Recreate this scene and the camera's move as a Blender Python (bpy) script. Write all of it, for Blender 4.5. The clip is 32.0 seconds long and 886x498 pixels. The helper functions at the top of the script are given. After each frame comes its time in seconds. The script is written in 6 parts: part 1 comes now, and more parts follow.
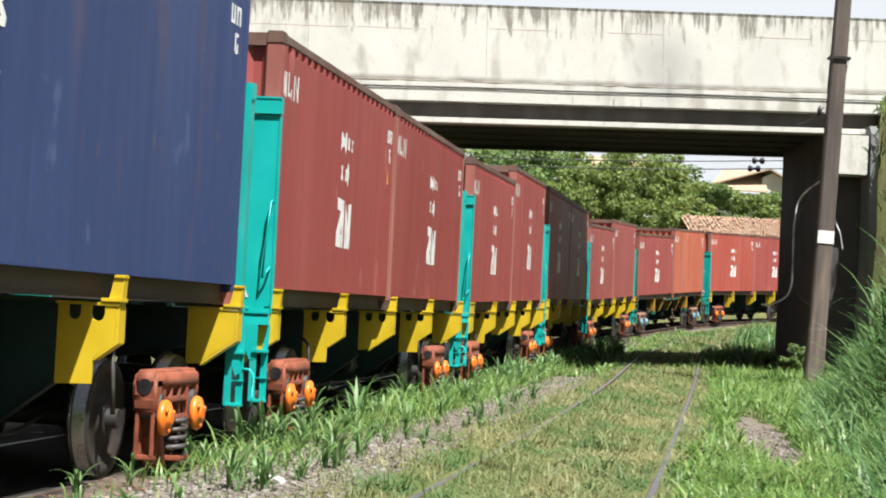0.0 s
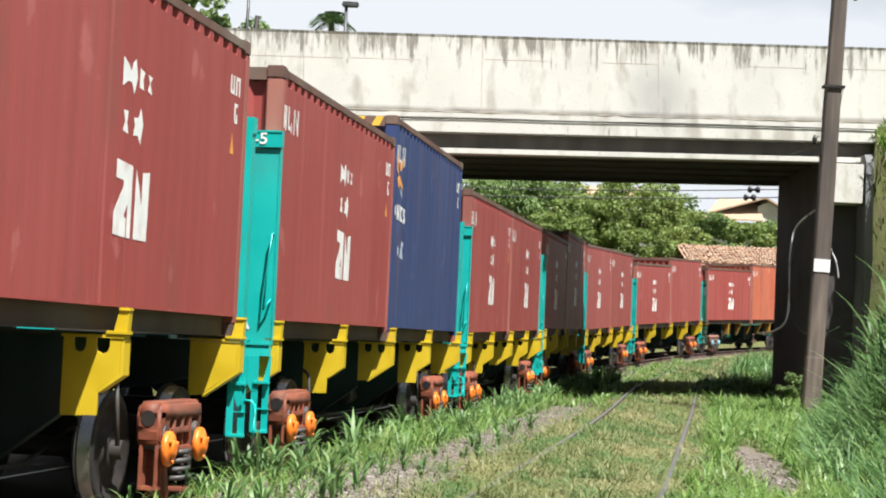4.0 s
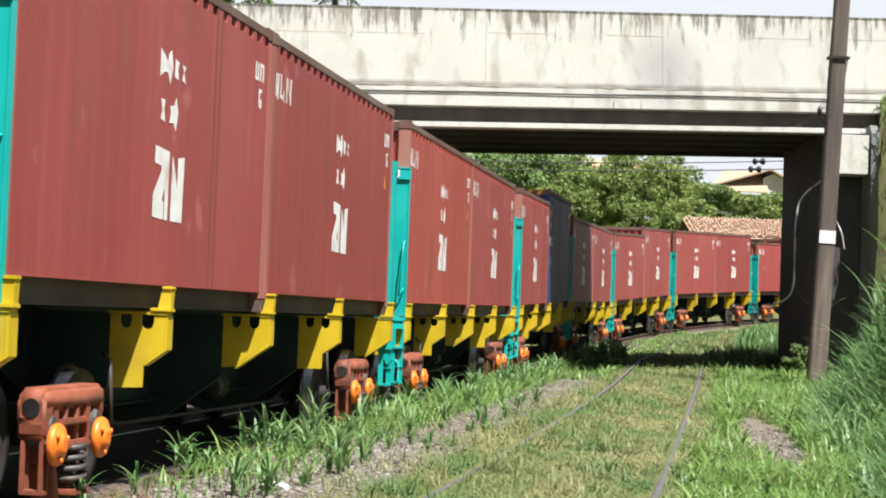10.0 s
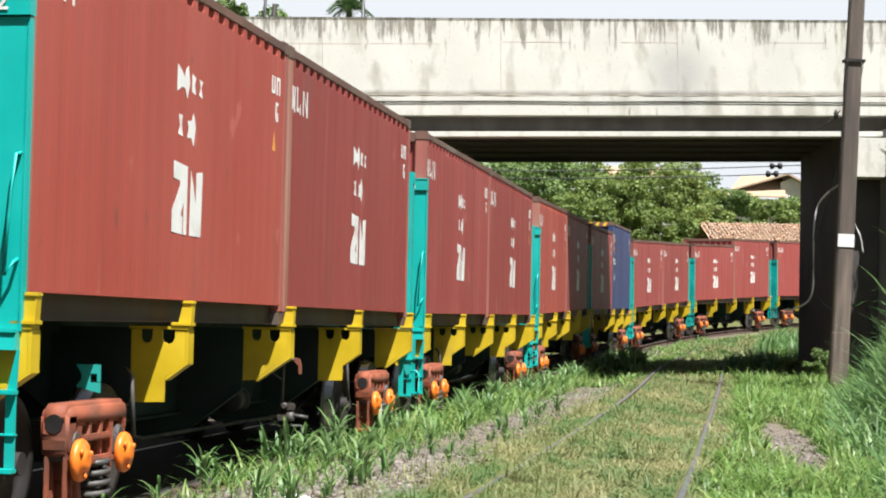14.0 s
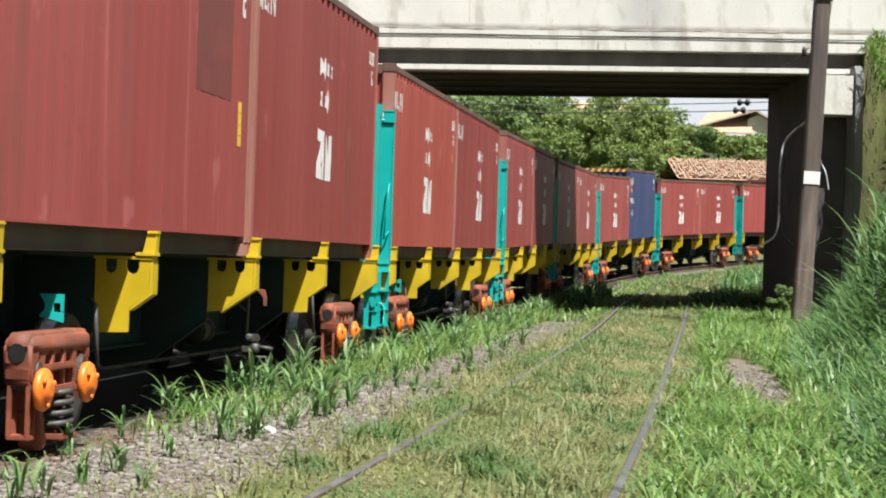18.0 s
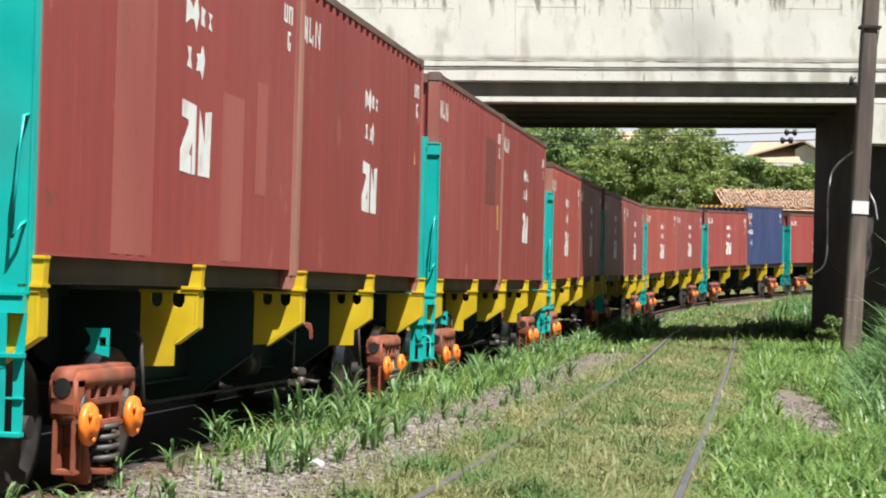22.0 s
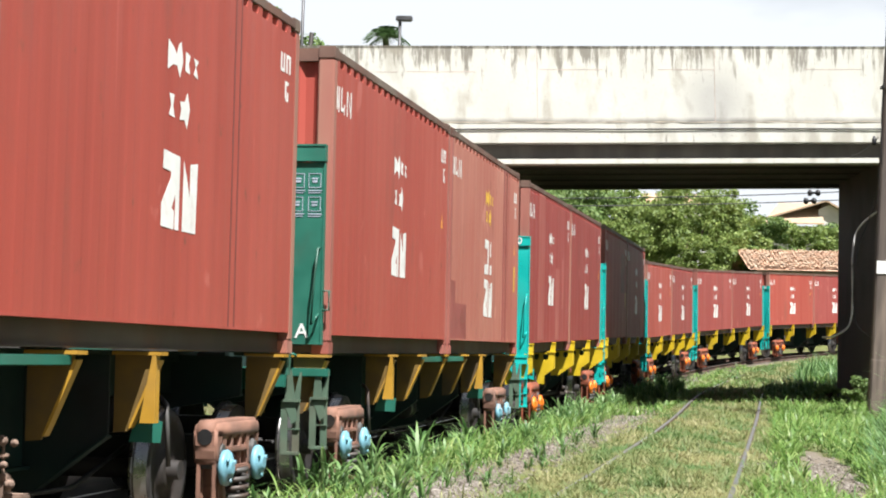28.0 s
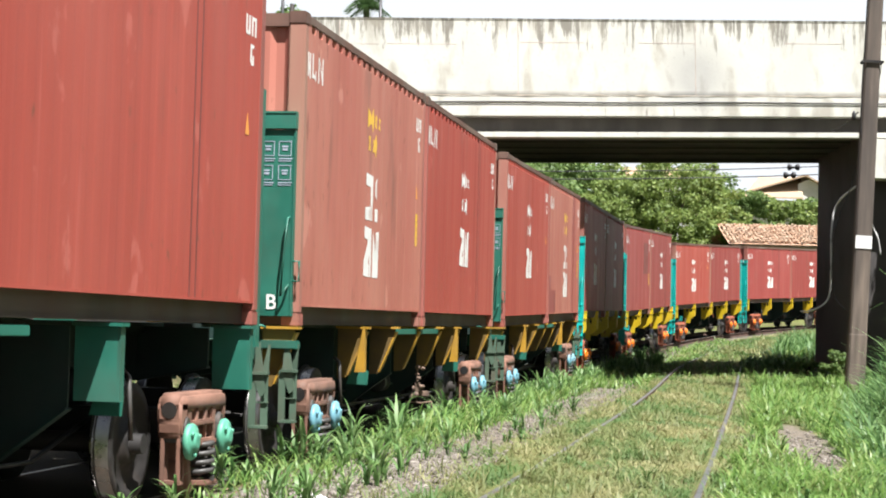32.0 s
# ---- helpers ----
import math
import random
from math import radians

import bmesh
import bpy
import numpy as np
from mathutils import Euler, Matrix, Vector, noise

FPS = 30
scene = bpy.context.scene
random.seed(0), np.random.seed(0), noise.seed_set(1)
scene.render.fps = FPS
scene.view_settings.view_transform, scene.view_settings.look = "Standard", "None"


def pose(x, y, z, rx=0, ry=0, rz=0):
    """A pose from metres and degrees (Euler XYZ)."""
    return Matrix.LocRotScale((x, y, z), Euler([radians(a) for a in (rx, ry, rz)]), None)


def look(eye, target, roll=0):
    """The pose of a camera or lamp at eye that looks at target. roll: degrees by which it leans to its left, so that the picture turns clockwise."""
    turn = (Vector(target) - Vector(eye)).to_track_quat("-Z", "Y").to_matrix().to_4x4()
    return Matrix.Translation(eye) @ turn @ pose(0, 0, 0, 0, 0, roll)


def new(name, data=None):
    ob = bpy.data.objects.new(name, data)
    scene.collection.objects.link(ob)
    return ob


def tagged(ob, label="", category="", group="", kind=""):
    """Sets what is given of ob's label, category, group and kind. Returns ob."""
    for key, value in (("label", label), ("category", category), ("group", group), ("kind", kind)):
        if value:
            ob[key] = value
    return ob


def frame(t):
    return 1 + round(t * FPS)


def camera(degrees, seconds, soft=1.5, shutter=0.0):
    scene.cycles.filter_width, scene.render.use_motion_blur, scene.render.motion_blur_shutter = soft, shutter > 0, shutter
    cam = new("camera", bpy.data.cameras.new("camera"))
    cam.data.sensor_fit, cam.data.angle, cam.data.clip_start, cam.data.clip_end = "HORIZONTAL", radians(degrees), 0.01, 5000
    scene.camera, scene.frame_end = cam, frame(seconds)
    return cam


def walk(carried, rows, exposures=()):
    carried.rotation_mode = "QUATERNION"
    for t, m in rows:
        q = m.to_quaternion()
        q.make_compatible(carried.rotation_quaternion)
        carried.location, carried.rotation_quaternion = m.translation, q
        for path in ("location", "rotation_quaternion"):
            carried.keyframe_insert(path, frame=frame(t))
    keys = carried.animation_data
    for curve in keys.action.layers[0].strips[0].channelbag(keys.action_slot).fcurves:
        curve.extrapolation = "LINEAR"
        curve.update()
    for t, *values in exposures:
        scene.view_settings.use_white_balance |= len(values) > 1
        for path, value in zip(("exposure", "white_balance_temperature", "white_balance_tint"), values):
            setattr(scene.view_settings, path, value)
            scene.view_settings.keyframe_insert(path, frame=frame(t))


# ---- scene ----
cam = camera(27.525, 32.0, soft=2.0)
EYE = Vector((0, 0, 1.40))
# time, yaw, pitch, roll of the hand-held camera, which stands in one place
PATH = [
    (0.0, -0.056, 1.880, -2.825),
    (0.5, -0.064, 1.885, -2.466),
    (1.0, -0.115, 1.828, -2.497),
    (1.5, -0.293, 1.739, -2.523),
    (2.0, -0.265, 1.728, -2.462),
    (2.5, -0.077, 1.902, -2.392),
    (3.0, 0.074, 2.180, -2.600),
    (3.5, 0.050, 2.638, -2.406),
    (4.0, -0.131, 2.849, -2.525),
    (4.5, -0.464, 2.653, -2.631),
    (6.5, -0.832, 2.424, -3.046),
    (7.0, -0.528, 2.423, -3.148),
    (7.5, -0.118, 2.370, -2.790),
    (8.0, 0.161, 2.414, -2.262),
    (8.5, 0.076, 2.408, -2.564),
    (9.0, -0.077, 2.407, -2.321),
    (9.5, -0.186, 2.237, -2.194),
    (10.0, -0.000, 2.017, -2.152),
    (10.5, 0.226, 1.913, -2.214),
    (11.0, 0.421, 1.939, -2.353),
    (11.5, 0.401, 2.086, -2.258),
    (12.0, 0.272, 2.322, -1.936),
    (12.5, 0.272, 2.375, -1.949),
    (13.0, 0.187, 2.378, -1.717),
    (13.5, 0.332, 2.342, -1.461),
    (14.0, 0.580, 2.317, -1.236),
    (14.5, 0.551, 2.375, -1.013),
    (16.5, -0.546, 1.461, -1.652),
    (17.0, -0.327, 1.201, -1.814),
    (17.5, -0.456, 0.723, -1.611),
    (18.0, -0.535, 0.226, -1.817),
    (18.5, -0.489, -0.142, -1.688),
    (19.0, -0.246, -0.127, -1.560),
    (19.5, 0.055, 0.156, -1.646),
    (20.0, 0.620, 0.336, -1.311),
    (20.5, 1.011, 0.670, -1.390),
    (21.0, 1.071, 1.052, -1.162),
    (21.5, 1.000, 1.198, -1.241),
    (22.0, 0.979, 1.205, -1.504),
    (22.5, 1.109, 1.088, -1.397),
    (23.0, 1.201, 1.061, -1.377),
    (23.5, 1.109, 0.935, -1.439),
    (24.0, 0.975, 0.613, -1.299),
    (24.5, 0.391, 0.425, -1.728),
    (25.0, 0.018, 0.592, -1.684),
    (25.5, 0.347, 1.043, -1.478),
    (26.0, 1.175, 1.849, -1.219),
    (26.5, 1.486, 2.532, -1.347),
    (28.5, 1.803, 3.179, -1.160),
    (29.0, 1.618, 3.068, -1.128),
    (29.5, 1.524, 3.083, -1.378),
    (30.0, 1.317, 2.913, -1.448),
    (30.5, 1.152, 2.564, -1.431),
    (31.0, 1.064, 2.300, -1.503),
    (31.5, 1.132, 2.277, -1.495),
    (32.0, 1.110, 2.314, -1.438),
]


def facing(yaw, pitch, roll):
    a, b = radians(yaw), radians(pitch)
    ahead = Vector((-math.sin(a) * math.cos(b), math.cos(a) * math.cos(b), math.sin(b)))
    return look(EYE, EYE + ahead, -roll)


walk(cam, [(t, facing(yaw, pitch, roll)) for t, yaw, pitch, roll in PATH],
     exposures=[(0.0, 1.34), (14.0, 1.34), (17.5, 1.23), (23.0, 1.25), (28.0, 1.50), (32.0, 1.54)])

# ------------------------------------------------------------------ sky and sun
SUN_TO = Vector((0.245, -0.437, 1.0)).normalized()
SUN_EL = math.asin(SUN_TO.z)
world = bpy.data.worlds.new("world")
scene.world = world
world.use_nodes = True
wn, wl = world.node_tree.nodes, world.node_tree.links
wn.clear()
sky = wn.new("ShaderNodeTexSky")
sky.sky_type, sky.sun_disc = "NISHITA", False
sky.sun_elevation = SUN_EL
sky.sun_rotation = math.atan2(SUN_TO.x, SUN_TO.y)
sky.air_density, sky.dust_density, sky.ozone_density = 1.0, 2.5, 1.0
coord = wn.new("ShaderNodeTexCoord")
cmap = wn.new("ShaderNodeMapping")
cmap.inputs["Scale"].default_value = (1.0, 1.0, 3.2)
cloud = wn.new("ShaderNodeTexNoise")
cloud.inputs["Scale"].default_value, cloud.inputs["Detail"].default_value = 1.5, 7.0
ramp = wn.new("ShaderNodeValToRGB")
ramp.color_ramp.elements[0].position, ramp.color_ramp.elements[1].position = 0.50, 0.68
mixc = wn.new("ShaderNodeMix")
mixc.data_type = "RGBA"
mixc.inputs["B"].default_value = (15.6, 16.4, 17.4, 1)
back = wn.new("ShaderNodeBackground")
back.inputs["Strength"].default_value = 0.022
wout = wn.new("ShaderNodeOutputWorld")
wl.new(coord.outputs["Generated"], cmap.inputs["Vector"])
wl.new(cmap.outputs["Vector"], cloud.inputs["Vector"])
split = wn.new("ShaderNodeSeparateXYZ")
haze = wn.new("ShaderNodeMapRange")
haze.inputs["From Min"].default_value, haze.inputs["From Max"].default_value = 0.05, 0.34
haze.inputs["To Min"].default_value, haze.inputs["To Max"].default_value = 0.17, 0.0
thick = wn.new("ShaderNodeMath")
wl.new(coord.outputs["Generated"], split.inputs["Vector"])
wl.new(split.outputs["Z"], haze.inputs["Value"])
wl.new(cloud.outputs["Fac"], thick.inputs[0])
wl.new(haze.outputs["Result"], thick.inputs[1])
wl.new(thick.outputs["Value"], ramp.inputs["Fac"])
wl.new(ramp.outputs["Color"], mixc.inputs["Factor"])
wl.new(sky.outputs["Color"], mixc.inputs["A"])
wl.new(mixc.outputs["Result"], back.inputs["Color"])
wl.new(back.outputs["Background"], wout.inputs["Surface"])
sun_data = bpy.data.lights.new("sun", "SUN")
sun_data.energy, sun_data.angle, sun_data.color = 5.0, radians(0.55), (1.0, 0.985, 0.97)
sun = new("sun", sun_data)
sun.matrix_world = look(SUN_TO * 200, (0, 0, 0))

# ------------------------------------------------------------------ materials


def nodes_of(name, rough=0.6, metal=0.0):
    m = bpy.data.materials.new(name)
    m.use_nodes = True
    nt = m.node_tree
    b = nt.nodes["Principled BSDF"]
    b.inputs["Roughness"].default_value, b.inputs["Metallic"].default_value = rough, metal
    return m, nt, b


def link(nt, a, out, b, inp):
    nt.links.new(a.outputs[out], b.inputs[inp])


def noise_node(nt, scale, detail=4.0, stretch=(1, 1, 1), rand=True, space="Object"):
    """A noise in the thing's own metres, moved on from object to object."""
    tc = nt.nodes.new("ShaderNodeTexCoord")
    mp = nt.nodes.new("ShaderNodeMapping")
    mp.inputs["Scale"].default_value = stretch
    link(nt, tc, space, mp, "Vector")
    if rand:
        oi = nt.nodes.new("ShaderNodeObjectInfo")
        mul = nt.nodes.new("ShaderNodeMath")
        mul.operation = "MULTIPLY"
        mul.inputs[1].default_value = 37.0
        link(nt, oi, "Random", mul, 0)
        link(nt, mul, "Value", mp, "Location")
    n = nt.nodes.new("ShaderNodeTexNoise")
    n.inputs["Scale"].default_value, n.inputs["Detail"].default_value = scale, detail
    link(nt, mp, "Vector", n, "Vector")
    return n


def stops(nt, src, out, pairs):
    r = nt.nodes.new("ShaderNodeValToRGB")
    els = r.color_ramp.elements
    while len(els) < len(pairs):
        els.new(0.5)
    for e, (p, c) in zip(els, pairs):
        e.position, e.color = p, (*c, 1) if len(c) == 3 else c
    link(nt, src, out, r, "Fac")
    return r


def blend(nt, fac, fac_out, a, b):
    """Mixes two colours; each is an rgb triple or a node with a Color."""
    m = nt.nodes.new("ShaderNodeMix")
    m.data_type = "RGBA"
    link(nt, fac, fac_out, m, "Factor")
    for sock, v in (("A", a), ("B", b)):
        if isinstance(v, tuple):
            m.inputs[sock].default_value = (*v, 1)
        else:
            nt.links.new(v.outputs["Result" if v.bl_idname == "ShaderNodeMix" else "Color"], m.inputs[sock])
    return m


def set_color(nt, node, b, inp="Base Color"):
    nt.links.new(node.outputs["Result" if node.bl_idname == "ShaderNodeMix" else "Color"], b.inputs[inp])


def add_bump(nt, b, src, out, strength, dist):
    bp = nt.nodes.new("ShaderNodeBump")
    bp.inputs["Strength"].default_value, bp.inputs["Distance"].default_value = strength, dist
    link(nt, src, out, bp, "Height")
    link(nt, bp, "Normal", b, "Normal")


def grey(v):
    return (v, v, v)


def simple(name, color, rough=0.6, metal=0.0, var=0.25, scale=6.0, dirt=None, dirt_amount=0.5, stretch=(1, 1, 1), bump=0.0, space="Object"):
    """A paint or solid with two scales of variation and, if asked, stains of another colour."""
    m, nt, b = nodes_of(name, rough, metal)
    n1 = noise_node(nt, scale, 5, stretch, space=space)
    lo, hi = tuple(c * (1 - var) for c in color), tuple(min(1, c * (1 + var)) for c in color)
    base = stops(nt, n1, "Fac", [(0.3, lo), (0.7, hi)])
    last = base
    if dirt:
        n2 = noise_node(nt, scale * 0.37, 8, stretch, space=space)
        fac = stops(nt, n2, "Fac", [(0.62 - 0.25 * dirt_amount, grey(0)), (0.72, grey(min(1, 0.35 + dirt_amount)))])
        last = blend(nt, fac, "Color", base, dirt)
    set_color(nt, last, b)
    rr = stops(nt, n1, "Fac", [(0.3, grey(max(0, rough - 0.1))), (0.7, grey(min(1, rough + 0.12)))])
    link(nt, rr, "Color", b, "Roughness")
    if bump:
        n3 = noise_node(nt, scale * 6, 4, space=space)
        add_bump(nt, b, n3, "Fac", bump, 0.01)
    return m


def container_paint(name, color, faded, rust=(0.13, 0.05, 0.03), fade=0.5, rust_amount=0.3, grimy=0.3):
    """Weathered container paint: sun-bleached patches, streaks that run down and specks of rust."""
    m, nt, b = nodes_of(name, 0.5)
    big = noise_node(nt, 0.55, 3, (1, 1, 0.6))
    bleach = stops(nt, big, "Fac", [(0.35, grey(0.0)), (0.7, grey(fade))])
    base = blend(nt, bleach, "Color", color, faded)
    # broad upright bands where sheets weathered differently
    band = noise_node(nt, 0.9, 3, (1, 1, 0.05))
    bfac = stops(nt, band, "Fac", [(0.48, grey(0.0)), (0.56, grey(0.26))])
    base = blend(nt, bfac, "Color", base, tuple(c * 0.78 for c in color))
    streak = noise_node(nt, 2.2, 6, (1.6, 1.6, 0.10))
    sfac = stops(nt, streak, "Fac", [(0.58, grey(0.0)), (0.78, grey(0.28))])
    base = blend(nt, sfac, "Color", base, tuple(c * 0.62 for c in color))
    speck = noise_node(nt, 7.0, 9, (1, 1, 0.6))
    rfac = stops(nt, speck, "Fac", [(0.68 - 0.05 * rust_amount, grey(0.0)), (0.75, grey(0.75))])
    base = blend(nt, rfac, "Color", base, rust)
    fine = noise_node(nt, 60, 2)
    base = blend(nt, stops(nt, fine, "Fac", [(0.3, grey(0.0)), (0.8, grey(0.10))]), "Color", base, tuple(min(1, c * 1.7 + 0.02) for c in color))
    # chalky runs and pale scrapes
    thin = noise_node(nt, 5.0, 7, (1.5, 1.5, 0.05))
    base = blend(nt, stops(nt, thin, "Fac", [(0.65, grey(0.0)), (0.72, grey(0.32))]), "Color", base, tuple(min(1, c * 1.35 + 0.03) for c in faded))
    scuff = noise_node(nt, 1.7, 11, (1, 1, 0.8))
    base = blend(nt, stops(nt, scuff, "Fac", [(0.66, grey(0.0)), (0.69, grey(0.40))]), "Color", base, tuple(min(1, c * 1.25 + 0.04) for c in faded))
    # grimy runs and handling marks
    grime = noise_node(nt, 1.3, 9, (1.3, 1.3, 0.35))
    base = blend(nt, stops(nt, grime, "Fac", [(0.60, grey(0.0)), (0.70, grey(grimy))]), "Color", base, (0.125, 0.062, 0.045))
    set_color(nt, base, b)
    rr = stops(nt, streak, "Fac", [(0.3, grey(0.52)), (0.8, grey(0.72))])
    link(nt, rr, "Color", b, "Roughness")
    b.inputs["Specular IOR Level"].default_value = 0.35
    return m


PAINT = {
    "red": container_paint("container_red", (0.255, 0.045, 0.039), (0.316, 0.084, 0.073), fade=0.45),
    "deep": container_paint("container_deep_red", (0.227, 0.038, 0.032), (0.282, 0.069, 0.059), fade=0.4),
    "pale": container_paint("container_faded_red", (0.340, 0.104, 0.077), (0.410, 0.180, 0.132), fade=0.8, rust_amount=0.7, grimy=0.5),
    "warm": container_paint("container_warm_red", (0.310, 0.054, 0.038), (0.360, 0.090, 0.066), fade=0.55),
    "soft": container_paint("container_soft_patch", (0.287, 0.069, 0.057), (0.345, 0.113, 0.094), fade=0.6),
    "orange": container_paint("container_orange", (0.380, 0.088, 0.045), (0.430, 0.150, 0.090), fade=0.5),
    "blue": container_paint("container_blue", (0.020, 0.037, 0.115), (0.039, 0.061, 0.147), rust=(0.122, 0.068, 0.038), fade=0.5),
}
CORNER = simple("corner_post_scraped", (0.275, 0.085, 0.066), 0.65, var=0.2, scale=4, dirt=(0.30, 0.17, 0.12), dirt_amount=0.55, stretch=(1, 1, 0.15))
RAIL_BROWN = simple("container_rail_brown", (0.069, 0.04, 0.03), 0.7, var=0.35, scale=2.2, dirt=(0.112, 0.086, 0.066), dirt_amount=0.7, stretch=(1, 1, 0.5))
TOP_BROWN = simple("container_top_rail", (0.112, 0.056, 0.04), 0.65, var=0.3, scale=3, dirt=(0.145, 0.112, 0.086), dirt_amount=0.6)
ROOF_RED = simple("container_roof", (0.158, 0.059, 0.046), 0.7, var=0.3, scale=1.5, dirt=(0.145, 0.099, 0.073), dirt_amount=0.6)
WHITE_MARK = simple("marking_white", (0.656, 0.656, 0.631), 0.55, var=0.08, scale=8, dirt=(0.369, 0.197, 0.164), dirt_amount=0.15)
YELLOW_MARK = simple("marking_yellow", (0.656, 0.394, 0.041), 0.55, var=0.1, scale=8)
ORANGE_MARK = simple("marking_orange", (0.656, 0.271, 0.049), 0.55, var=0.1, scale=8)
PALE_MARK = simple("marking_pale_blue", (0.297, 0.343, 0.409), 0.6, var=0.2, scale=8)
DARK_PATCH = simple("patch_dark_red", (0.155, 0.034, 0.027), 0.6, var=0.2, scale=3)
DARK_RED = simple("repaint_dark_red", (0.235, 0.060, 0.050), 0.6, var=0.15, scale=3, dirt=(0.16, 0.05, 0.04), dirt_amount=0.4)
RUST_STAIN = simple("rust_stain", (0.185, 0.034, 0.028), 0.7, var=0.3, scale=2.0, dirt=(0.26, 0.06, 0.05), dirt_amount=0.6, stretch=(1, 1, 0.3))
TEAL = simple("wagon_teal", (0.004, 0.345, 0.312), 0.38, var=0.10, scale=2.0, dirt=(0.036, 0.23, 0.20), dirt_amount=0.25)
# darkened copy of the teal: dirt plus the shade under the containers
TEAL_DARK = simple("wagon_green_shade", (0.004, 0.027, 0.022), 0.75, var=0.3, scale=2.5, dirt=(0.0079, 0.0079, 0.0073), dirt_amount=0.8)
LADDER_OLD = simple("ladder_grey_green", (0.062, 0.105, 0.070), 0.7, var=0.25, scale=4, dirt=(0.10, 0.085, 0.06), dirt_amount=0.5)
OLD_GREEN = simple("wagon_old_green", (0.014, 0.119, 0.083), 0.5, var=0.2, scale=2.5, dirt=(0.05, 0.072, 0.054), dirt_amount=0.5)
YELLOW = simple("bracket_yellow", (0.504, 0.353, 0.013), 0.45, var=0.12, scale=3, dirt=(0.274, 0.194, 0.043), dirt_amount=0.25)
# darker copy of the old yellow with the containers' shade and some dirt
OLD_YELLOW_SHADE = simple("bracket_shaded_yellow", (0.135, 0.078, 0.012), 0.75, var=0.3, scale=4, dirt=(0.05, 0.035, 0.02), dirt_amount=0.7)
OLD_YELLOW = simple("bracket_old_yellow", (0.37, 0.20, 0.018), 0.55, var=0.18, scale=3, dirt=(0.173, 0.108, 0.043), dirt_amount=0.45)
OXIDE = simple("bogie_red_oxide", (0.200, 0.052, 0.023), 0.75, var=0.35, scale=5, dirt=(0.079, 0.04, 0.029), dirt_amount=0.4, bump=0.2)
OLD_OXIDE = simple("bogie_brown", (0.18, 0.09, 0.061), 0.8, var=0.25, scale=5, dirt=(0.086, 0.05, 0.036), dirt_amount=0.5, bump=0.2)
CAP_ORANGE = simple("bearing_cap_orange", (0.697, 0.164, 0.016), 0.4, var=0.12, scale=9, dirt=(0.369, 0.098, 0.025), dirt_amount=0.2)
CAP_BLUE = simple("bearing_cap_blue", (0.131, 0.295, 0.361), 0.5, var=0.15, scale=9, dirt=(0.246, 0.164, 0.123), dirt_amount=0.35)
CAP_GREEN = simple("bearing_cap_green", (0.082, 0.295, 0.197), 0.5, var=0.15, scale=9, dirt=(0.205, 0.164, 0.123), dirt_amount=0.35)
STEEL_DARK = simple("dark_steel", (0.018, 0.017, 0.017), 0.6, 0.4, var=0.35, scale=6, dirt=(0.04, 0.03, 0.023), dirt_amount=0.5)
# wheel steel made near-black, the shade under the wagons in its colour
WHEEL_SHADE_STEEL = simple("wheel_steel_in_shade", (0.014, 0.012, 0.011), 0.7, var=0.3, scale=8, dirt=(0.030, 0.020, 0.014), dirt_amount=0.5)
VALVE_BEIGE = simple("beige_casting", (0.21, 0.14, 0.105), 0.85, var=0.35, scale=14, dirt=(0.06, 0.04, 0.03), dirt_amount=0.75)
SPRING = simple("spring_steel", (0.066, 0.063, 0.059), 0.55, 0.3, var=0.3, scale=10, dirt=(0.066, 0.033, 0.02), dirt_amount=0.5)
TREAD = simple("wheel_tread_steel", (0.251, 0.244, 0.238), 0.3, 0.95, var=0.15, scale=10)
RAIL_STEEL = simple("rail_rusty_web", (0.070, 0.036, 0.024), 0.85, 0.0, var=0.35, scale=4, dirt=(0.045, 0.030, 0.024), dirt_amount=0.6, space="Object")
RAIL_DULL = simple("rail_head_dull", (0.140, 0.145, 0.150), 0.5, 0.5, var=0.25, scale=5, dirt=(0.10, 0.085, 0.075), dirt_amount=0.4)
RAIL_TOP = simple("rail_head_steel", (0.224, 0.218, 0.211), 0.38, 0.8, var=0.2, scale=5, dirt=(0.145, 0.119, 0.099), dirt_amount=0.5)
SLEEPER = simple("sleeper_wood", (0.030, 0.024, 0.020), 0.9, var=0.4, scale=6, bump=0.4)
POLE_CONC = simple("pole_concrete", (0.115, 0.090, 0.072), 0.9, var=0.5, scale=7.0, dirt=(0.040, 0.032, 0.028), dirt_amount=0.85, stretch=(1, 1, 0.10), bump=0.4)
PLATE_WHITE = simple("white_plate", (0.615, 0.607, 0.59), 0.5, var=0.06, scale=8)
CABLE_BLACK = simple("black_cable", (0.0099, 0.0099, 0.011), 0.5, var=0.2, scale=8)
CABLE_WHITE = simple("pale_cable", (0.33, 0.323, 0.317), 0.5, var=0.15, scale=6)
TERRACOTTA = simple("terracotta_tile", (0.40, 0.24, 0.155), 0.85, var=0.45, scale=5.0, dirt=(0.436, 0.33, 0.251), dirt_amount=0.7)
ROOF_BEIGE = simple("beige_roof_tile", (0.33, 0.238, 0.158), 0.85, var=0.15, scale=2)
WALL_WHITE = simple("white_house_wall", (0.462, 0.449, 0.422), 0.85, var=0.1, scale=1.5)
WALL_GREY = simple("plaster_wall", (0.277, 0.238, 0.198), 0.9, var=0.2, scale=1.5)
WINDOW_DARK = simple("window_glass_dark", (0.02, 0.023, 0.026), 0.15, var=0.2, scale=2)
BARK = simple("tree_bark", (0.079, 0.056, 0.04), 0.9, var=0.35, scale=5, bump=0.5)
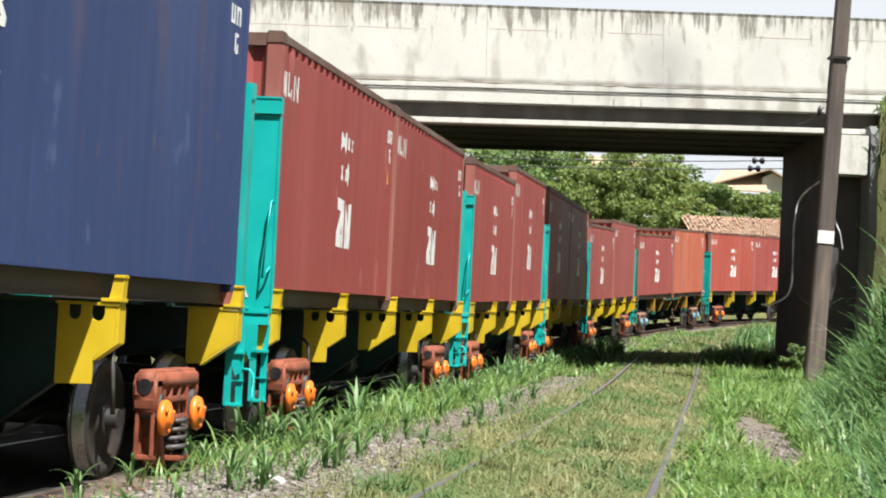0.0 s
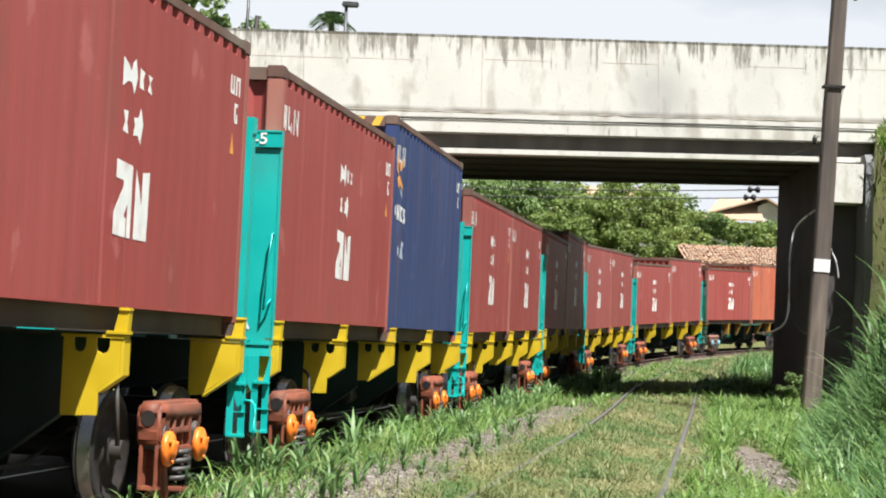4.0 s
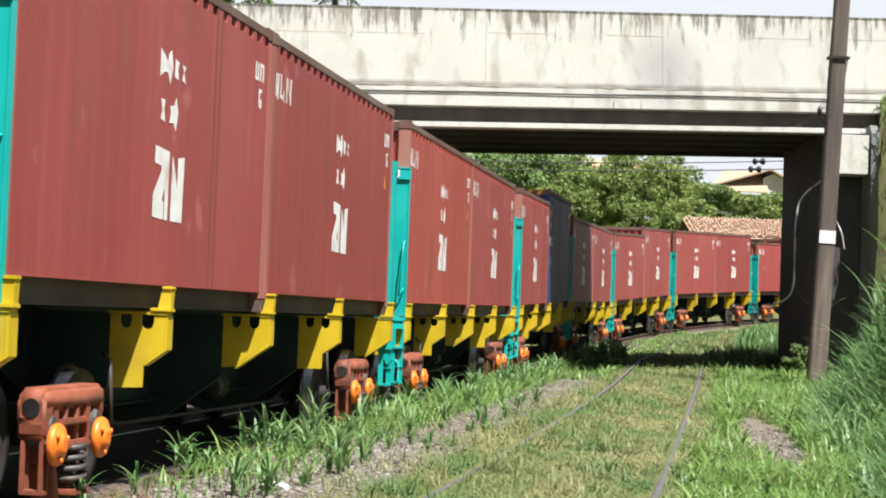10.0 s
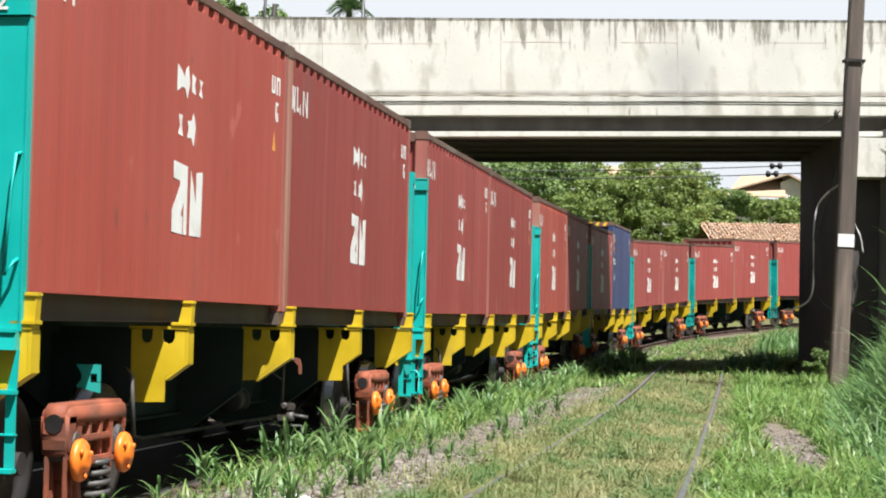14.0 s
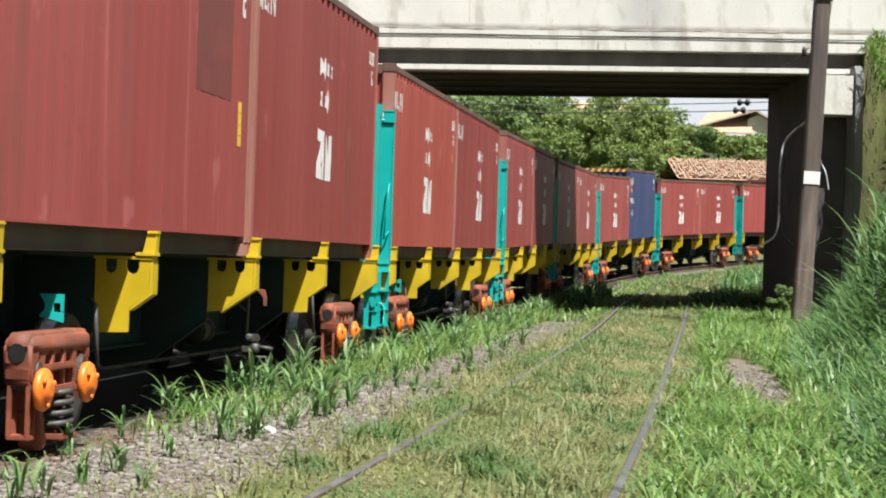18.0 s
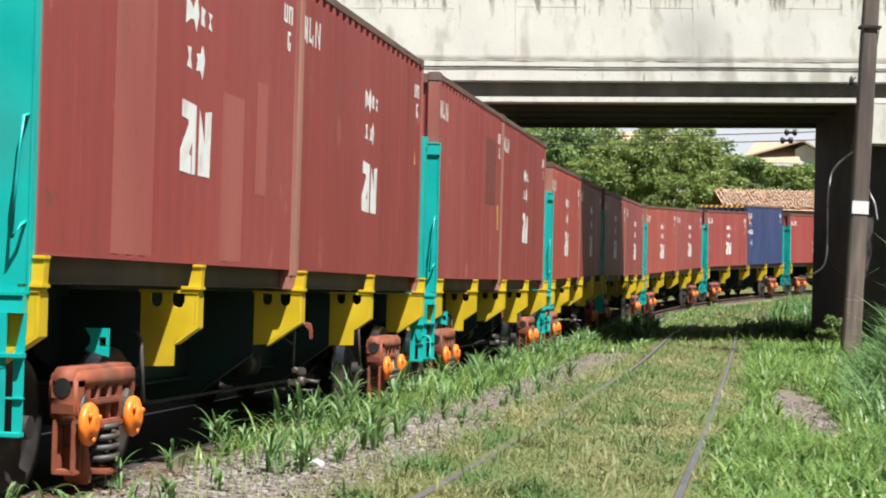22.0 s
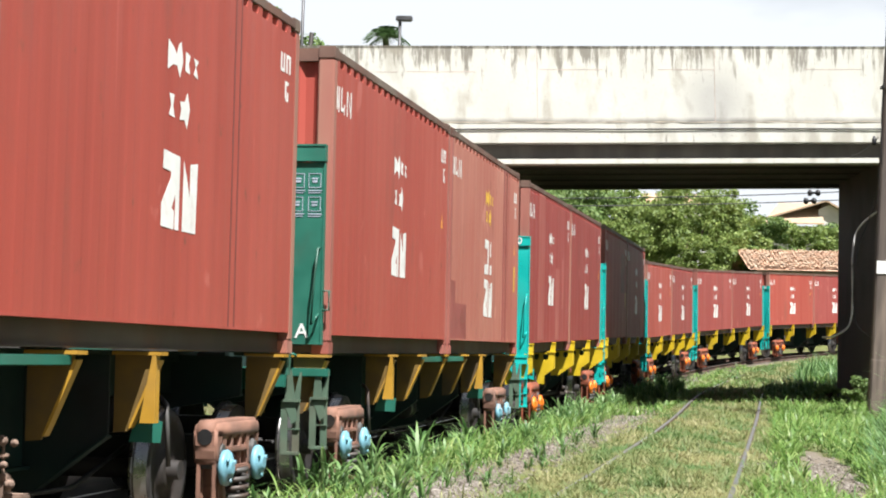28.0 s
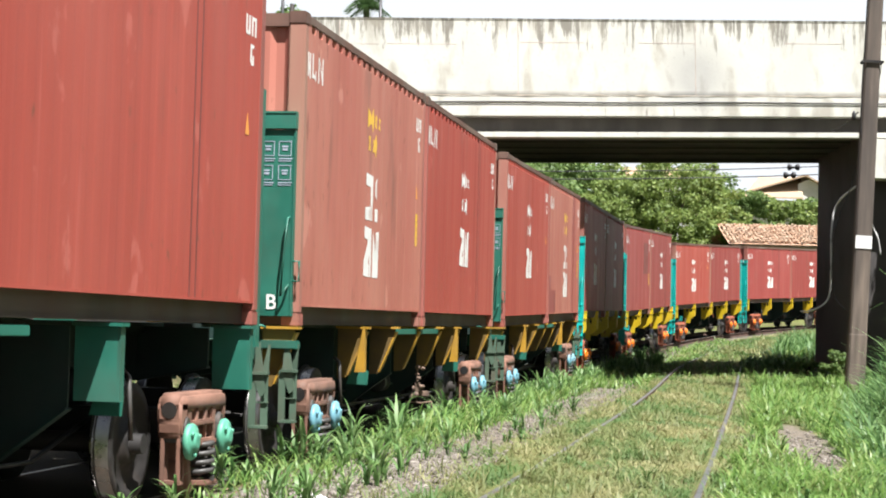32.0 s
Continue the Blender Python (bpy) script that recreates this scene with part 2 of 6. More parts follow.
LAMP_METAL = simple("lamp_metal", (0.066, 0.066, 0.069), 0.45, 0.6, var=0.2, scale=4)
PAPER = simple("white_litter", (0.48, 0.47, 0.45), 0.7, var=0.08, scale=10)


def leaf_material(name, dark, light, dry=None, rough=0.55, straw=None, lush=None):
    m, nt, b = nodes_of(name, rough)
    g = nt.nodes.new("ShaderNodeNewGeometry")
    c = stops(nt, g, "Random Per Island", [(0.0, dark), (0.65, light), (1.0, dry or light)])
    n = noise_node(nt, 0.9, 5, (1, 0.4, 1), rand=False)
    f = stops(nt, n, "Fac", [(0.35, grey(0.0)), (0.7, grey(0.55))])
    c2 = blend(nt, f, "Color", c, tuple(x * 0.72 for x in light))
    if straw:
        # patches of straw and of lush growth
        wide = noise_node(nt, 1.0, 6, (1, 0.3, 1), rand=False)
        c2 = blend(nt, stops(nt, wide, "Fac", [(0.46, grey(0.0)), (0.62, grey(0.62))]), "Color", c2, straw)
        other = noise_node(nt, 1.6, 7, (1, 0.3, 1), rand=False)
        c2 = blend(nt, stops(nt, other, "Fac", [(0.48, grey(0.0)), (0.60, grey(0.85))]), "Color", c2, lush)
    set_color(nt, c2, b)
    b.inputs["Transmission Weight"].default_value = 0.0
    b.inputs["Subsurface Weight"].default_value = 0.0
    tr = nt.nodes.new("ShaderNodeBsdfTranslucent")
    set_color(nt, c2, tr, "Color")
    mx = nt.nodes.new("ShaderNodeMixShader")
    mx.inputs["Fac"].default_value = 0.44
    outn = nt.nodes["Material Output"]
    link(nt, b, "BSDF", mx, 1)
    link(nt, tr, "BSDF", mx, 2)
    link(nt, mx, "Shader", outn, "Surface")
    return m


GRASS = leaf_material("lawn_grass", (0.080, 0.122, 0.036), (0.200, 0.235, 0.086), (0.38, 0.36, 0.190), 0.6, (0.335, 0.300, 0.145), (0.072, 0.158, 0.042))
WEED = leaf_material("weed_leaf", (0.052, 0.128, 0.024), (0.175, 0.300, 0.070), (0.32, 0.38, 0.14), 0.45)
MAIZE = leaf_material("maize_leaf", (0.040, 0.110, 0.030), (0.150, 0.275, 0.085), (0.30, 0.40, 0.18), 0.5)
TALL = leaf_material("tall_grass", (0.045, 0.115, 0.040), (0.135, 0.250, 0.080), (0.22, 0.33, 0.14), 0.48)
SLOPE = leaf_material("slope_grass", (0.059, 0.132, 0.013), (0.125, 0.238, 0.03), (0.172, 0.264, 0.053))
LEAVES = leaf_material("tree_leaves", (0.080, 0.135, 0.028), (0.200, 0.275, 0.064), (0.29, 0.34, 0.10), 0.6)
LEAVES_DARK = leaf_material("bush_leaves", (0.060, 0.120, 0.030), (0.155, 0.240, 0.068), (0.23, 0.295, 0.095), 0.6)
PALM = leaf_material("palm_leaves", (0.02, 0.046, 0.013), (0.053, 0.099, 0.033))


def ground_material():
    """Soil and turf, and stony ground where the mask says so."""
    m, nt, b = nodes_of("ground_soil_and_turf", 0.95)
    b.inputs["Specular IOR Level"].default_value = 0.1
    n1 = noise_node(nt, 0.9, 6, rand=False)
    soil = stops(nt, noise_node(nt, 7, 8, rand=False), "Fac", [(0.3, (0.046, 0.036, 0.024)), (0.7, (0.112, 0.089, 0.063))])
    turf = stops(nt, noise_node(nt, 12, 6, rand=False), "Fac", [(0.3, (0.066, 0.079, 0.023)), (0.7, (0.145, 0.155, 0.056))])
    f = stops(nt, n1, "Fac", [(0.36, grey(0.35)), (0.58, grey(1))])
    green = blend(nt, f, "Color", soil, turf)
    v = noise_node(nt, 24, 8, rand=False)
    stone = stops(nt, v, "Fac", [(0.3, (0.060, 0.050, 0.040)), (0.55, (0.150, 0.128, 0.102)), (0.75, (0.230, 0.200, 0.165))])
    at = nt.nodes.new("ShaderNodeAttribute")
    at.attribute_name = "stony"
    add = nt.nodes.new("ShaderNodeMath")
    add.operation = "MULTIPLY_ADD"
    add.inputs[1].default_value = 0.5
    sub = noise_node(nt, 3.5, 6, rand=False)
    link(nt, sub, "Fac", add, 0)
    link(nt, at, "Fac", add, 2)
    edge = stops(nt, add, "Value", [(0.62, grey(0)), (0.86, grey(1))])
    land = blend(nt, edge, "Color", green, stone)
    # near-black bed: greasy ballast, with the train's shade put into the colour
    bed_shade = nt.nodes.new("ShaderNodeAttribute")
    bed_shade.attribute_name = "bed_dark"
    bed_mix = stops(nt, bed_shade, "Fac", [(0.0, grey(0)), (1.0, grey(0.97))])
    set_color(nt, blend(nt, bed_mix, "Color", land, (0.010, 0.009, 0.008)), b)
    add_bump(nt, b, v, "Fac", 0.35, 0.02)
    return m


def ballast_material():
    m, nt, b = nodes_of("ballast_stone", 0.9)
    g = nt.nodes.new("ShaderNodeNewGeometry")
    c = stops(nt, g, "Random Per Island", [(0.0, (0.100, 0.085, 0.070)), (0.6, (0.185, 0.165, 0.140)), (1.0, (0.290, 0.265, 0.235))])
    n = noise_node(nt, 40, 4, rand=False)
    f = stops(nt, n, "Fac", [(0.3, grey(0)), (0.7, grey(0.4))])
    set_color(nt, blend(nt, f, "Color", c, (0.106, 0.083, 0.066)), b)
    return m


def tile_material():
    """Old clay tiles, each with a tint of its own, bleached and blotched."""
    m, nt, b = nodes_of("clay_tiles", 0.9)
    g = nt.nodes.new("ShaderNodeNewGeometry")
    c = stops(nt, g, "Random Per Island", [(0.0, (0.37, 0.215, 0.135)), (0.5, (0.45, 0.285, 0.185)), (1.0, (0.52, 0.40, 0.29))])
    f = stops(nt, noise_node(nt, 1.3, 7, rand=False), "Fac", [(0.42, grey(0)), (0.66, grey(0.7))])
    set_color(nt, blend(nt, f, "Color", c, (0.48, 0.38, 0.28)), b)
    return m


def bridge_material(name, base=(0.482, 0.472, 0.426)):
    """Old painted concrete: dark runs from the coping, blotches, and one soot mark."""
    m, nt, b = nodes_of(name, 0.85)
    body = stops(nt, noise_node(nt, 0.8, 6, rand=False), "Fac", [(0.3, tuple(c * 0.92 for c in base)), (0.7, tuple(min(1, c * 1.06) for c in base))])
    tc = nt.nodes.new("ShaderNodeTexCoord")
    sep = nt.nodes.new("ShaderNodeSeparateXYZ")
    link(nt, tc, "Object", sep, "Vector")
    # runs start at the coping and thin out a metre below it
    run = noise_node(nt, 6.5, 13, (1.0, 1.0, 0.14), rand=False)
    run.inputs["Roughness"].default_value = 0.66
    fade = nt.nodes.new("ShaderNodeMapRange")
    fade.inputs["From Min"].default_value, fade.inputs["From Max"].default_value = 7.5, 8.6
    fade.inputs["To Min"].default_value, fade.inputs["To Max"].default_value = -0.09, 0.11
    link(nt, sep, "Z", fade, "Value")
    add = nt.nodes.new("ShaderNodeMath")
    link(nt, run, "Fac", add, 0)
    link(nt, fade, "Result", add, 1)
    rf = stops(nt, add, "Value", [(0.545, grey(0)), (0.64, grey(0.85))])
    c1 = blend(nt, rf, "Color", body, (0.132, 0.119, 0.096))
    blot = noise_node(nt, 1.9, 11, (1.0, 1.0, 0.45), rand=False)
    bf = stops(nt, blot, "Fac", [(0.53, grey(0)), (0.68, grey(0.7))])
    c2 = blend(nt, bf, "Color", c1, (0.251, 0.231, 0.185))
    fine = noise_node(nt, 14, 8, rand=False)
    ff = stops(nt, fine, "Fac", [(0.62, grey(0)), (0.72, grey(0.45))])
    c3 = blend(nt, ff, "Color", c2, (0.224, 0.205, 0.165))
    # dirt gathered along the foot of the parapet
    ledge = nt.nodes.new("ShaderNodeMapRange")
    ledge.inputs["From Min"].default_value, ledge.inputs["From Max"].default_value = 6.95, 6.80
    link(nt, sep, "Z", ledge, "Value")
    above = nt.nodes.new("ShaderNodeMath")
    above.operation = "GREATER_THAN"
    above.inputs[1].default_value = 6.78
    link(nt, sep, "Z", above, 0)
    both = nt.nodes.new("ShaderNodeMath")
    both.operation = "MULTIPLY"
    link(nt, ledge, "Result", both, 0)
    link(nt, above, "Value", both, 1)
    patch = noise_node(nt, 1.4, 6, (1, 1, 0.3), rand=False)
    much = nt.nodes.new("ShaderNodeMath")
    much.operation = "MULTIPLY"
    link(nt, both, "Value", much, 0)
    link(nt, patch, "Fac", much, 1)
    c3 = blend(nt, stops(nt, much, "Value", [(0.12, grey(0)), (0.55, grey(0.9))]), "Color", c3, (0.112, 0.102, 0.086))
    mp = nt.nodes.new("ShaderNodeMapping")
    mp.inputs["Location"].default_value = (-2.05 / 1.05, 0, -7.25 / 1.2)
    mp.inputs["Scale"].default_value = (1 / 1.05, 0.0, 1 / 1.2)
    link(nt, tc, "Object", mp, "Vector")
    ball = nt.nodes.new("ShaderNodeTexGradient")
    ball.gradient_type = "SPHERICAL"
    link(nt, mp, "Vector", ball, "Vector")
    soot = stops(nt, ball, "Fac", [(0.0, grey(0)), (0.75, grey(0.5))])
    c4 = blend(nt, soot, "Color", c3, (0.198, 0.198, 0.198))
    set_color(nt, c4, b)
    add_bump(nt, b, fine, "Fac", 0.15, 0.02)
    return m


CONCRETE = bridge_material("bridge_painted_concrete")
JOINT = simple("parapet_joint_fill", (0.40, 0.317, 0.277), 0.9, var=0.3, scale=3, dirt=(0.198, 0.185, 0.152), dirt_amount=0.5)
STAIN = simple("bridge_run_stain", (0.132, 0.115, 0.089), 0.9, var=0.4, scale=5, stretch=(1, 1, 0.2))
# darker copies of the concrete: shade under the deck is in their colour
CONC_MID = simple("bridge_girder_shade", (0.15, 0.135, 0.125), 0.9, var=0.3, scale=1.5, dirt=(0.06, 0.052, 0.05), dirt_amount=0.7, stretch=(1, 1, 0.3), bump=0.2)
CONC_DARK = simple("bridge_concrete_shade", (0.056, 0.05, 0.048), 0.9, var=0.25, scale=1.5, dirt=(0.026, 0.024, 0.023), dirt_amount=0.6, bump=0.2)
WING = simple("wing_wall_concrete", (0.15, 0.155, 0.155), 0.9, var=0.25, scale=1.6, dirt=(0.07, 0.075, 0.06), dirt_amount=0.6, stretch=(1, 1, 0.4), bump=0.2)
GROUND = ground_material()
BALLAST = ballast_material()
CLAY = tile_material()

# ------------------------------------------------------------------ building helpers


def part(name, bm, mat, parent=None, label=""):
    """Links a bmesh, or a mesh, as one mesh object under a thing or a part."""
    if isinstance(bm, bmesh.types.BMesh):
        me = bpy.data.meshes.new(name)
        bm.to_mesh(me)
        bm.free()
        me.materials.append(mat)
    else:
        me = bm
    ob = new(name, me)
    if parent:
        ob.parent = parent
    if label:
        ob["label"] = label
    return ob


def mesh_of(name, verts, faces, mat, smooth=False):
    me = bpy.data.meshes.new(name)
    me.from_pydata([tuple(v) for v in verts], [], faces)
    me.materials.append(mat)
    if smooth:
        me.shade_smooth()
    me.update()
    return me


def empty(name, m=None):
    ob = new(name)
    ob.empty_display_size = 0.3
    if m:
        ob.matrix_world = m
    return ob


def box(bm, x0, x1, y0, y1, z0, z1, m=None, bevel=0.0):
    r = bmesh.ops.create_cube(bm, size=1)
    vs = r["verts"]
    for v in vs:
        v.co = Vector((x0 + (v.co.x + 0.5) * (x1 - x0), y0 + (v.co.y + 0.5) * (y1 - y0), z0 + (v.co.z + 0.5) * (z1 - z0)))
    if bevel:
        es = list({e for v in vs for e in v.link_edges})
        vs = list({v for f in bmesh.ops.bevel(bm, geom=es, offset=bevel, segments=2, affect="EDGES")["faces"] for v in f.verts})
    if m:
        bmesh.ops.transform(bm, matrix=m, verts=vs)
    return bm


def prism(bm, pts, axis, a, b):
    """A closed outline drawn out along an axis: pts are the two other axes in order."""
    def at(p, h):
        return {"x": (h, p[0], p[1]), "y": (p[0], h, p[1]), "z": (p[0], p[1], h)}[axis]
    lo, hi = [bm.verts.new(at(p, a)) for p in pts], [bm.verts.new(at(p, b)) for p in pts]
    n = len(pts)
    for i in range(n):
        bm.faces.new((lo[i], lo[(i + 1) % n], hi[(i + 1) % n], hi[i]))
    bm.faces.new(lo[::-1])
    bm.faces.new(hi)
    bmesh.ops.recalc_face_normals(bm, faces=bm.faces)
    return bm


def tube(bm, pts, radius, n=8):
    """A round bar through points."""
    pts = [Vector(p) for p in pts]
    rings = []
    for i, p in enumerate(pts):
        d = (pts[min(i + 1, len(pts) - 1)] - pts[max(i - 1, 0)]).normalized()
        q = d.to_track_quat("Z", "Y")
        r = radius[i] if isinstance(radius, (list, tuple)) else radius
        rings.append([bm.verts.new(p + q @ Vector((r * math.cos(k * math.tau / n), r * math.sin(k * math.tau / n), 0))) for k in range(n)])
    for a, b in zip(rings, rings[1:]):
        for k in range(n):
            f = bm.faces.new((a[k], a[(k + 1) % n], b[(k + 1) % n], b[k]))
            f.smooth = True
    bm.faces.new(rings[0][::-1])
    bm.faces.new(rings[-1])
    return bm


def lathe(bm, profile, origin, axis, n=24):
    """Turns (distance along the axis, radius) pairs round an axis of the thing."""
    q = Vector(axis).to_track_quat("Z", "Y")
    rings = [[bm.verts.new(Vector(origin) + q @ Vector((r * math.cos(k * math.tau / n), r * math.sin(k * math.tau / n), h))) for k in range(n)] for h, r in profile]
    for a, b in zip(rings, rings[1:]):
        for k in range(n):
            f = bm.faces.new((a[k], a[(k + 1) % n], b[(k + 1) % n], b[k]))
            f.smooth = True
    bm.faces.new(rings[0][::-1])
    bm.faces.new(rings[-1])
    return bm


def words(name, body, size, mat, m, parent, squeeze=1.0):
    """Lettering in the built-in font, as a thin mesh."""
    cu = bpy.data.curves.new(name, "FONT")
    cu.body, cu.size, cu.extrude, cu.align_x, cu.align_y = body, size, 0.002, "CENTER", "CENTER"
    cu.offset = 0.012 * size
    tmp = bpy.data.objects.new(name, cu)
    scene.collection.objects.link(tmp)
    dg = bpy.context.evaluated_depsgraph_get()
    me = bpy.data.meshes.new_from_object(tmp.evaluated_get(dg))
    bpy.data.objects.remove(tmp)
    me.materials.clear()
    me.materials.append(mat)
    me.transform(m @ Matrix.Diagonal((squeeze, 1, 1, 1)))
    return part(name, me, mat, parent)


# ------------------------------------------------------------------ the line of the railway
# The path is that of the train's sunny side; the track's middle lies 1.22 m to its left.
KNOT = np.array([-40, 10, 30, 42, 54, 66, 78, 90, 140.0])
BEND = np.array([-0.369, -0.070, 0.023, -0.044, 0.177, 0.437, 0.543, 0.607, 0.671]) / 50
GRADE = np.array([0, -0.454, 0.467, 2.26, 0.617, 3.38, 3.956, 3.30, 2.64]) / 100
SS = np.linspace(-160, 240, 1601)
_b = np.where(SS < -40, 0, np.where(SS > 140, 0, np.interp(SS, KNOT, BEND)))
_g = np.where(SS < -40, 0, np.interp(SS, KNOT, GRADE))
_step = SS[1] - SS[0]
_zero = int(np.searchsorted(SS, 0))


def summed(v):
    return np.concatenate([[0], np.cumsum((v[1:] + v[:-1]) / 2) * _step])


HEAD = summed(_b)
HEAD += radians(10.5676) - HEAD[_zero]
LX, LY = summed(np.sin(HEAD)), summed(np.cos(HEAD))
LX += -4.4231 - LX[_zero]
LY -= LY[_zero]
RISE = summed(_g)
RISE -= RISE[int(np.searchsorted(SS, 20))]


def line(s, off=0.0):
    """Place beside the track's middle (off: metres to the right), and the heading."""
    h = np.interp(s, SS, HEAD)
    o = off - 1.22
    return np.interp(s, SS, LX) + o * np.cos(h), np.interp(s, SS, LY) - o * np.sin(h), np.interp(s, SS, RISE), h


MX, MY, MZ, MH = line(SS)


def along(x, y):
    """For places of the ground: metres along the line, to its right, and the rail's height there."""
    x, y = np.asarray(x, float), np.asarray(y, float)
    sel = slice(0, None, 8)
    px, py, ps, ph = MX[sel], MY[sel], SS[sel], MH[sel]
    shape = x.shape
    xf, yf = x.ravel(), y.ravel()
    best = np.empty(len(xf), int)
    for i in range(0, len(xf), 20000):
        d = (xf[i:i + 20000, None] - px) ** 2 + (yf[i:i + 20000, None] - py) ** 2
        best[i:i + 20000] = d.argmin(1)
    dx, dy = xf - px[best], yf - py[best]
    h = ph[best]
    s = ps[best] + dx * np.sin(h) + dy * np.cos(h)
    u = dx * np.cos(h) - dy * np.sin(h)
    return s.reshape(shape), u.reshape(shape), np.interp(s, SS, RISE).reshape(shape)


BR_F, BR_B = 42.2, 52.6      # the bridge's near and far parapet, in y
OPEN_L, OPEN_R = -4.7, 9.15   # the opening under it, in x


def smooth(a, b, v):
    t = np.clip((v - a) / (b - a), 0, 1)
    return t * t * (3 - 2 * t)


def foot(s):
    """Where the bank on the right begins, in metres right of the track's middle."""
    return np.interp(s, [0, 11, 16, 20, 27, 32, 36, 44, 60, 90], [6.1, 6.6, 6.68, 6.8, 6.9, 7.15, 7.8, 8.4, 12.0, 14.0])


def rough_noise(x, y, k, a):
    return a * (np.sin(x * k + 1.3 * np.sin(y * k * 0.7)) * np.cos(y * k * 0.9 + np.sin(x * k * 1.3)))


def ground_height(x, y):
    x, y = np.asarray(x, float), np.asarray(y, float)
    s, u, rise = along(x, y)
    near = np.where(s < 200, 1, 0)
    z = rise * np.where(np.abs(u) < 60, 1, np.clip(1 - (np.abs(u) - 60) / 200, 0.5, 1))
    prof = np.interp(u, [-30, -6, -3.0, -1.9, -1.5, 1.35, 2.2, 2.9, 3.1, 4.9, 5.6, 7], [-0.4, -0.45, -0.5, -0.30, -0.17, -0.17, -0.20, -0.10, -0.055, -0.055, -0.06, -0.02])
    z = z + prof
    z = z + rough_noise(x, y, 2.1, 0.025) * ((u > 5) | (u < -3)) + rough_noise(x, y, 0.5, 0.05) * ((u > 5.6) | (u < -4))
    # the bank beside the line, higher towards the bridge
    top = np.interp(s, [0, 12, 24, 36, 41, 46, 60, 100], [1.2, 1.8, 3.0, 5.2, 7.0, 7.0, 2.0, 0.6])
    bank = np.clip((u - foot(s)) * 1.15, 0, None)
    bank = np.minimum(bank, top) * (s < 120) * (s > -60)
    z = z + bank * np.where(s < 48, 1, np.clip(1 - (s - 48) / 8, 0.25, 1))
    # the cutting's other side behind the train: unseen, raised to close off light
    lb = np.clip((-u - 4.2) * 0.9, 0, 4.5) * (s > -80) * (s < 40) * np.clip((40 - s) / 6, 0, 1)
    z = z + lb
    # the road's own mound at each end of the bridge
    off = np.maximum(0, np.maximum(BR_F + 0.8 - y, y - BR_B + 0.8))
    m = np.clip(7.0 - off / 1.3, 0, None)
    left = m * smooth(OPEN_L - 0.7, OPEN_L - 1.4, x)
    edge = OPEN_R + 0.84 + 0.5 * np.clip(41.0 - y, 0, 8) + 0.3 * np.clip(y - 52, 0, 12)
    right = m * smooth(edge, edge + 0.3 + 0.25 * np.clip(41.0 - y, 0, 8), x)
    z = np.maximum(z, np.maximum(left, right))
    # land beyond climbs to the houses
    hill = smooth(96, 175, y) * 6.5 + smooth(175, 420, y) * 4
    z = z + hill * smooth(-70, -10, x) * smooth(160, 70, x)
    return z


def spaced(parts):
    out = []
    for a, b, st in parts:
        out += list(np.arange(a, b, st))
    return np.array(out + [parts[-1][1]])


def build_ground():
    gx = spaced([(-2500, -300, 220), (-300, -60, 24), (-60, -16, 4), (-16, -6, 0.8), (-6, 16, 0.34), (16, 40, 1.5), (40, 120, 8), (120, 300, 30), (300, 2500, 220)])
    gy = spaced([(-2500, -300, 220), (-300, -60, 24), (-60, -4, 4), (-4, 8, 1.0), (8, 62, 0.34), (62, 130, 1.4), (130, 240, 8), (240, 500, 40), (500, 2500, 200)])
    X, Y = np.meshgrid(gx, gy)
    Z = ground_height(X, Y)
    verts = np.stack([X.ravel(), Y.ravel(), Z.ravel()], 1)
    nx, ny = len(gx), len(gy)
    i = (np.arange(ny - 1)[:, None] * nx + np.arange(nx - 1)).ravel()
    faces = np.stack([i, i + 1, i + nx + 1, i + nx], 1)
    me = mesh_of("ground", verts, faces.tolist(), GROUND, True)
    s, u, _ = along(X, Y)
    wob = rough_noise(X, Y, 1.7, 0.18)
    bed = smooth(-3.0, -2.0, u) * smooth(2.9 + wob, 2.1 + wob, u) * ((s < 140) & (s > -120))
    a = radians(8)
    dx, dy = X - 3.92, Y - 21.8
    v, w = dx * math.cos(a) - dy * math.sin(a), dx * math.sin(a) + dy * math.cos(a)
    spot = smooth(1.6, 0.3, (v / 0.50) ** 2 + (w / 4.8) ** 2 + 3 * wob)
    # mask of the bed where greasy ballast and the train's shade are painted
    bed_shade = smooth(-1.9, -1.3, u) * smooth(1.14 + 0.3 * wob, 0.88, u) * ((s < 140) & (s > -120))
    at = me.attributes.new("bed_dark", "FLOAT", "POINT")
    at.data.foreach_set("value", bed_shade.ravel().astype(np.float32))
    at = me.attributes.new("stony", "FLOAT", "POINT")
    at.data.foreach_set("value", np.maximum(bed, spot).ravel().astype(np.float32))
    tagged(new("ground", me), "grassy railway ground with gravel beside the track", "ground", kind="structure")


build_ground()


def sweep(name, outline, s0, s1, off, mat, parent, step=1.0, lift=0.0):
    """An outline (right, up) carried along the railway."""
    n = int((s1 - s0) / step) + 1
    s = np.linspace(s0, s1, n)
    x, y, z, h = line(s, off)
    k = len(outline)
    verts = [(x[i] + a * math.cos(h[i]), y[i] - a * math.sin(h[i]), z[i] + b + lift) for i in range(n) for a, b in outline]
    faces = [(i * k + j, i * k + (j + 1) % k, (i + 1) * k + (j + 1) % k, (i + 1) * k + j) for i in range(n - 1) for j in range(k)]
    faces += [tuple(range(k))[::-1], tuple((n - 1) * k + j for j in range(k))]
    me = mesh_of(name, verts, faces, mat)
    return part(name, me, mat, parent)


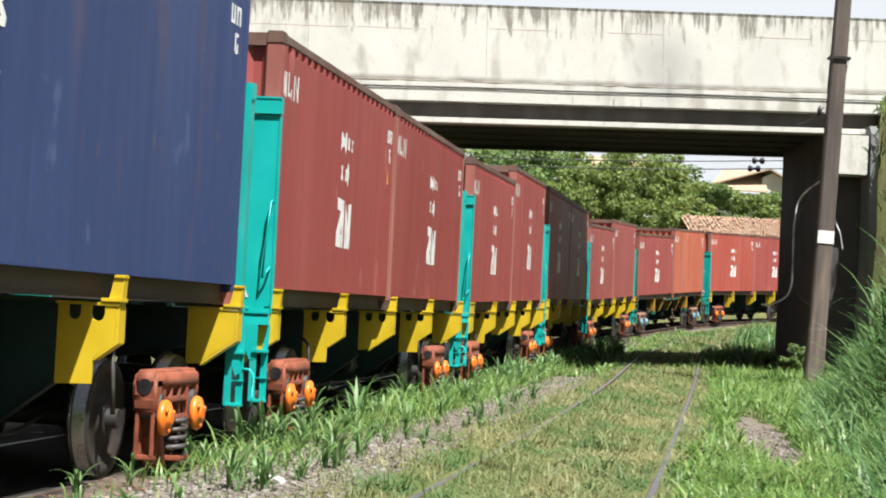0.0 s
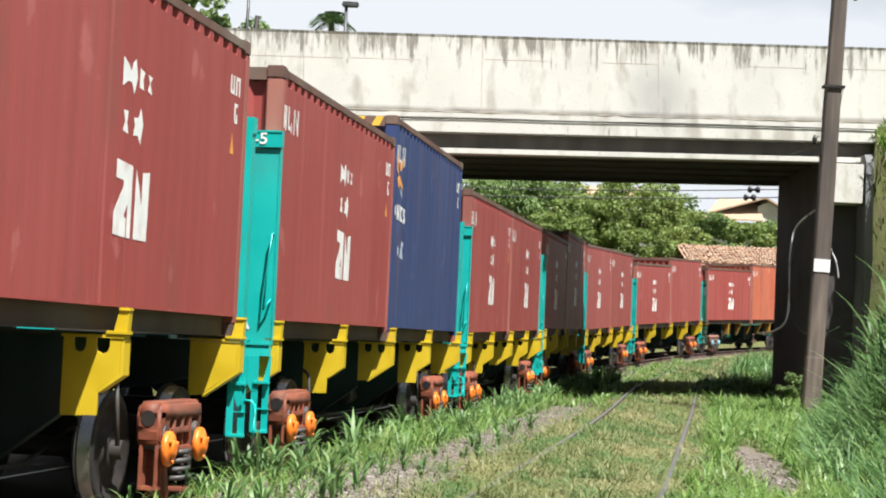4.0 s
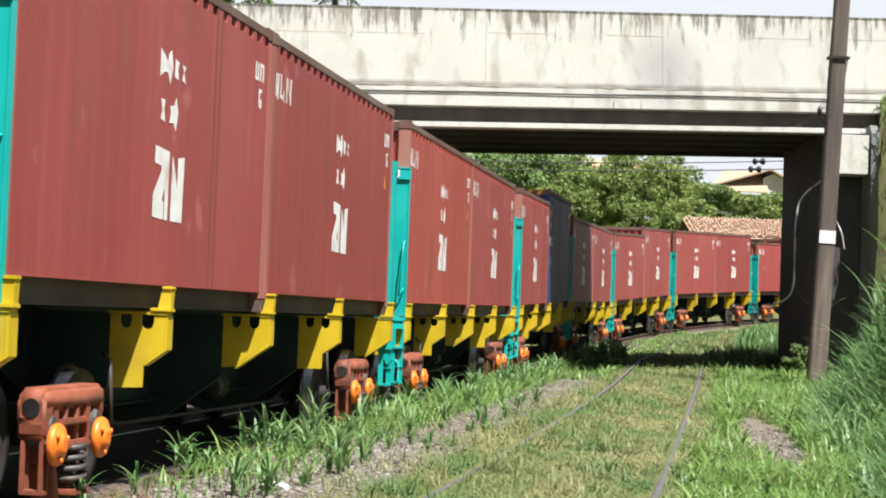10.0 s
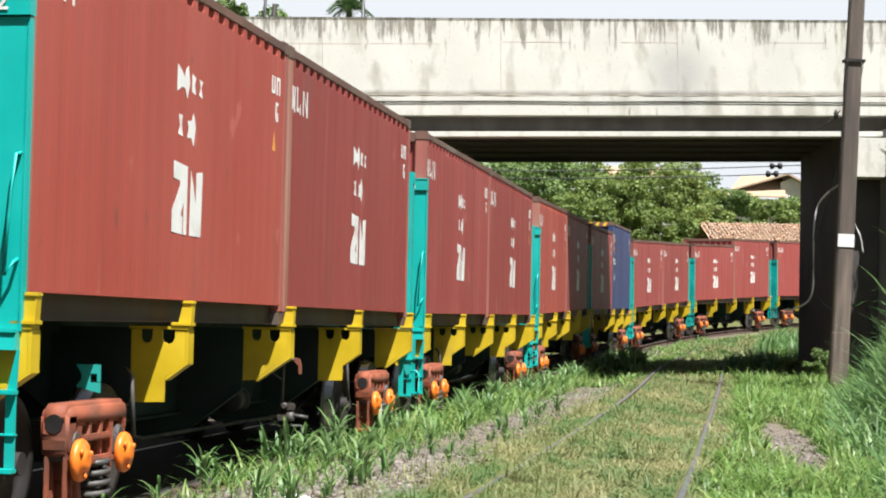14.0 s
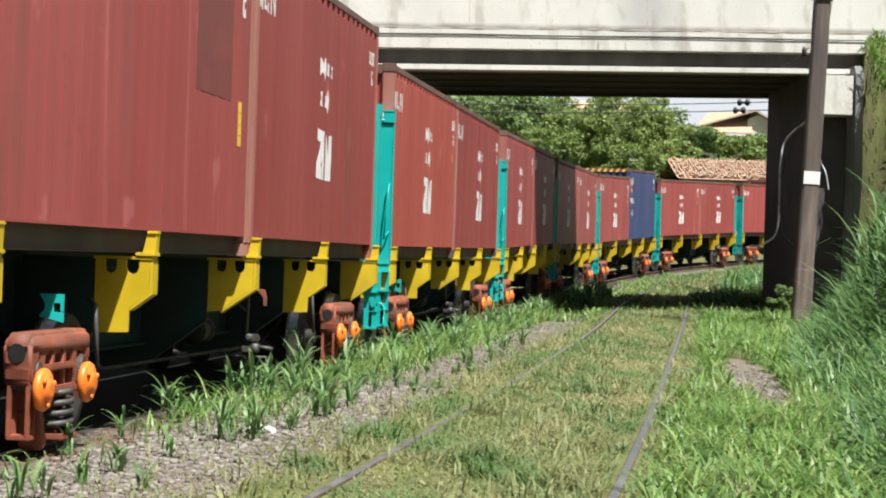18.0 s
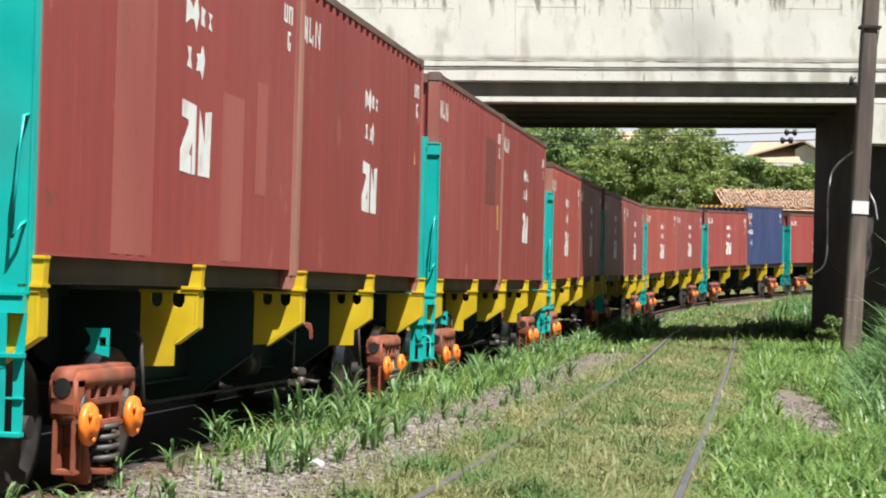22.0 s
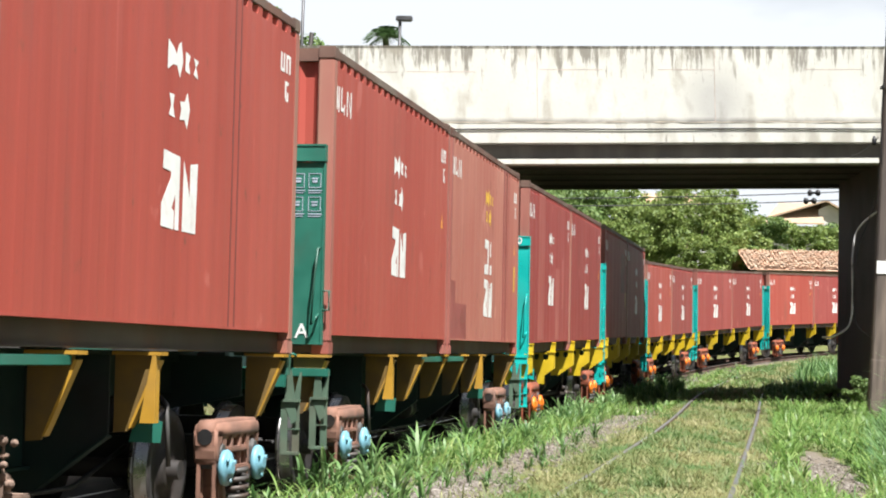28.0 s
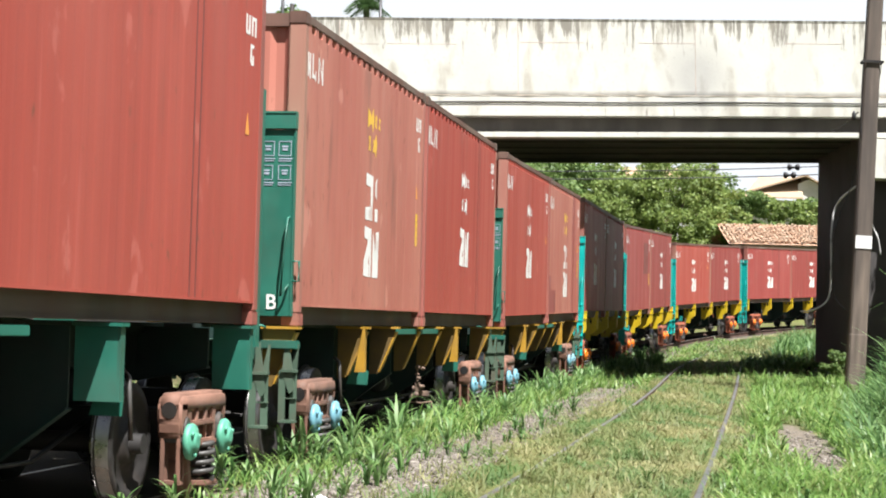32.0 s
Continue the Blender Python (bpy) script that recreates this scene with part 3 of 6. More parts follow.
RAIL_OUT = [(-0.07, -0.16), (0.07, -0.16), (0.07, -0.145), (0.012, -0.12), (0.012, -0.045), (0.035, -0.03), (0.035, -0.004), (0.028, 0.0),
            (-0.028, 0.0), (-0.035, -0.004), (-0.035, -0.03), (-0.012, -0.045), (-0.012, -0.12), (-0.07, -0.145)]


def build_track(off, label, sleepers, lift=0.0):
    t = tagged(empty("railway_track"), label, "railway track", "railway tracks", "structure")
    for side in (-0.835, 0.86 if sleepers else 0.835):
        r = sweep("rail", RAIL_OUT, -60, 135, off + side, RAIL_STEEL, t, lift=lift)
        head = sweep("rail_head", [(-0.026, 0.0), (0.026, 0.0), (0.022, 0.003), (-0.022, 0.003)], -60, 135, off + side, RAIL_TOP if sleepers else RAIL_DULL, r, lift=lift)
    if sleepers:
        bm = bmesh.new()
        box(bm, -1.35, 1.35, -0.12, 0.12, -0.30, -0.135, bevel=0.015)
        me = bpy.data.meshes.new("sleeper")
        bm.to_mesh(me)
        bm.free()
        me.materials.append(SLEEPER)
        for s in np.arange(2, 62, 0.62):
            x, y, z, h = line(s + random.uniform(-0.04, 0.04), off)
            o = part("sleeper", me, SLEEPER, t)
            o.matrix_basis = pose(x, y, z, 0, 0, -math.degrees(h) + random.uniform(-1, 1))


build_track(0.0, "railway track with steel rails under the freight train", True)
build_track(4.05, "overgrown railway track with dull steel rails in grass", False, 0.0)

# ------------------------------------------------------------------ the road bridge


BRIDGE = pose(3.2, BR_F, 0, 0, -1.8, 6.0)


def build_bridge():
    b = tagged(empty("road_bridge", BRIDGE), "cream-painted concrete road bridge with dark water stains over the railway", "bridge", kind="structure")
    L, R = -8.2, 19.0
    bm = bmesh.new()
    prism(bm, [(0.0, 6.785), (0.28, 6.785), (0.24, 8.53), (0.26, 8.585), (-0.02, 8.585), (0.0, 8.52)], "x", L, 8.55)
    part("parapet", bm, CONCRETE, b, "cream concrete parapet streaked with dark stains")
    bm = bmesh.new()
    prism(bm, [(0.01, 6.785), (0.27, 6.785), (0.25, 8.18), (0.01, 8.18)], "x", 8.57, R)
    part("parapet", bm, CONCRETE, b, "lower cream parapet beyond the joint")
    bm = bmesh.new()
    prism(bm, [(10.1, 6.785), (10.38, 6.785), (10.38, 8.585), (10.12, 8.585)], "x", L, R)
    part("parapet", bm, CONCRETE, b)
    bm = bmesh.new()
    prism(bm, [(-0.05, 6.31), (10.43, 6.31), (10.43, 6.775), (-0.05, 6.775), (-0.05, 6.625), (-0.02, 6.605), (-0.05, 6.585)], "x", L, R)
    part("deck_slab", bm, CONCRETE, b, "cream slab edge with a drip groove")
    # the foot of the parapet is a rough mortar fillet
    rnd = random.Random(8)
    bm = bmesh.new()
    lo, hi = [], []
    for i in range(110):
        x = L + (R - L) * i / 109
        lo.append(bm.verts.new((x, -0.052 - 0.012 * rnd.random(), 6.772 + rnd.uniform(-0.012, 0.006))))
        hi.append(bm.verts.new((x, 0.004, 6.80 + rnd.uniform(-0.012, 0.03))))
    for i in range(109):
        bm.faces.new((lo[i], lo[i + 1], hi[i + 1], hi[i]))
    part("mortar_fillet", bm, STAIN, b, "dirty mortar fillet along the parapet's foot")
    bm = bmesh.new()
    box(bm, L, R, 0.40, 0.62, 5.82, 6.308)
    part("edge_girder", bm, CONC_MID, b, "girder web under the slab, shade put into its dark colour")
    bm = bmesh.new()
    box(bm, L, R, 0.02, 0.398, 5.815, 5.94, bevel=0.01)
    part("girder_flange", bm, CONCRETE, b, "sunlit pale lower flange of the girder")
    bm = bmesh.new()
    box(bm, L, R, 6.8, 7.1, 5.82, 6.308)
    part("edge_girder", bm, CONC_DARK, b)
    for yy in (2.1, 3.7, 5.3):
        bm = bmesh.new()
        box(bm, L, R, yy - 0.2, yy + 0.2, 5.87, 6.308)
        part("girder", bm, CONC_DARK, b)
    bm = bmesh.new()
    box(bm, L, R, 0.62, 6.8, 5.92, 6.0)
    part("soffit_slab", bm, CONC_DARK, b, "near-black soffit with its shade in the colour")
    for x, z0 in ((-6.3, 6.81), (-2.15, 6.81), (2.05, 6.81), (6.2, 6.81)):
        bm = bmesh.new()
        box(bm, x - 0.007, x + 0.007, -0.004, 0.004, z0, 8.5)
        part("parapet_joint", bm, JOINT, b)
    # a cold joint where the parapet was poured in two lifts
    bm = bmesh.new()
    for x0, x1, z in ((-7.9, -5.4, 7.97), (-5.2, -3.6, 7.98), (-2.1, -0.6, 8.03), (0.7, 2.05, 8.03), (4.2, 5.6, 8.04), (6.4, 7.7, 8.05)):
        box(bm, x0, x1, -0.003, 0.004, z - 0.006, z + 0.006)
    part("pour_line", bm, JOINT, b)


build_bridge()


def build_abutments():
    a = tagged(empty("abutment"), "shaded bare concrete abutment with a wing wall", "abutment", "bridge abutments", "structure")
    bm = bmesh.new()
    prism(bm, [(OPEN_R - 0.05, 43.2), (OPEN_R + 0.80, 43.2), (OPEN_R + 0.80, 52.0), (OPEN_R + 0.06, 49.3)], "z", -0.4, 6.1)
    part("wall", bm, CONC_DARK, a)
    bm = bmesh.new()
    box(bm, OPEN_R + 0.02, OPEN_R + 0.78, 42.45, 43.2, 5.02, 5.95, bevel=0.01)
    part("bearing_block", bm, CONCRETE, a, "sunlit pale concrete block")
    bm = bmesh.new()
    prism(bm, [(52.0, -0.5), (52.0, 6.2), (42.6, 6.2), (42.4, 6.0), (42.2, 3.0), (42.1, -0.5)], "x", OPEN_R + 0.82, OPEN_R + 1.0)
    part("wing_wall", bm, WING, a, "mossy grey wing wall")
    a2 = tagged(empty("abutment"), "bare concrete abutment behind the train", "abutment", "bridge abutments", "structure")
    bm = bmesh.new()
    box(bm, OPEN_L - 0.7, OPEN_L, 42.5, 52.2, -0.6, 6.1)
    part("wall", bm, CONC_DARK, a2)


build_abutments()


def build_unseen_wall():
    """An unseen plain wall behind the train, added to block light under the wagons."""
    n = 34
    s = np.linspace(-60, 38, n)
    x, y, z, h = line(s, -5.7)
    verts, faces = [], []
    for i in range(n):
        for o, up in ((0, -1.0), (0, 3.2), (-0.35, 3.2), (-0.35, -1.0)):
            verts.append((x[i] + o * math.cos(h[i]), y[i] - o * math.sin(h[i]), z[i] + up))
    for i in range(n - 1):
        for j in range(4):
            faces.append((i * 4 + j, i * 4 + (j + 1) % 4, i * 4 + 4 + (j + 1) % 4, i * 4 + 4 + j))
    faces += [(3, 2, 1, 0), tuple(n * 4 - 4 + j for j in range(4))]
    tagged(new("wall_west", mesh_of("wall_west", verts, faces, CONC_DARK)), "unseen plain dark wall added behind the train to block light", "wall", kind="structure")


build_unseen_wall()

# ------------------------------------------------------------------ the train
PITCH, FIRST, SPEED = 13.41, 30.589, 3.353


def train_shift(t):
    d = t - 16
    return SPEED * d + 0.0134 * (d / 10) ** 2 + 0.0036 * (d / 10) ** 3 + 0.25 - 0.37 * ((t - 14) / 14) ** 2


MESHES = {}


def shared(key, make, mat):
    """One mesh for all alike pieces."""
    k = (key, mat.name)
    if k not in MESHES:
        bm = bmesh.new()
        make(bm)
        me = bpy.data.meshes.new(key if isinstance(key, str) else key[0])
        bm.to_mesh(me)
        bm.free()
        me.materials.append(mat)
        MESHES[k] = me
    return MESHES[k]


def put(name, key, make, mat, parent, label="", m=None):
    o = part(name, shared(key, make, mat), mat, parent, label)
    if m:
        o.matrix_basis = m
    return o


LEN, WID = 6.058, 2.438


def corrugated(bm, n, y0, y1, z0, z1, x, depth, way):
    """A pressed steel sheet: outer flats, slopes and inner flats, upright; the troughs end in deep pockets under the top rail."""
    p = (y1 - y0) / n
    prof = []
    for i in range(n):
        b = y0 + i * p
        prof += [(b, 0), (b + 0.40 * p, 0), (b + 0.55 * p, 1), (b + 0.85 * p, 1)]
    prof.append((y1, 0))
    rows = [[bm.verts.new((x - way * d * k, y, z)) for y, d in prof] for z, k in ((z0, depth), (z1 - 0.085, depth), (z1 - 0.075, 0.045), (z1, 0.045))]
    for a, b in zip(rows, rows[1:]):
        for i in range(len(prof) - 1):
            f = (a[i], a[i + 1], b[i + 1], b[i])
            bm.faces.new(f if way > 0 else f[::-1])


def end_sheet(bm, x0, x1, z0, z1, y, way):
    n = 8
    p = (x1 - x0) / n
    prof = []
    for i in range(n):
        b = x0 + i * p
        prof += [(b, 0.0), (b + 0.3 * p, 0.0), (b + 0.5 * p, -0.04), (b + 0.8 * p, -0.04)]
    prof.append((x1, 0.0))
    a = [bm.verts.new((x, y + way * d, z0)) for x, d in prof]
    b = [bm.verts.new((x, y + way * d, z1)) for x, d in prof]
    for i in range(len(prof) - 1):
        f = (a[i], b[i], b[i + 1], a[i + 1])
        bm.faces.new(f if way > 0 else f[::-1])


def block_mark(bm, x, y0, y1, z0, z1):
    """A flat stroke of paint on the side, over the sheet's outer face."""
    box(bm, x, x + 0.0008, y0, y1, z0, z1)


def logo_plain(bm, x, y, z, kind):
    """The painted marks of the owners, as plain blocks. y, z: the middle of the lowest mark."""
    def slant(p):
        prism(bm, [(y + a, z + b) for a, b in p], "x", x, x + 0.0008)
    # the large pair of blocks
    slant([(-0.36, 0.27), (-0.02, 0.25), (-0.02, -0.27), (-0.10, -0.27), (-0.10, -0.02), (-0.17, -0.12), (-0.12, -0.14), (-0.12, -0.27), (-0.38, -0.26), (-0.38, -0.10), (-0.20, 0.09), (-0.20, 0.13), (-0.36, 0.14)])
    slant([(0.06, 0.23), (0.13, 0.12), (0.20, -0.02), (0.20, 0.22), (0.36, 0.24), (0.34, -0.27), (0.05, -0.27)])
    if kind == "tallmark":
        slant([(-0.34, 0.84), (0.0, 0.82), (0.0, 0.34), (-0.36, 0.34), (-0.36, 0.47), (-0.10, 0.49), (-0.10, 0.70), (-0.34, 0.71)])
        slant([(0.12, 0.77), (0.22, 0.82), (0.18, 0.70), (0.22, 0.58), (0.13, 0.62)])
        slant([(0.12, 0.48), (0.26, 0.48), (0.26, 0.34), (0.12, 0.34)])


def badge_high(y, z):
    """The upper round-and-bar mark, piece by piece."""
    out = []

    def slant(p):
        out.append([(y + a, z + b) for a, b in p])
    slant([(-0.33, 0.11), (-0.22, 0.07), (-0.16, 0.03), (-0.12, 0.10), (-0.07, 0.13), (-0.02, 0.0), (-0.08, -0.13), (-0.14, -0.05), (-0.22, -0.05), (-0.33, -0.10)])
    slant([(0.03, 0.08), (0.13, 0.06), (0.10, 0.0), (0.13, -0.07), (0.03, -0.06)])
    slant([(0.21, 0.06), (0.31, 0.05), (0.26, 0.0), (0.31, -0.08), (0.21, -0.06), (0.25, 0.0)])
    return out


def badge_low(y, z):
    out = []

    def slant(p):
        out.append([(y + a, z + b) for a, b in p])
    slant([(-0.28, 0.08), (-0.18, 0.08), (-0.20, 0.0), (-0.16, -0.08), (-0.28, -0.07), (-0.24, 0.0)])
    slant([(-0.06, 0.05), (0.04, 0.06), (0.09, 0.13), (0.15, 0.02), (0.10, -0.13), (0.04, -0.07), (-0.06, -0.08), (-0.03, 0.0)])
    return out


def code_near(bm, x, z):
    """A row of lettering too small to read, as upright and slanting bars."""
    for k, (a, b, c, d) in enumerate(((0.13, 0.165, 0.02, 0.24), (0.20, 0.235, 0.0, 0.24), (0.30, 0.335, 0.02, 0.25), (0.42, 0.45, 0.0, 0.10), (0.53, 0.565, 0.0, 0.24), (0.68, 0.72, 0.0, 0.25))):
        block_mark(bm, x, a, b, z + c, z + d)
    prism(bm, [(0.165, z + 0.12), (0.20, z + 0.02), (0.20, z + 0.07), (0.165, z + 0.18)], "x", x, x + 0.0008)
    block_mark(bm, x, 0.335, 0.40, z + 0.02, z + 0.06)
    prism(bm, [(0.565, z + 0.24), (0.68, z + 0.02), (0.68, z + 0.09), (0.565, z + 0.25)], "x", x, x + 0.0008)


def code_far(bm, x, z):
    for a, b, c, d in ((5.50, 5.54, 0.0, 0.16), (5.54, 5.58, 0.0, 0.03), (5.58, 5.62, 0.0, 0.16), (5.66, 5.70, 0.0, 0.16), (5.70, 5.75, 0.13, 0.16), (5.75, 5.79, 0.0, 0.16),
                       (5.64, 5.74, -0.10, -0.07), (5.64, 5.68, -0.22, -0.10), (5.70, 5.74, -0.22, -0.16), (5.66, 5.74, -0.24, -0.22)):
        block_mark(bm, x, a, b, z + c, z + d)


def tarp_triangle(bm, x, y, z):
    prism(bm, [(y - 0.05, z - 0.08), (y + 0.06, z - 0.08), (y + 0.0, z + 0.10)], "x", x, x + 0.0008)


def make_container(paint, tall, mark="mark", extras=(), label=""):
    """A 20-foot container; its origin is the middle of its near end, at the floor of its castings."""
    H = 2.896 if tall else 2.591
    mat = PAINT[paint]
    c = empty("shipping_container")
    hw = WID / 2
    for sx in (1, -1):
        x = sx * hw
        put("side_panel", ("side_panel", tall, sx), lambda bm: corrugated(bm, 21, 0.12, LEN - 0.12, 0.19, H - 0.09, x - sx * 0.006, 0.0022, sx), mat, c)
        put("top_rail", ("top_rail", tall, sx), lambda bm: box(bm, *sorted((x - sx * 0.07, x + sx * 0.0)), 0.15, LEN - 0.15, H - 0.10, H - 0.02, bevel=0.006), TOP_BROWN, c)
        put("bottom_rail", ("bottom_rail", sx), lambda bm: (box(bm, *sorted((x - sx * 0.13, x - sx * 0.085)), 0.16, LEN - 0.16, 0.012, 0.19), box(bm, *sorted((x - sx * 0.085, x - sx * 0.06)), 0.16, LEN - 0.16, 0.012, 0.024)), RAIL_BROWN, c)
        put("sill_lip", ("sill_lip", sx), lambda bm: box(bm, *sorted((x - sx * 0.09, x - sx * 0.003)), 0.13, LEN - 0.13, 0.182, 0.200), mat, c)
        for yy in (0.0, LEN):
            sy = 1 if yy == 0 else -1
            put("corner_post", ("corner_post", tall, sx, sy), lambda bm: box(bm, *sorted((x - sx * 0.16, x - sx * 0.002)), *sorted((yy + sy * 0.004, yy + sy * 0.13)), 0.118, H - 0.118, bevel=0.012), mat if paint == "blue" else CORNER, c, "scraped faded corner post" if sx > 0 and paint != "blue" else "")
            for zz in (0.0, H - 0.118):
                put("corner_casting", ("corner_casting", tall, sx, sy, zz > 1), lambda bm: box(bm, *sorted((x - sx * 0.162, x)), *sorted((yy, yy + sy * 0.178)), zz, zz + 0.118, bevel=0.008), TOP_BROWN if zz > 1 else CORNER if sx > 0 and tall else RAIL_BROWN, c)
    for yy, sy in ((0.0, -1), (LEN, 1)):
        put("end_panel", ("end_panel", tall, sy), lambda bm: end_sheet(bm, -hw + 0.16, hw - 0.16, 0.15, H - 0.12, yy - sy * 0.03, sy), mat, c)
        put("end_header", ("end_header", tall, sy), lambda bm: box(bm, -hw + 0.16, hw - 0.16, *sorted((yy - sy * 0.11, yy - sy * 0.012)), H - 0.14, H - 0.02), TOP_BROWN, c)
        put("end_sill", ("end_sill", sy), lambda bm: box(bm, -hw + 0.16, hw - 0.16, *sorted((yy - sy * 0.11, yy - sy * 0.012)), 0.012, 0.16), RAIL_BROWN, c)

    def roof(bm):
        n, st = 26, (LEN - 0.24) / 26
        prof = []
        for i in range(n):
            b = 0.12 + i * st
            prof += [(b, 0.0), (b + 0.4 * st, 0.0), (b + 0.5 * st, -0.02), (b + 0.9 * st, -0.02)]
        prof.append((LEN - 0.12, 0.0))
        a = [bm.verts.new((-hw + 0.06, y, H - 0.03 + d)) for y, d in prof]
        b = [bm.verts.new((hw - 0.06, y, H - 0.03 + d)) for y, d in prof]
        for i in range(len(prof) - 1):
            bm.faces.new((a[i], b[i], b[i + 1], a[i + 1]))
    put("roof_panel", ("roof_panel", tall), roof, ROOF_RED, c)
    put("floor_panel", ("floor_panel", tall), lambda bm: box(bm, -hw + 0.1, hw - 0.1, 0.1, LEN - 0.1, 0.06, 0.15), RAIL_BROWN, c)
    X = hw - 0.0052
    if mark in ("mark", "tallmark", "yellowtall"):
        ym, zm, zb = (3.15, 0.945, 1.83) if not tall else (3.10, 1.12, 2.05)
        if mark != "mark":
            zm, zb = 0.80, 2.22
        put("owner_mark", ("owner_mark", mark, tall), lambda bm: logo_plain(bm, X, ym, zm, "tallmark" if mark != "mark" else "mark"), WHITE_MARK, c, "large white painted block mark")
        bmat = YELLOW_MARK if mark == "yellowtall" else WHITE_MARK
        for k, pts in enumerate(badge_high(ym, zb) + badge_low(ym, zb - (0.34 if mark == "mark" else 0.26))):
            put("badge", ("badge", k, mark, tall), lambda bm: prism(bm, pts, "x", X, X + 0.0008), bmat, c)
    if mark == "blue":
        put("owner_mark", "owner_mark_blue", lambda bm: [prism(bm, p, "x", X, X + 0.0008) for p in (
            [(0.02, 1.60), (0.02, 1.64), (0.12, 1.68), (0.12, 1.72), (0.02, 1.76), (0.02, 1.79), (0.20, 1.74), (0.20, 1.64)], [(0.28, 1.58), (0.28, 1.78), (0.34, 1.76), (0.40, 1.66), (0.40, 1.78), (0.46, 1.78), (0.46, 1.57), (0.40, 1.58), (0.34, 1.68), (0.34, 1.58)],
            [(0.52, 1.57), (0.52, 1.77), (0.68, 1.76), (0.68, 1.72), (0.60, 1.72), (0.60, 1.62), (0.68, 1.61), (0.68, 1.56)], [(0.74, 1.56), (0.74, 1.60), (0.82, 1.62), (0.74, 1.68), (0.76, 1.76), (0.90, 1.74), (0.82, 1.70), (0.90, 1.62), (0.88, 1.56)])], WHITE_MARK, c)
        put("star_mark", "star_mark", lambda bm: [prism(bm, p, "x", X, X + 0.0008) for p in ([(0.16, 2.46), (0.30, 2.34), (0.24, 2.24), (0.30, 2.16), (0.16, 2.20)], [(0.34, 2.30), (0.62, 2.40), (0.62, 2.30), (0.42, 2.20)], [(0.20, 2.10), (0.36, 2.16), (0.62, 2.04), (0.62, 1.98), (0.42, 2.04), (0.34, 1.98)])], ORANGE_MARK, c)
        put("small_mark", "small_mark_blue", lambda bm: [prism(bm, p, "x", X, X + 0.0008) for p in ([(0.42, 1.14), (0.42, 1.24), (0.52, 1.22), (0.52, 1.10)], [(0.60, 1.10), (0.72, 1.32), (0.86, 1.30), (0.78, 1.20), (0.86, 1.08)], [(0.46, 1.96), (0.46, 2.0), (0.60, 1.94), (0.60, 1.86)])], PALE_MARK, c)
    if mark == "blue":
        for k in range(9):
            put("hazard_stripe", ("hazard_stripe", k), lambda bm: prism(bm, [(-1.04 + k * 0.24, H - 0.138), (-0.94 + k * 0.24, H - 0.138), (-0.88 + k * 0.24, H - 0.018), (-0.98 + k * 0.24, H - 0.018)], "y", 0.006, 0.0125), YELLOW_MARK, c)
    put("code_lettering", ("code_near", tall), lambda bm: code_near(bm, X, H - 0.60), WHITE_MARK, c)
    put("code_lettering", ("code_far", tall), lambda bm: code_far(bm, X, H - 0.52), WHITE_MARK, c)
    if "triangle" in extras:
        put("warning_triangle", ("warning_triangle", tall), lambda bm: tarp_triangle(bm, X, 5.61, H - (1.26 if tall else 0.95)), ORANGE_MARK, c)
    if "label" in extras:
        put("yellow_label", ("yellow_label", tall), lambda bm: [block_mark(bm, X, 5.58, 5.70, 0.98 + i * 0.10, 1.075 + i * 0.10) for i in range(4)], YELLOW_MARK, c)
    if "hatch" in extras:
        put("repair_patch", "repair_patch", lambda bm: box(bm, X - 0.009, X + 0.0005, 4.25, 5.35, 1.36, 2.39), DARK_PATCH, c, "square dark red repair patch")
    if "stain" in extras:
        for a, b, zz in ((4.44, 4.53, 0.2), (4.60, 4.64, 0.25), (4.72, 4.82, 0.2), (4.92, 4.95, 0.7)):
            put("rust_stain", ("rust_stain", tall, a), lambda bm: prism(bm, [(a, H - 0.10), (b, H - 0.10), (b + 0.01, 1.9), (b - 0.008, 1.2), (b + 0.006, zz), (a + 0.01, zz), (a - 0.008, 1.4)], "x", X - 0.004, X + 0.0004), RUST_STAIN, c, "dark red vertical stain")
    if "panels" in extras:
        for a, b, z0, z1 in ((1.35, 2.15, 0.22, 2.78), (3.75, 4.35, 0.22, 1.55), (4.75, 5.05, 0.8, 1.75)):
            put("faded_panel", ("faded_panel", a), lambda bm: box(bm, X - 0.007, X - 0.0006, a, b, z0, z1), PAINT["soft"], c)
    if "step" in extras:
        for k, (a, b, z1) in enumerate(((0.14, 0.45, 0.95), (0.45, 1.30, 0.66))):
            put("repaint_patch", ("repaint_patch", k), lambda bm: box(bm, X - 0.007, X - 0.0004, a, b, 0.2, z1), DARK_RED, c, "patch of darker red repaint")
    if "ribs" in extras:
        put("stiffener", ("stiffener", tall), lambda bm: [box(bm, X - 0.03, X + 0.0006, 4.25 + k * 0.14, 4.285 + k * 0.14, 0.20, H - 0.1) for k in range(2)], DARK_PATCH, c)
    tagged(c, label or "weathered red-brown corrugated steel container", "container", "containers on the train")
    return c


# ---- wagons


RIG_AT = (-0.03, 2.97, 6.04, 8.99, 11.98)


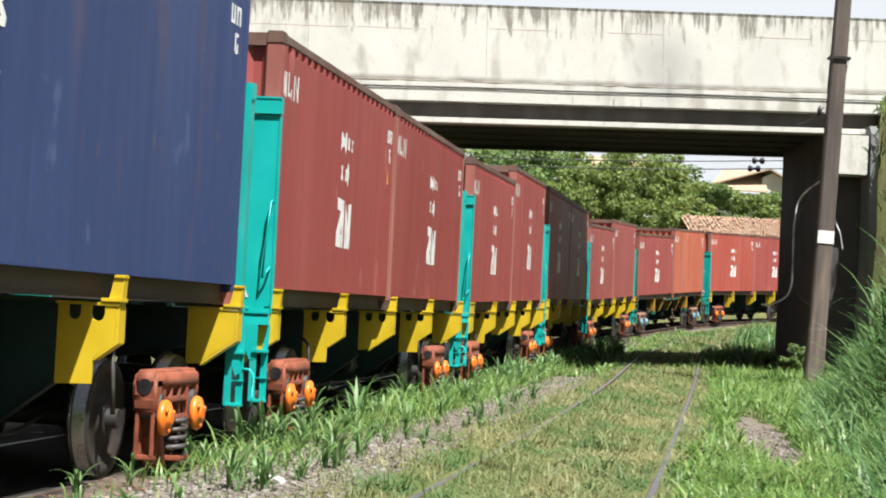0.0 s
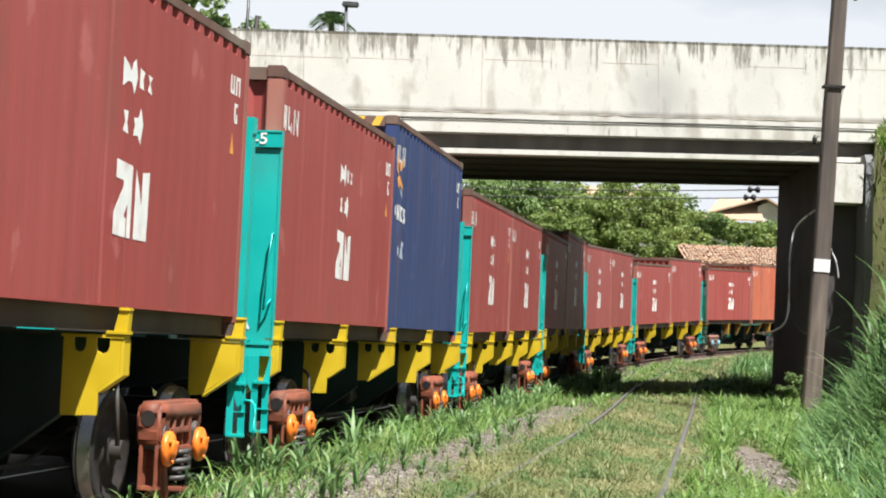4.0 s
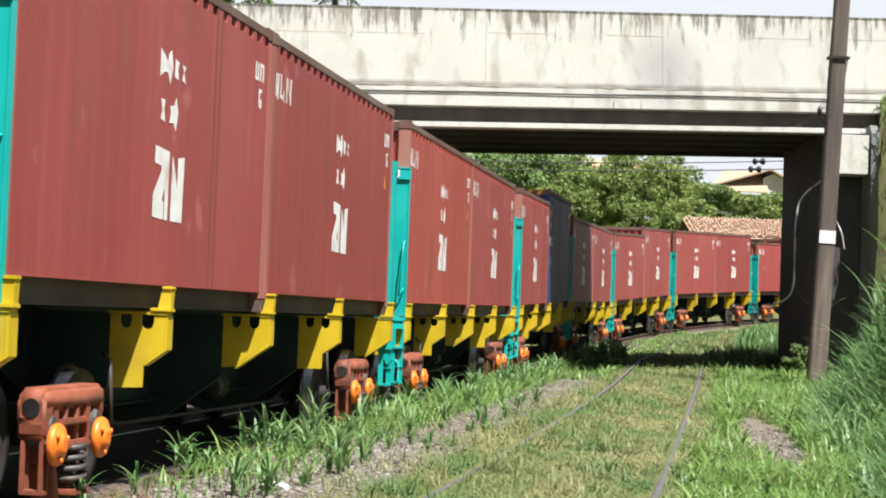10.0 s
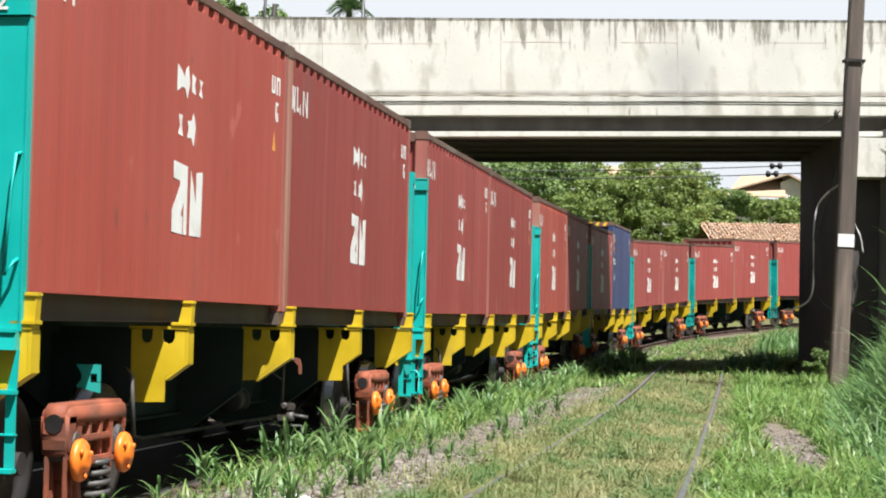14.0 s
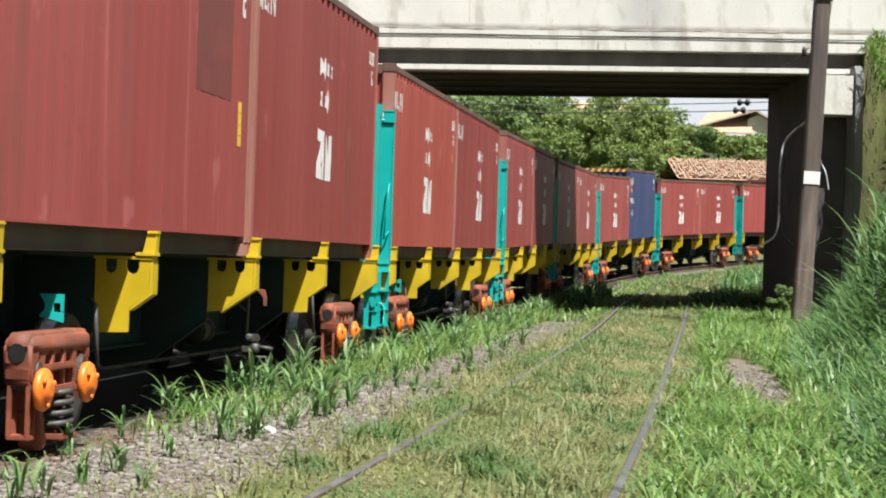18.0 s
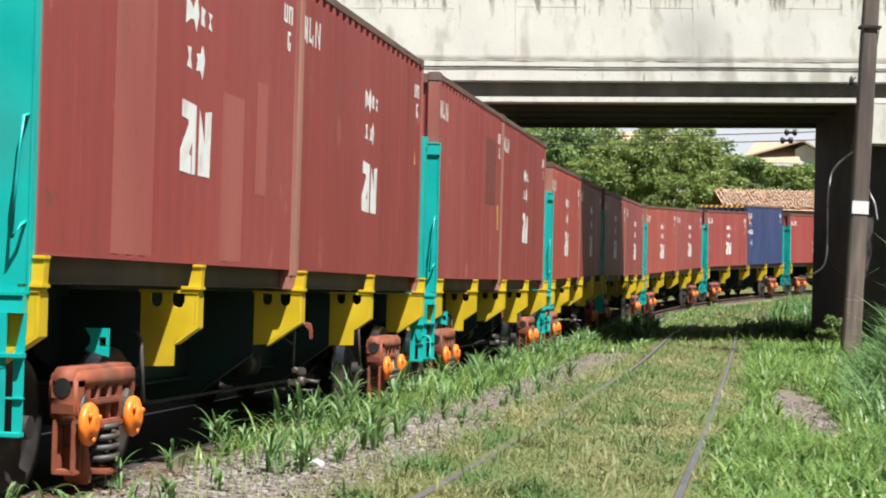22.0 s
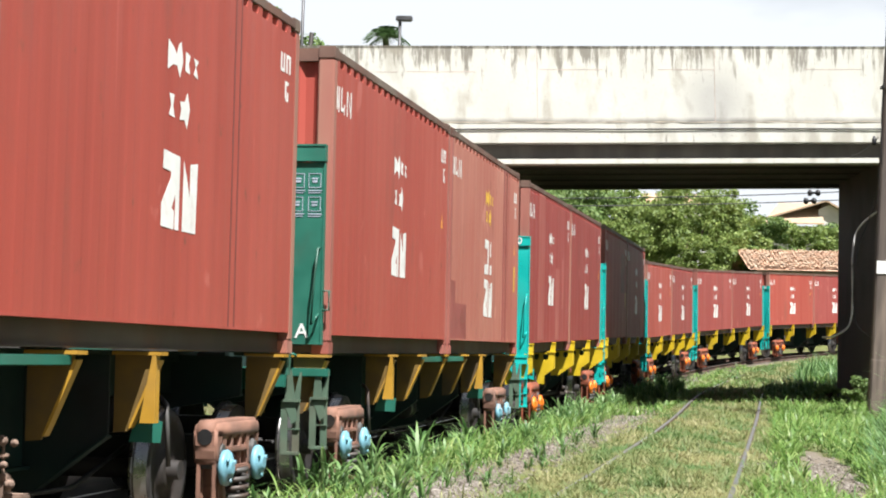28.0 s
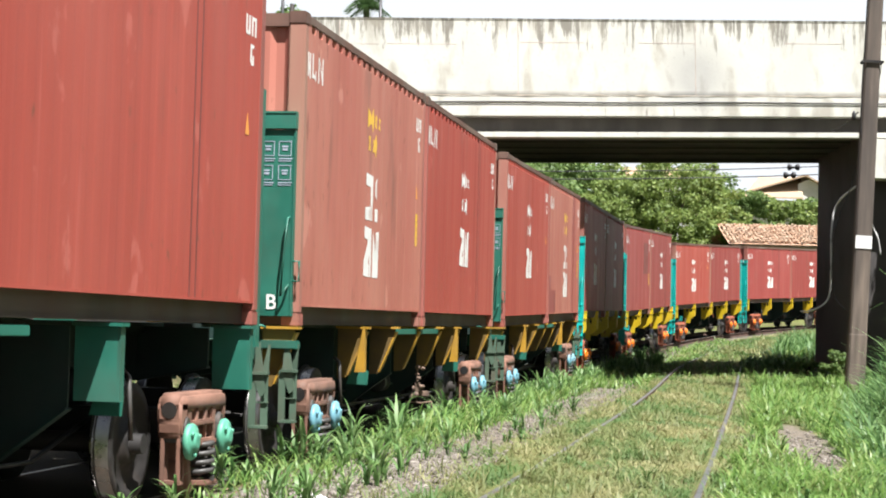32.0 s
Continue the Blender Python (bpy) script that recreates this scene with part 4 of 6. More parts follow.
def bracket_new(bm, y, sx, deep, holes):
    """An outrigger plate across the wagon, notched under its top flange."""
    pts = [(0.865, 1.29)]
    if holes:
        for c, r in ((0.985, 0.046), (1.155, 0.050)):
            pts += [(c - r, 1.29), (c - r, 1.23), (c - 0.7 * r, 1.23 - 0.7 * r), (c, 1.23 - r), (c + 0.7 * r, 1.23 - 0.7 * r), (c + r, 1.23), (c + r, 1.29)]
    pts += [(1.285, 1.29), (1.285, 1.05)]
    pts += [(1.135, 0.93), (1.13, 0.75), (0.865, 0.74)] if deep else [(0.98, 0.83), (0.865, 0.82)]
    prism(bm, [(sx * a, b) for a, b in pts], "y", y - 0.012, y + 0.012)


def rig_flange(bm, y, sx, low, old):
    """The folded rim of an outrigger: along its top, or down its outer edge and slanting side."""
    if not low:
        box(bm, *sorted((sx * (0.89 if old else 0.85), sx * (1.24 if old else 1.31))), y - (0.05 if old else 0.02), y + 0.10, 1.302 if old else 1.292, 1.326 if old else 1.314)
        return
    ends = {"deep": ((1.287, 1.29), (1.287, 1.052), (1.138, 0.930), (1.138, 0.908), (1.311, 1.035), (1.311, 1.29)), "short": ((1.287, 1.29), (1.287, 1.052), (0.99, 0.832), (0.99, 0.810), (1.311, 1.035), (1.311, 1.29)),
            "old": ((1.20, 1.27), (1.03, 0.86), (1.0, 0.80), (1.02, 0.80), (1.05, 0.86), (1.225, 1.27)), "square": ((1.20, 1.30), (1.20, 0.80), (1.222, 0.80), (1.222, 1.30))}[low]
    prism(bm, [(sx * a, b) for a, b in ends], "y", y - 0.012, y + (0.07 if old else 0.115))


def bracket_hook(bm, y, sx):
    """A tapered pocket for the container's foot, with a lipped top and a toe plate."""
    prism(bm, [(sx * a, b) for a, b in ((1.225, 1.345), (1.322, 1.345), (1.330, 1.49), (1.322, 1.50), (1.26, 1.49), (1.25, 1.46))], "y", y + 0.0, y + 0.075)
    box(bm, *sorted((sx * 1.175, sx * 1.33)), y - 0.03, y + 0.10, 1.316, 1.345, bevel=0.006)
    box(bm, *sorted((sx * 1.255, sx * 1.336)), y - 0.012, y + 0.085, 1.482, 1.508, bevel=0.006)


def bracket_old(bm, y, sx, square=False):
    pts = [(0.90, 1.30), (1.20, 1.30), (1.20, 0.80), (0.90, 0.80)] if square else [(0.90, 1.30), (1.20, 1.30), (1.20, 1.27), (1.03, 0.86), (1.0, 0.78), (0.90, 0.77)]
    prism(bm, [(sx * a, b) for a, b in pts], "y", y - 0.012, y + 0.012)


def brace_old(bm, y, sx):
    prism(bm, [(sx * 1.18, 1.30), (sx * 1.208, 1.30), (sx * 1.21, 0.84), (sx * 1.10, 0.84)], "y", y - 0.05, y + 0.03)


def spine(bm):
    """The middle sill: a narrow box with a fish belly."""
    outline = [(-0.25, 1.24), (12.45, 1.24), (12.45, 0.98), (10.2, 0.98), (9.0, 0.52), (3.3, 0.52), (2.1, 0.98), (-0.25, 0.98)]
    for x0, x1 in ((-0.24, -0.22), (0.22, 0.24)):
        prism(bm, outline, "x", x0, x1)
    box(bm, -0.30, 0.30, -0.25, 12.45, 1.241, 1.332)
    box(bm, -0.30, 0.30, 3.3, 9.0, 0.497, 0.519)


def cross_web(bm, y, deep):
    """A full bulkhead across the wagon between its two outriggers, with a flanged lower edge."""
    low = 0.29 if deep else 0.86
    pts = [(0.86, 1.30), (0.86, 0.75 if deep else 0.98), (0.25, low), (-0.25, low), (-0.86, 0.75 if deep else 0.98), (-0.86, 1.30)]
    prism(bm, pts, "y", y - 0.012, y + 0.012)


def web_flange(bm, y, deep, k):
    low, out = (0.29, 0.75) if deep else (0.86, 0.98)
    pts = [(0.86, out), (0.25, low), (-0.25, low), (-0.86, out)]
    a, b = Vector((pts[k][0], 0, pts[k][1])), Vector((pts[k + 1][0], 0, pts[k + 1][1]))
    d = (b - a).normalized()
    n = Vector((d.z, 0, -d.x)) * -0.014
    prism(bm, [(a.x, a.z), (b.x, b.z), (b.x + n.x, b.z + n.z), (a.x + n.x, a.z + n.z)], "y", y - 0.055, y + 0.055)


def post_plate(bm, b, low=1.28, wide=0.39):
    """The tall end plate that fences the containers in: a folded channel with raised edges, open behind."""
    a = b - wide
    prism(bm, [(a - 0.007, 0.0), (a - 0.007, -0.068), (a + 0.007, -0.068), (a + 0.007, -0.06), (b - 0.007, -0.06), (b - 0.007, -0.068), (b + 0.007, -0.068), (b + 0.007, 0.0), (b - 0.01, 0.0), (b - 0.01, -0.05), (a + 0.01, -0.05), (a + 0.01, 0.0)], "z", low, 3.12)


def post_header(bm, b, wide=0.39):
    prism(bm, [(-0.085, 3.13), (0.005, 3.13), (0.005, 3.27), (0.01, 3.27), (0.01, 3.288), (-0.092, 3.288), (-0.092, 3.27), (-0.085, 3.265)], "x", b - wide - 0.01, b + 0.012)


def post_base(bm, b):
    prism(bm, [(-0.12, 1.17), (0.02, 1.17), (0.02, 1.292), (-0.125, 1.292), (-0.125, 1.272), (-0.11, 1.268)], "x", b - 0.40, b - 0.005)


def ladder_strip(bm, y, k):
    """One of the two folded strips of a hanging ladder."""
    a, b, y = (1.085, 1.147, y) if k == 0 else (1.183, 1.245, y + 0.03)
    prism(bm, [(a, y), (b, y), (b, y + 0.012), (a + 0.008, y + 0.012), (a + 0.008, y + 0.07), (a, y + 0.07)], "z", 0.46, 0.93)


def leg_web(bm, y, kind, k):
    """The plates that carry a ladder, drawn in from the beam to the strips."""
    if k:
        prism(bm, [(1.183, 0.92), (1.245, 0.92), (1.257, 1.17), (1.24, 1.17)], "y", y + 0.03, y + 0.042)
    elif kind == "funnel":
        prism(bm, [(0.925, 1.17), (1.147, 1.17), (1.147, 0.86), (1.085, 0.84), (0.955, 1.08)], "y", y - 0.004, y + 0.008)
    else:
        prism(bm, [(1.135, 1.19), (1.175, 1.19), (1.235, 0.76), (1.185, 0.72), (1.115, 0.90)], "y", y - 0.004, y + 0.008)


def front_post(bm):
    prism(bm, [(1.145, 1.15), (1.245, 1.15), (1.245, 3.13), (1.255, 3.135), (1.255, 3.28), (1.135, 3.28), (1.135, 3.135), (1.145, 3.13)], "y", 12.25, 12.37)


def front_post_old(bm):
    prism(bm, [(1.16, 12.25), (1.18, 12.25), (1.18, 12.36), (1.08, 12.36), (1.08, 12.34), (1.16, 12.34)], "z", 1.15, 3.34)


def end_beam(bm, y0, y1):
    box(bm, -0.88, 0.88, y0, y1, 1.02, 1.20, bevel=0.008)


def grab(bm, pts, r=0.012):
    tube(bm, pts, r, 6)


def soft_prism(bm, pts, axis, a, b, r, seg=2):
    """A drawn-out outline with all its edges rounded and smooth."""
    t = bmesh.new()
    prism(t, pts, axis, a, b)
    bmesh.ops.bevel(t, geom=t.edges[:], offset=r, segments=seg, affect="EDGES", clamp_overlap=True)
    for f in t.faces:
        f.smooth = f.calc_area() < 0.004
    me = bpy.data.meshes.new("tmp")
    t.to_mesh(me)
    t.free()
    bm.from_mesh(me)
    bpy.data.meshes.remove(me)


def rounded_bar(bm, x0, x1, y0, y1, z0, z1, r, low, edge):
    """A cast bar with round ends in side view and softly rolled rims."""
    t = bmesh.new()
    pts = []
    for cy, cz, q, rr in ((y1 - r, z1 - r, 0, r), (y0 + r, z1 - r, 1, r), (y0 + low, z0 + low, 2, low), (y1 - low, z0 + low, 3, low)):
        for k in range(6):
            an = (q + k / 5) * math.pi / 2
            pts.append((cy + rr * math.cos(an), cz + rr * math.sin(an)))
    prism(t, pts, "x", x0, x1)
    rim = [e for e in t.edges if abs(e.verts[0].co.x - e.verts[1].co.x) < 1e-5]
    bmesh.ops.bevel(t, geom=rim, offset=edge, segments=3, affect="EDGES", clamp_overlap=True)
    for f in t.faces:
        f.smooth = True
    me = bpy.data.meshes.new("tmp")
    t.to_mesh(me)
    t.free()
    bm.from_mesh(me)
    bpy.data.meshes.remove(me)


def side_frame(bm, sx):
    """A cast bogie side frame: a rounded top chord, legs with windows between, and the spring seat."""
    x0, x1 = sorted((sx * 0.98, sx * 1.17))
    rounded_bar(bm, x0, x1, -0.53, 0.58, 0.66, 0.812, 0.085, 0.03, 0.028)
    soft_prism(bm, [(-0.515, 0.50), (-0.53, 0.60), (-0.53, 0.75), (-0.36, 0.75), (-0.38, 0.62), (-0.41, 0.48), (-0.48, 0.46)], "x", x0, x1, 0.02, 3)
    soft_prism(bm, [(0.58, 0.74), (0.58, 0.60), (0.53, 0.60), (0.49, 0.67), (0.47, 0.74)], "x", x0 + 0.004, x1 - 0.004, 0.016)
    for pts in ([(-0.36, 0.70), (-0.24, 0.70), (-0.27, 0.46), (-0.25, 0.28), (-0.19, 0.10), (-0.23, 0.04), (-0.29, 0.06), (-0.35, 0.30)],
                [(-0.14, 0.70), (-0.07, 0.70), (-0.10, 0.44), (-0.15, 0.44)], [(0.06, 0.70), (0.14, 0.70), (0.12, 0.44), (0.07, 0.44)],
                [(0.23, 0.70), (0.34, 0.70), (0.32, 0.30), (0.25, 0.30)], [(0.49, 0.70), (0.578, 0.70), (0.565, 0.38), (0.51, 0.38)]):
        soft_prism(bm, pts, "x", x0 + 0.02, x1 - 0.008, 0.014)
    # the guard frame at the near end is open between its two bars
    for p, q in ((x0 + 0.02, x0 + 0.05), (x1 - 0.045, x1 - 0.015)):
        for c, d in ((-0.50, -0.467), (-0.413, -0.38)):
            box(bm, p, q, c, d, 0.14, 0.50, bevel=0.006)
    box(bm, x0 + 0.02, x1 - 0.012, -0.50, -0.38, 0.125, 0.16, bevel=0.008)
    for z0, z1, out in ((0.40, 0.455, 0.03), (0.555, 0.60, 0.015)):
        box(bm, x0 + 0.02, x1 + out, -0.27, 0.26, z0, z1, bevel=0.012)
    box(bm, x0 + 0.005, x1 + 0.08, -0.15, 0.15, 0.10, 0.14, bevel=0.01)


def coil(bm, x, y, z0, z1, r, wire, turns):
    n = int(turns * 10)
    tube(bm, [(x + r * math.cos(i * math.tau / 10), y + r * math.sin(i * math.tau / 10), z0 + (z1 - z0) * i / n) for i in range(n + 1)], wire, 5)


def bearing_adapter(bm, sx):
    soft_prism(bm, [(-0.09, 0.44), (0.09, 0.44), (0.075, 0.58), (0.03, 0.64), (-0.03, 0.64), (-0.075, 0.58)], "x", *sorted((sx * 1.01, sx * 1.185)), 0.015)


def bearing_cap(bm, sx):
    lathe(bm, [(0.0, 0.10), (0.012, 0.135), (0.04, 0.140), (0.058, 0.128), (0.064, 0.075), (0.085, 0.068), (0.092, 0.04)], (sx * 1.175, 0, 0.45), (sx, 0, 0), 24)
    for k in range(3):
        a = k * math.tau / 3 + 0.4
        lathe(bm, [(0.0, 0.02), (0.014, 0.02), (0.018, 0.012)], (sx * 1.24, 0.098 * math.cos(a), 0.45 + 0.098 * math.sin(a)), (sx, 0, 0), 6)


def wheel(bm, sx):
    lathe(bm, [(-0.07, 0.20), (-0.065, 0.47), (-0.035, 0.48), (-0.03, 0.452), (0.065, 0.444), (0.07, 0.36), (0.03, 0.33), (0.03, 0.16), (0.08, 0.14), (0.08, 0.09)], (sx * 0.83, 0, 0), (sx, 0, 0), 32)


WHEELSETS = []


def make_bogie(wagon, y, style):
    frame_mat, cap_mat = {"new": (OXIDE, CAP_ORANGE), "mixed": (OXIDE, CAP_BLUE), "old": (OLD_OXIDE, CAP_BLUE), "green": (OLD_OXIDE, CAP_GREEN)}[style]
    b = put("bogie", "bogie_bolster", lambda bm: (box(bm, -1.05, 1.05, -0.20, 0.20, 0.42, 0.68, bevel=0.02), lathe(bm, [(0, 0.2), (0.28, 0.2)], (0, 0, 0.68), (0, 0, 1), 16)), STEEL_DARK, wagon, m=pose(0, y, 0))
    for sx in (1, -1):
        put("side_frame", ("side_frame", sx), lambda bm: side_frame(bm, sx), frame_mat, b)
        for dy in (-0.40, 0.42):
            put("bearing_adapter", ("bearing_adapter", sx), lambda bm: bearing_adapter(bm, sx), SPRING, b, m=pose(0, dy, 0))
            put("bearing_cap", ("bearing_cap", sx), lambda bm: bearing_cap(bm, sx), cap_mat, b, m=pose(0, dy, 0))
        # a dark disc stands for the shade inside the frame's end opening
        put("end_pocket", ("end_pocket", sx), lambda bm: prism(bm, [(sx * (1.075 + 0.06 * math.cos(k * math.tau / 16)), 0.685 + 0.062 * math.sin(k * math.tau / 16)) for k in range(16)], "y", -0.535, -0.48), STEEL_DARK, b)
        put("coil_spring", ("coil_spring", sx), lambda bm: coil(bm, sx * 1.15, 0.0, 0.15, 0.42, 0.10, 0.024, 4), SPRING, b)
    for dy in (-0.85, 0.85):
        w = put("wheelset", "wheelset", lambda bm: (wheel(bm, 1), wheel(bm, -1), tube(bm, [(-1.0, 0, 0), (1.0, 0, 0)], 0.075, 12)), WHEEL_SHADE_STEEL, b, m=pose(0, dy, 0.452))
        WHEELSETS.append((w, dy))
    return b


def rig_old(wagon, y, sx, mat, square, deep):
    # plates take the shade-darkened yellow, their flanges the bright one
    o = put("outrigger", ("outrigger_old", y, sx, square), lambda bm: bracket_old(bm, y, sx, square), OLD_YELLOW_SHADE if mat == OLD_YELLOW else mat, wagon, "outrigger plate in old yellow darkened with shade" if mat == OLD_YELLOW else "")
    for low in ("", "square" if square else "old"):
        put("flange", ("flange_old", y, sx, low), lambda bm: rig_flange(bm, y, sx, low, True), mat, o)
    if deep:
        put("brace", ("brace_old", y, sx), lambda bm: brace_old(bm, y, sx), mat, o)


def make_ladder(y, kind, mat, post):
    for k in range(2):
        put("ladder_strip", ("ladder_strip", y, k), lambda bm: ladder_strip(bm, y, k), mat, post)
    for z, t in ((0.455, 0.028), (0.91, 0.028), (0.67, 0.014)):
        put("tread", ("tread", y, z), lambda bm: box(bm, 1.105, 1.249, y - 0.025 if t > 0.02 else y + 0.012, y + 0.06, z, z + t, bevel=0.004), mat, post)
    for k in range(2):
        put("leg_web", ("leg_web", y, kind, k), lambda bm: leg_web(bm, y, kind, k), mat, post)


def make_wagon(style, letter, number):
    """A container flat wagon: deep spine, outriggers, end posts and two bogies. Origin: rail height at its near end."""
    w = empty("container_wagon")
    old = style in ("old", "green")
    deck = {"new": TEAL, "mixed": TEAL, "old": OLD_GREEN, "green": OLD_GREEN}[style]
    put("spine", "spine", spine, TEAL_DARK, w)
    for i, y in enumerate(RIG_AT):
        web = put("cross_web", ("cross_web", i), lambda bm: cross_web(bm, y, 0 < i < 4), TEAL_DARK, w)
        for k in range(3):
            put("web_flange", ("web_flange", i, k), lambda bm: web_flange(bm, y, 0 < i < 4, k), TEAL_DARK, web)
    for sx in (1, -1):
        for i, y in enumerate(RIG_AT):
            if style in ("new", "mixed"):
                o = put("outrigger", ("outrigger", i, sx), lambda bm: bracket_new(bm, y, sx, i in (1, 3), 0 < i < 4), YELLOW, w, "bright yellow outrigger plate" if sx > 0 else "")
                put("hook", ("hook", i, sx), lambda bm: bracket_hook(bm, y, sx), YELLOW, o)
                for low in ("", "deep" if i in (1, 3) else "short"):
                    put("flange", ("flange", i, sx, low), lambda bm: rig_flange(bm, y, sx, low, False), YELLOW, o)
            else:
                mat = OLD_GREEN if style == "green" else OLD_YELLOW
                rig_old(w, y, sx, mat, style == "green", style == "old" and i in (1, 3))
        if old:
            for y in (4.6, 7.55) if style == "old" else ():
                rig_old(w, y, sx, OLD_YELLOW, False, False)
            for y, y1 in ((4.82, 6.02), (6.30, 7.58)):
                put("joint_plate", ("joint_plate", y, sx), lambda bm: box(bm, *sorted((sx * 1.14, sx * 1.185)), y, y1, 1.235, 1.30, bevel=0.006), OLD_GREEN, w, "short green plate under the containers' joint" if sx > 0 else "")
            for y in (3.2, 9.15):
                put("gusset", ("gusset", y, sx), lambda bm: prism(bm, [(sx * 1.02, 0.93), (sx * 1.20, 0.84), (sx * 1.19, 0.70), (sx * 0.96, 0.70)], "y", y - 0.034, y - 0.018), OLD_GREEN, w)
    for y0, y1 in ((-0.28, -0.06), (12.28, 12.5)):
        put("end_beam", ("end_beam", y0), lambda bm: end_beam(bm, y0, y1), deck, w)
        for sx in (1, -1):
            if y0 < 0 or sx < 0:
                if y0 < 0 and sx > 0:
                    xb = 1.16 if old else 1.245
                    p = put("end_post", ("end_post_right", old), lambda bm: post_plate(bm, xb, 1.42 if old else 1.28, 0.34 if old else 0.39), deck, w, "tall teal end post plate" if not old else "tall dull green end post plate")
                    make_ladder(-0.12, "slant" if old else "funnel", LADDER_OLD if old else deck, p)
                    put("header", ("post_header", old), lambda bm: post_header(bm, xb, 0.34 if old else 0.39), deck, p)
                    if not old:
                        put("base_flange", "post_base", lambda bm: post_base(bm, xb), deck, p)
                    put("grab_iron", ("grab_iron_long", old), lambda bm: grab(bm, [(xb - 0.03, -0.06, 2.32), (xb - 0.03, -0.13, 2.31), (xb - 0.06, -0.14, 1.95), (xb - 0.08, -0.13, 1.60), (xb - 0.03, -0.12, 1.68), (xb - 0.03, -0.06, 1.70)]), deck, p)
                    put("grab_iron", ("grab_iron_low", old), lambda bm: grab(bm, [(xb - 0.37, -0.06, 1.31), (xb - 0.37, -0.14, 1.33), (xb - 0.24, -0.14, 1.33), (xb - 0.22, -0.06, 1.31)]), deck, p)
                    if old:
                        put("grab_iron", "grab_iron_side", lambda bm: grab(bm, [(xb, -0.05, 1.92), (xb + 0.07, -0.06, 1.92), (xb + 0.07, -0.06, 1.74), (xb, -0.05, 1.74)]), deck, p)
                        put("beam_cover", "beam_cover_old", lambda bm: box(bm, 0.90, 1.25, -0.14, -0.02, 1.12, 1.20, bevel=0.01), deck, p)
                    if letter:
                        words("letter", letter, 0.19, WHITE_MARK, pose(xb - 0.285 + (0.1 if old else 0), -0.064, 1.54 if old else 1.475, 90, 0, 0), p)
                    if number:
                        words("number", number, 0.15, WHITE_MARK, pose(xb - 0.235, -0.091, 3.205, 90, 0, 0), p, 1.15)
                    if old:
                        # two rows of stencilled data boxes, too small to read
                        for k, (x, z) in enumerate(((0.85, 2.88), (1.01, 2.88), (0.84, 2.66), (1.01, 2.66))):
                            put("data_mark", ("data_mark", k), lambda bm: [box(bm, x + a, x + b, -0.0645, -0.0605, z + c, z + d) for a, b, c, d in ((0, 0.12, 0, 0.006), (0, 0.12, 0.13, 0.136), (0, 0.006, 0, 0.13), (0.114, 0.12, 0, 0.13), (0.035, 0.085, 0.05, 0.07), (0.03, 0.09, 0.08, 0.095), (0, 0.13, -0.03, -0.02), (0, 0.12, -0.05, -0.042))], PALE_MARK, p)
                    elif number != "3-5":
                        put("data_mark", "data_mark_small", lambda bm: [box(bm, 0.87 + a, 0.87 + b, -0.0645, -0.0605, 2.36 + c, 2.36 + d) for a, b, c, d in ((0.02, 0.10, 0.09, 0.098), (0.092, 0.10, 0.0, 0.09), (0, 0.10, -0.012, 0.0), (0, 0.10, -0.035, -0.02), (0.02, 0.028, 0, 0.09))], WHITE_MARK, p)
                else:
                    put("end_post", ("end_post", y0 < 0, sx), lambda bm: box(bm, -1.29, -0.9, *((-0.09, 0.0) if y0 < 0 else (12.3, 12.4)), 1.2, 3.2), deck, w)
            else:
                p = put("end_post", "front_post_old" if old else "front_post", front_post_old if old else front_post, deck, w)
                make_ladder(12.42, "slant", LADDER_OLD if old else deck, p)
                for z in (1.55, 2.05, 2.75) if old else ():
                    put("spacer", ("spacer", z), lambda bm: box(bm, 1.09, 1.158, 12.26, 12.30, z, z + 0.36), deck, p)
                if not old:
                    put("hand_loop", "hand_loop", lambda bm: grab(bm, [(1.24, 12.45, 0.78), (1.30, 12.45, 0.78), (1.335, 12.45, 0.74), (1.34, 12.45, 0.55), (1.325, 12.45, 0.46)], 0.014), deck, p)
    for y0, y1 in ((-0.60, -0.25), (12.45, 12.81)):
        put("coupler", ("coupler", y0), lambda bm: box(bm, -0.12, 0.12, y0, y1, 0.84, 1.0, bevel=0.02), STEEL_DARK, w)
    put("brake_pipe", "brake_pipe", lambda bm: tube(bm, [(0.6, 2.6, 0.62), (0.60, 4.0, 0.40), (0.60, 9.0, 0.38), (0.6, 10.0, 0.62)], 0.018, 6), STEEL_DARK, w)

    put("brake_cylinder", "brake_cylinder", lambda bm: lathe(bm, [(0, 0.03), (0.01, 0.10), (0.02, 0.125), (0.05, 0.125), (0.055, 0.105), (0.30, 0.105), (0.33, 0.125), (0.36, 0.125), (0.37, 0.03)], (0.52, 6.75, 0.60), (0, 1, 0), 20), STEEL_DARK, w)

    def valve_body(bm):
        tube(bm, [(0.96, 7.38, 0.42), (0.97, 7.38, 0.96), (0.99, 7.38, 1.0), (1.10, 7.38, 1.0)], 0.016, 6)
        tube(bm, [(0.80, 7.38, 0.92), (0.90, 7.36, 0.84), (0.96, 7.38, 0.80)], 0.012, 6)
        lathe(bm, [(0, 0.02), (0.01, 0.03), (0.03, 0.035), (0.05, 0.02)], (0.96, 7.38, 1.0), (0, 0, 1), 10)
        box(bm, 0.93, 1.02, 7.32, 7.44, 0.40, 0.47, bevel=0.01)
        box(bm, 0.99, 1.09, 7.34, 7.42, 0.50, 0.58, bevel=0.015)
        lathe(bm, [(0, 0.02), (0.01, 0.035), (0.06, 0.035), (0.08, 0.02)], (1.0, 7.30, 0.55), (0, 1, 0), 10)
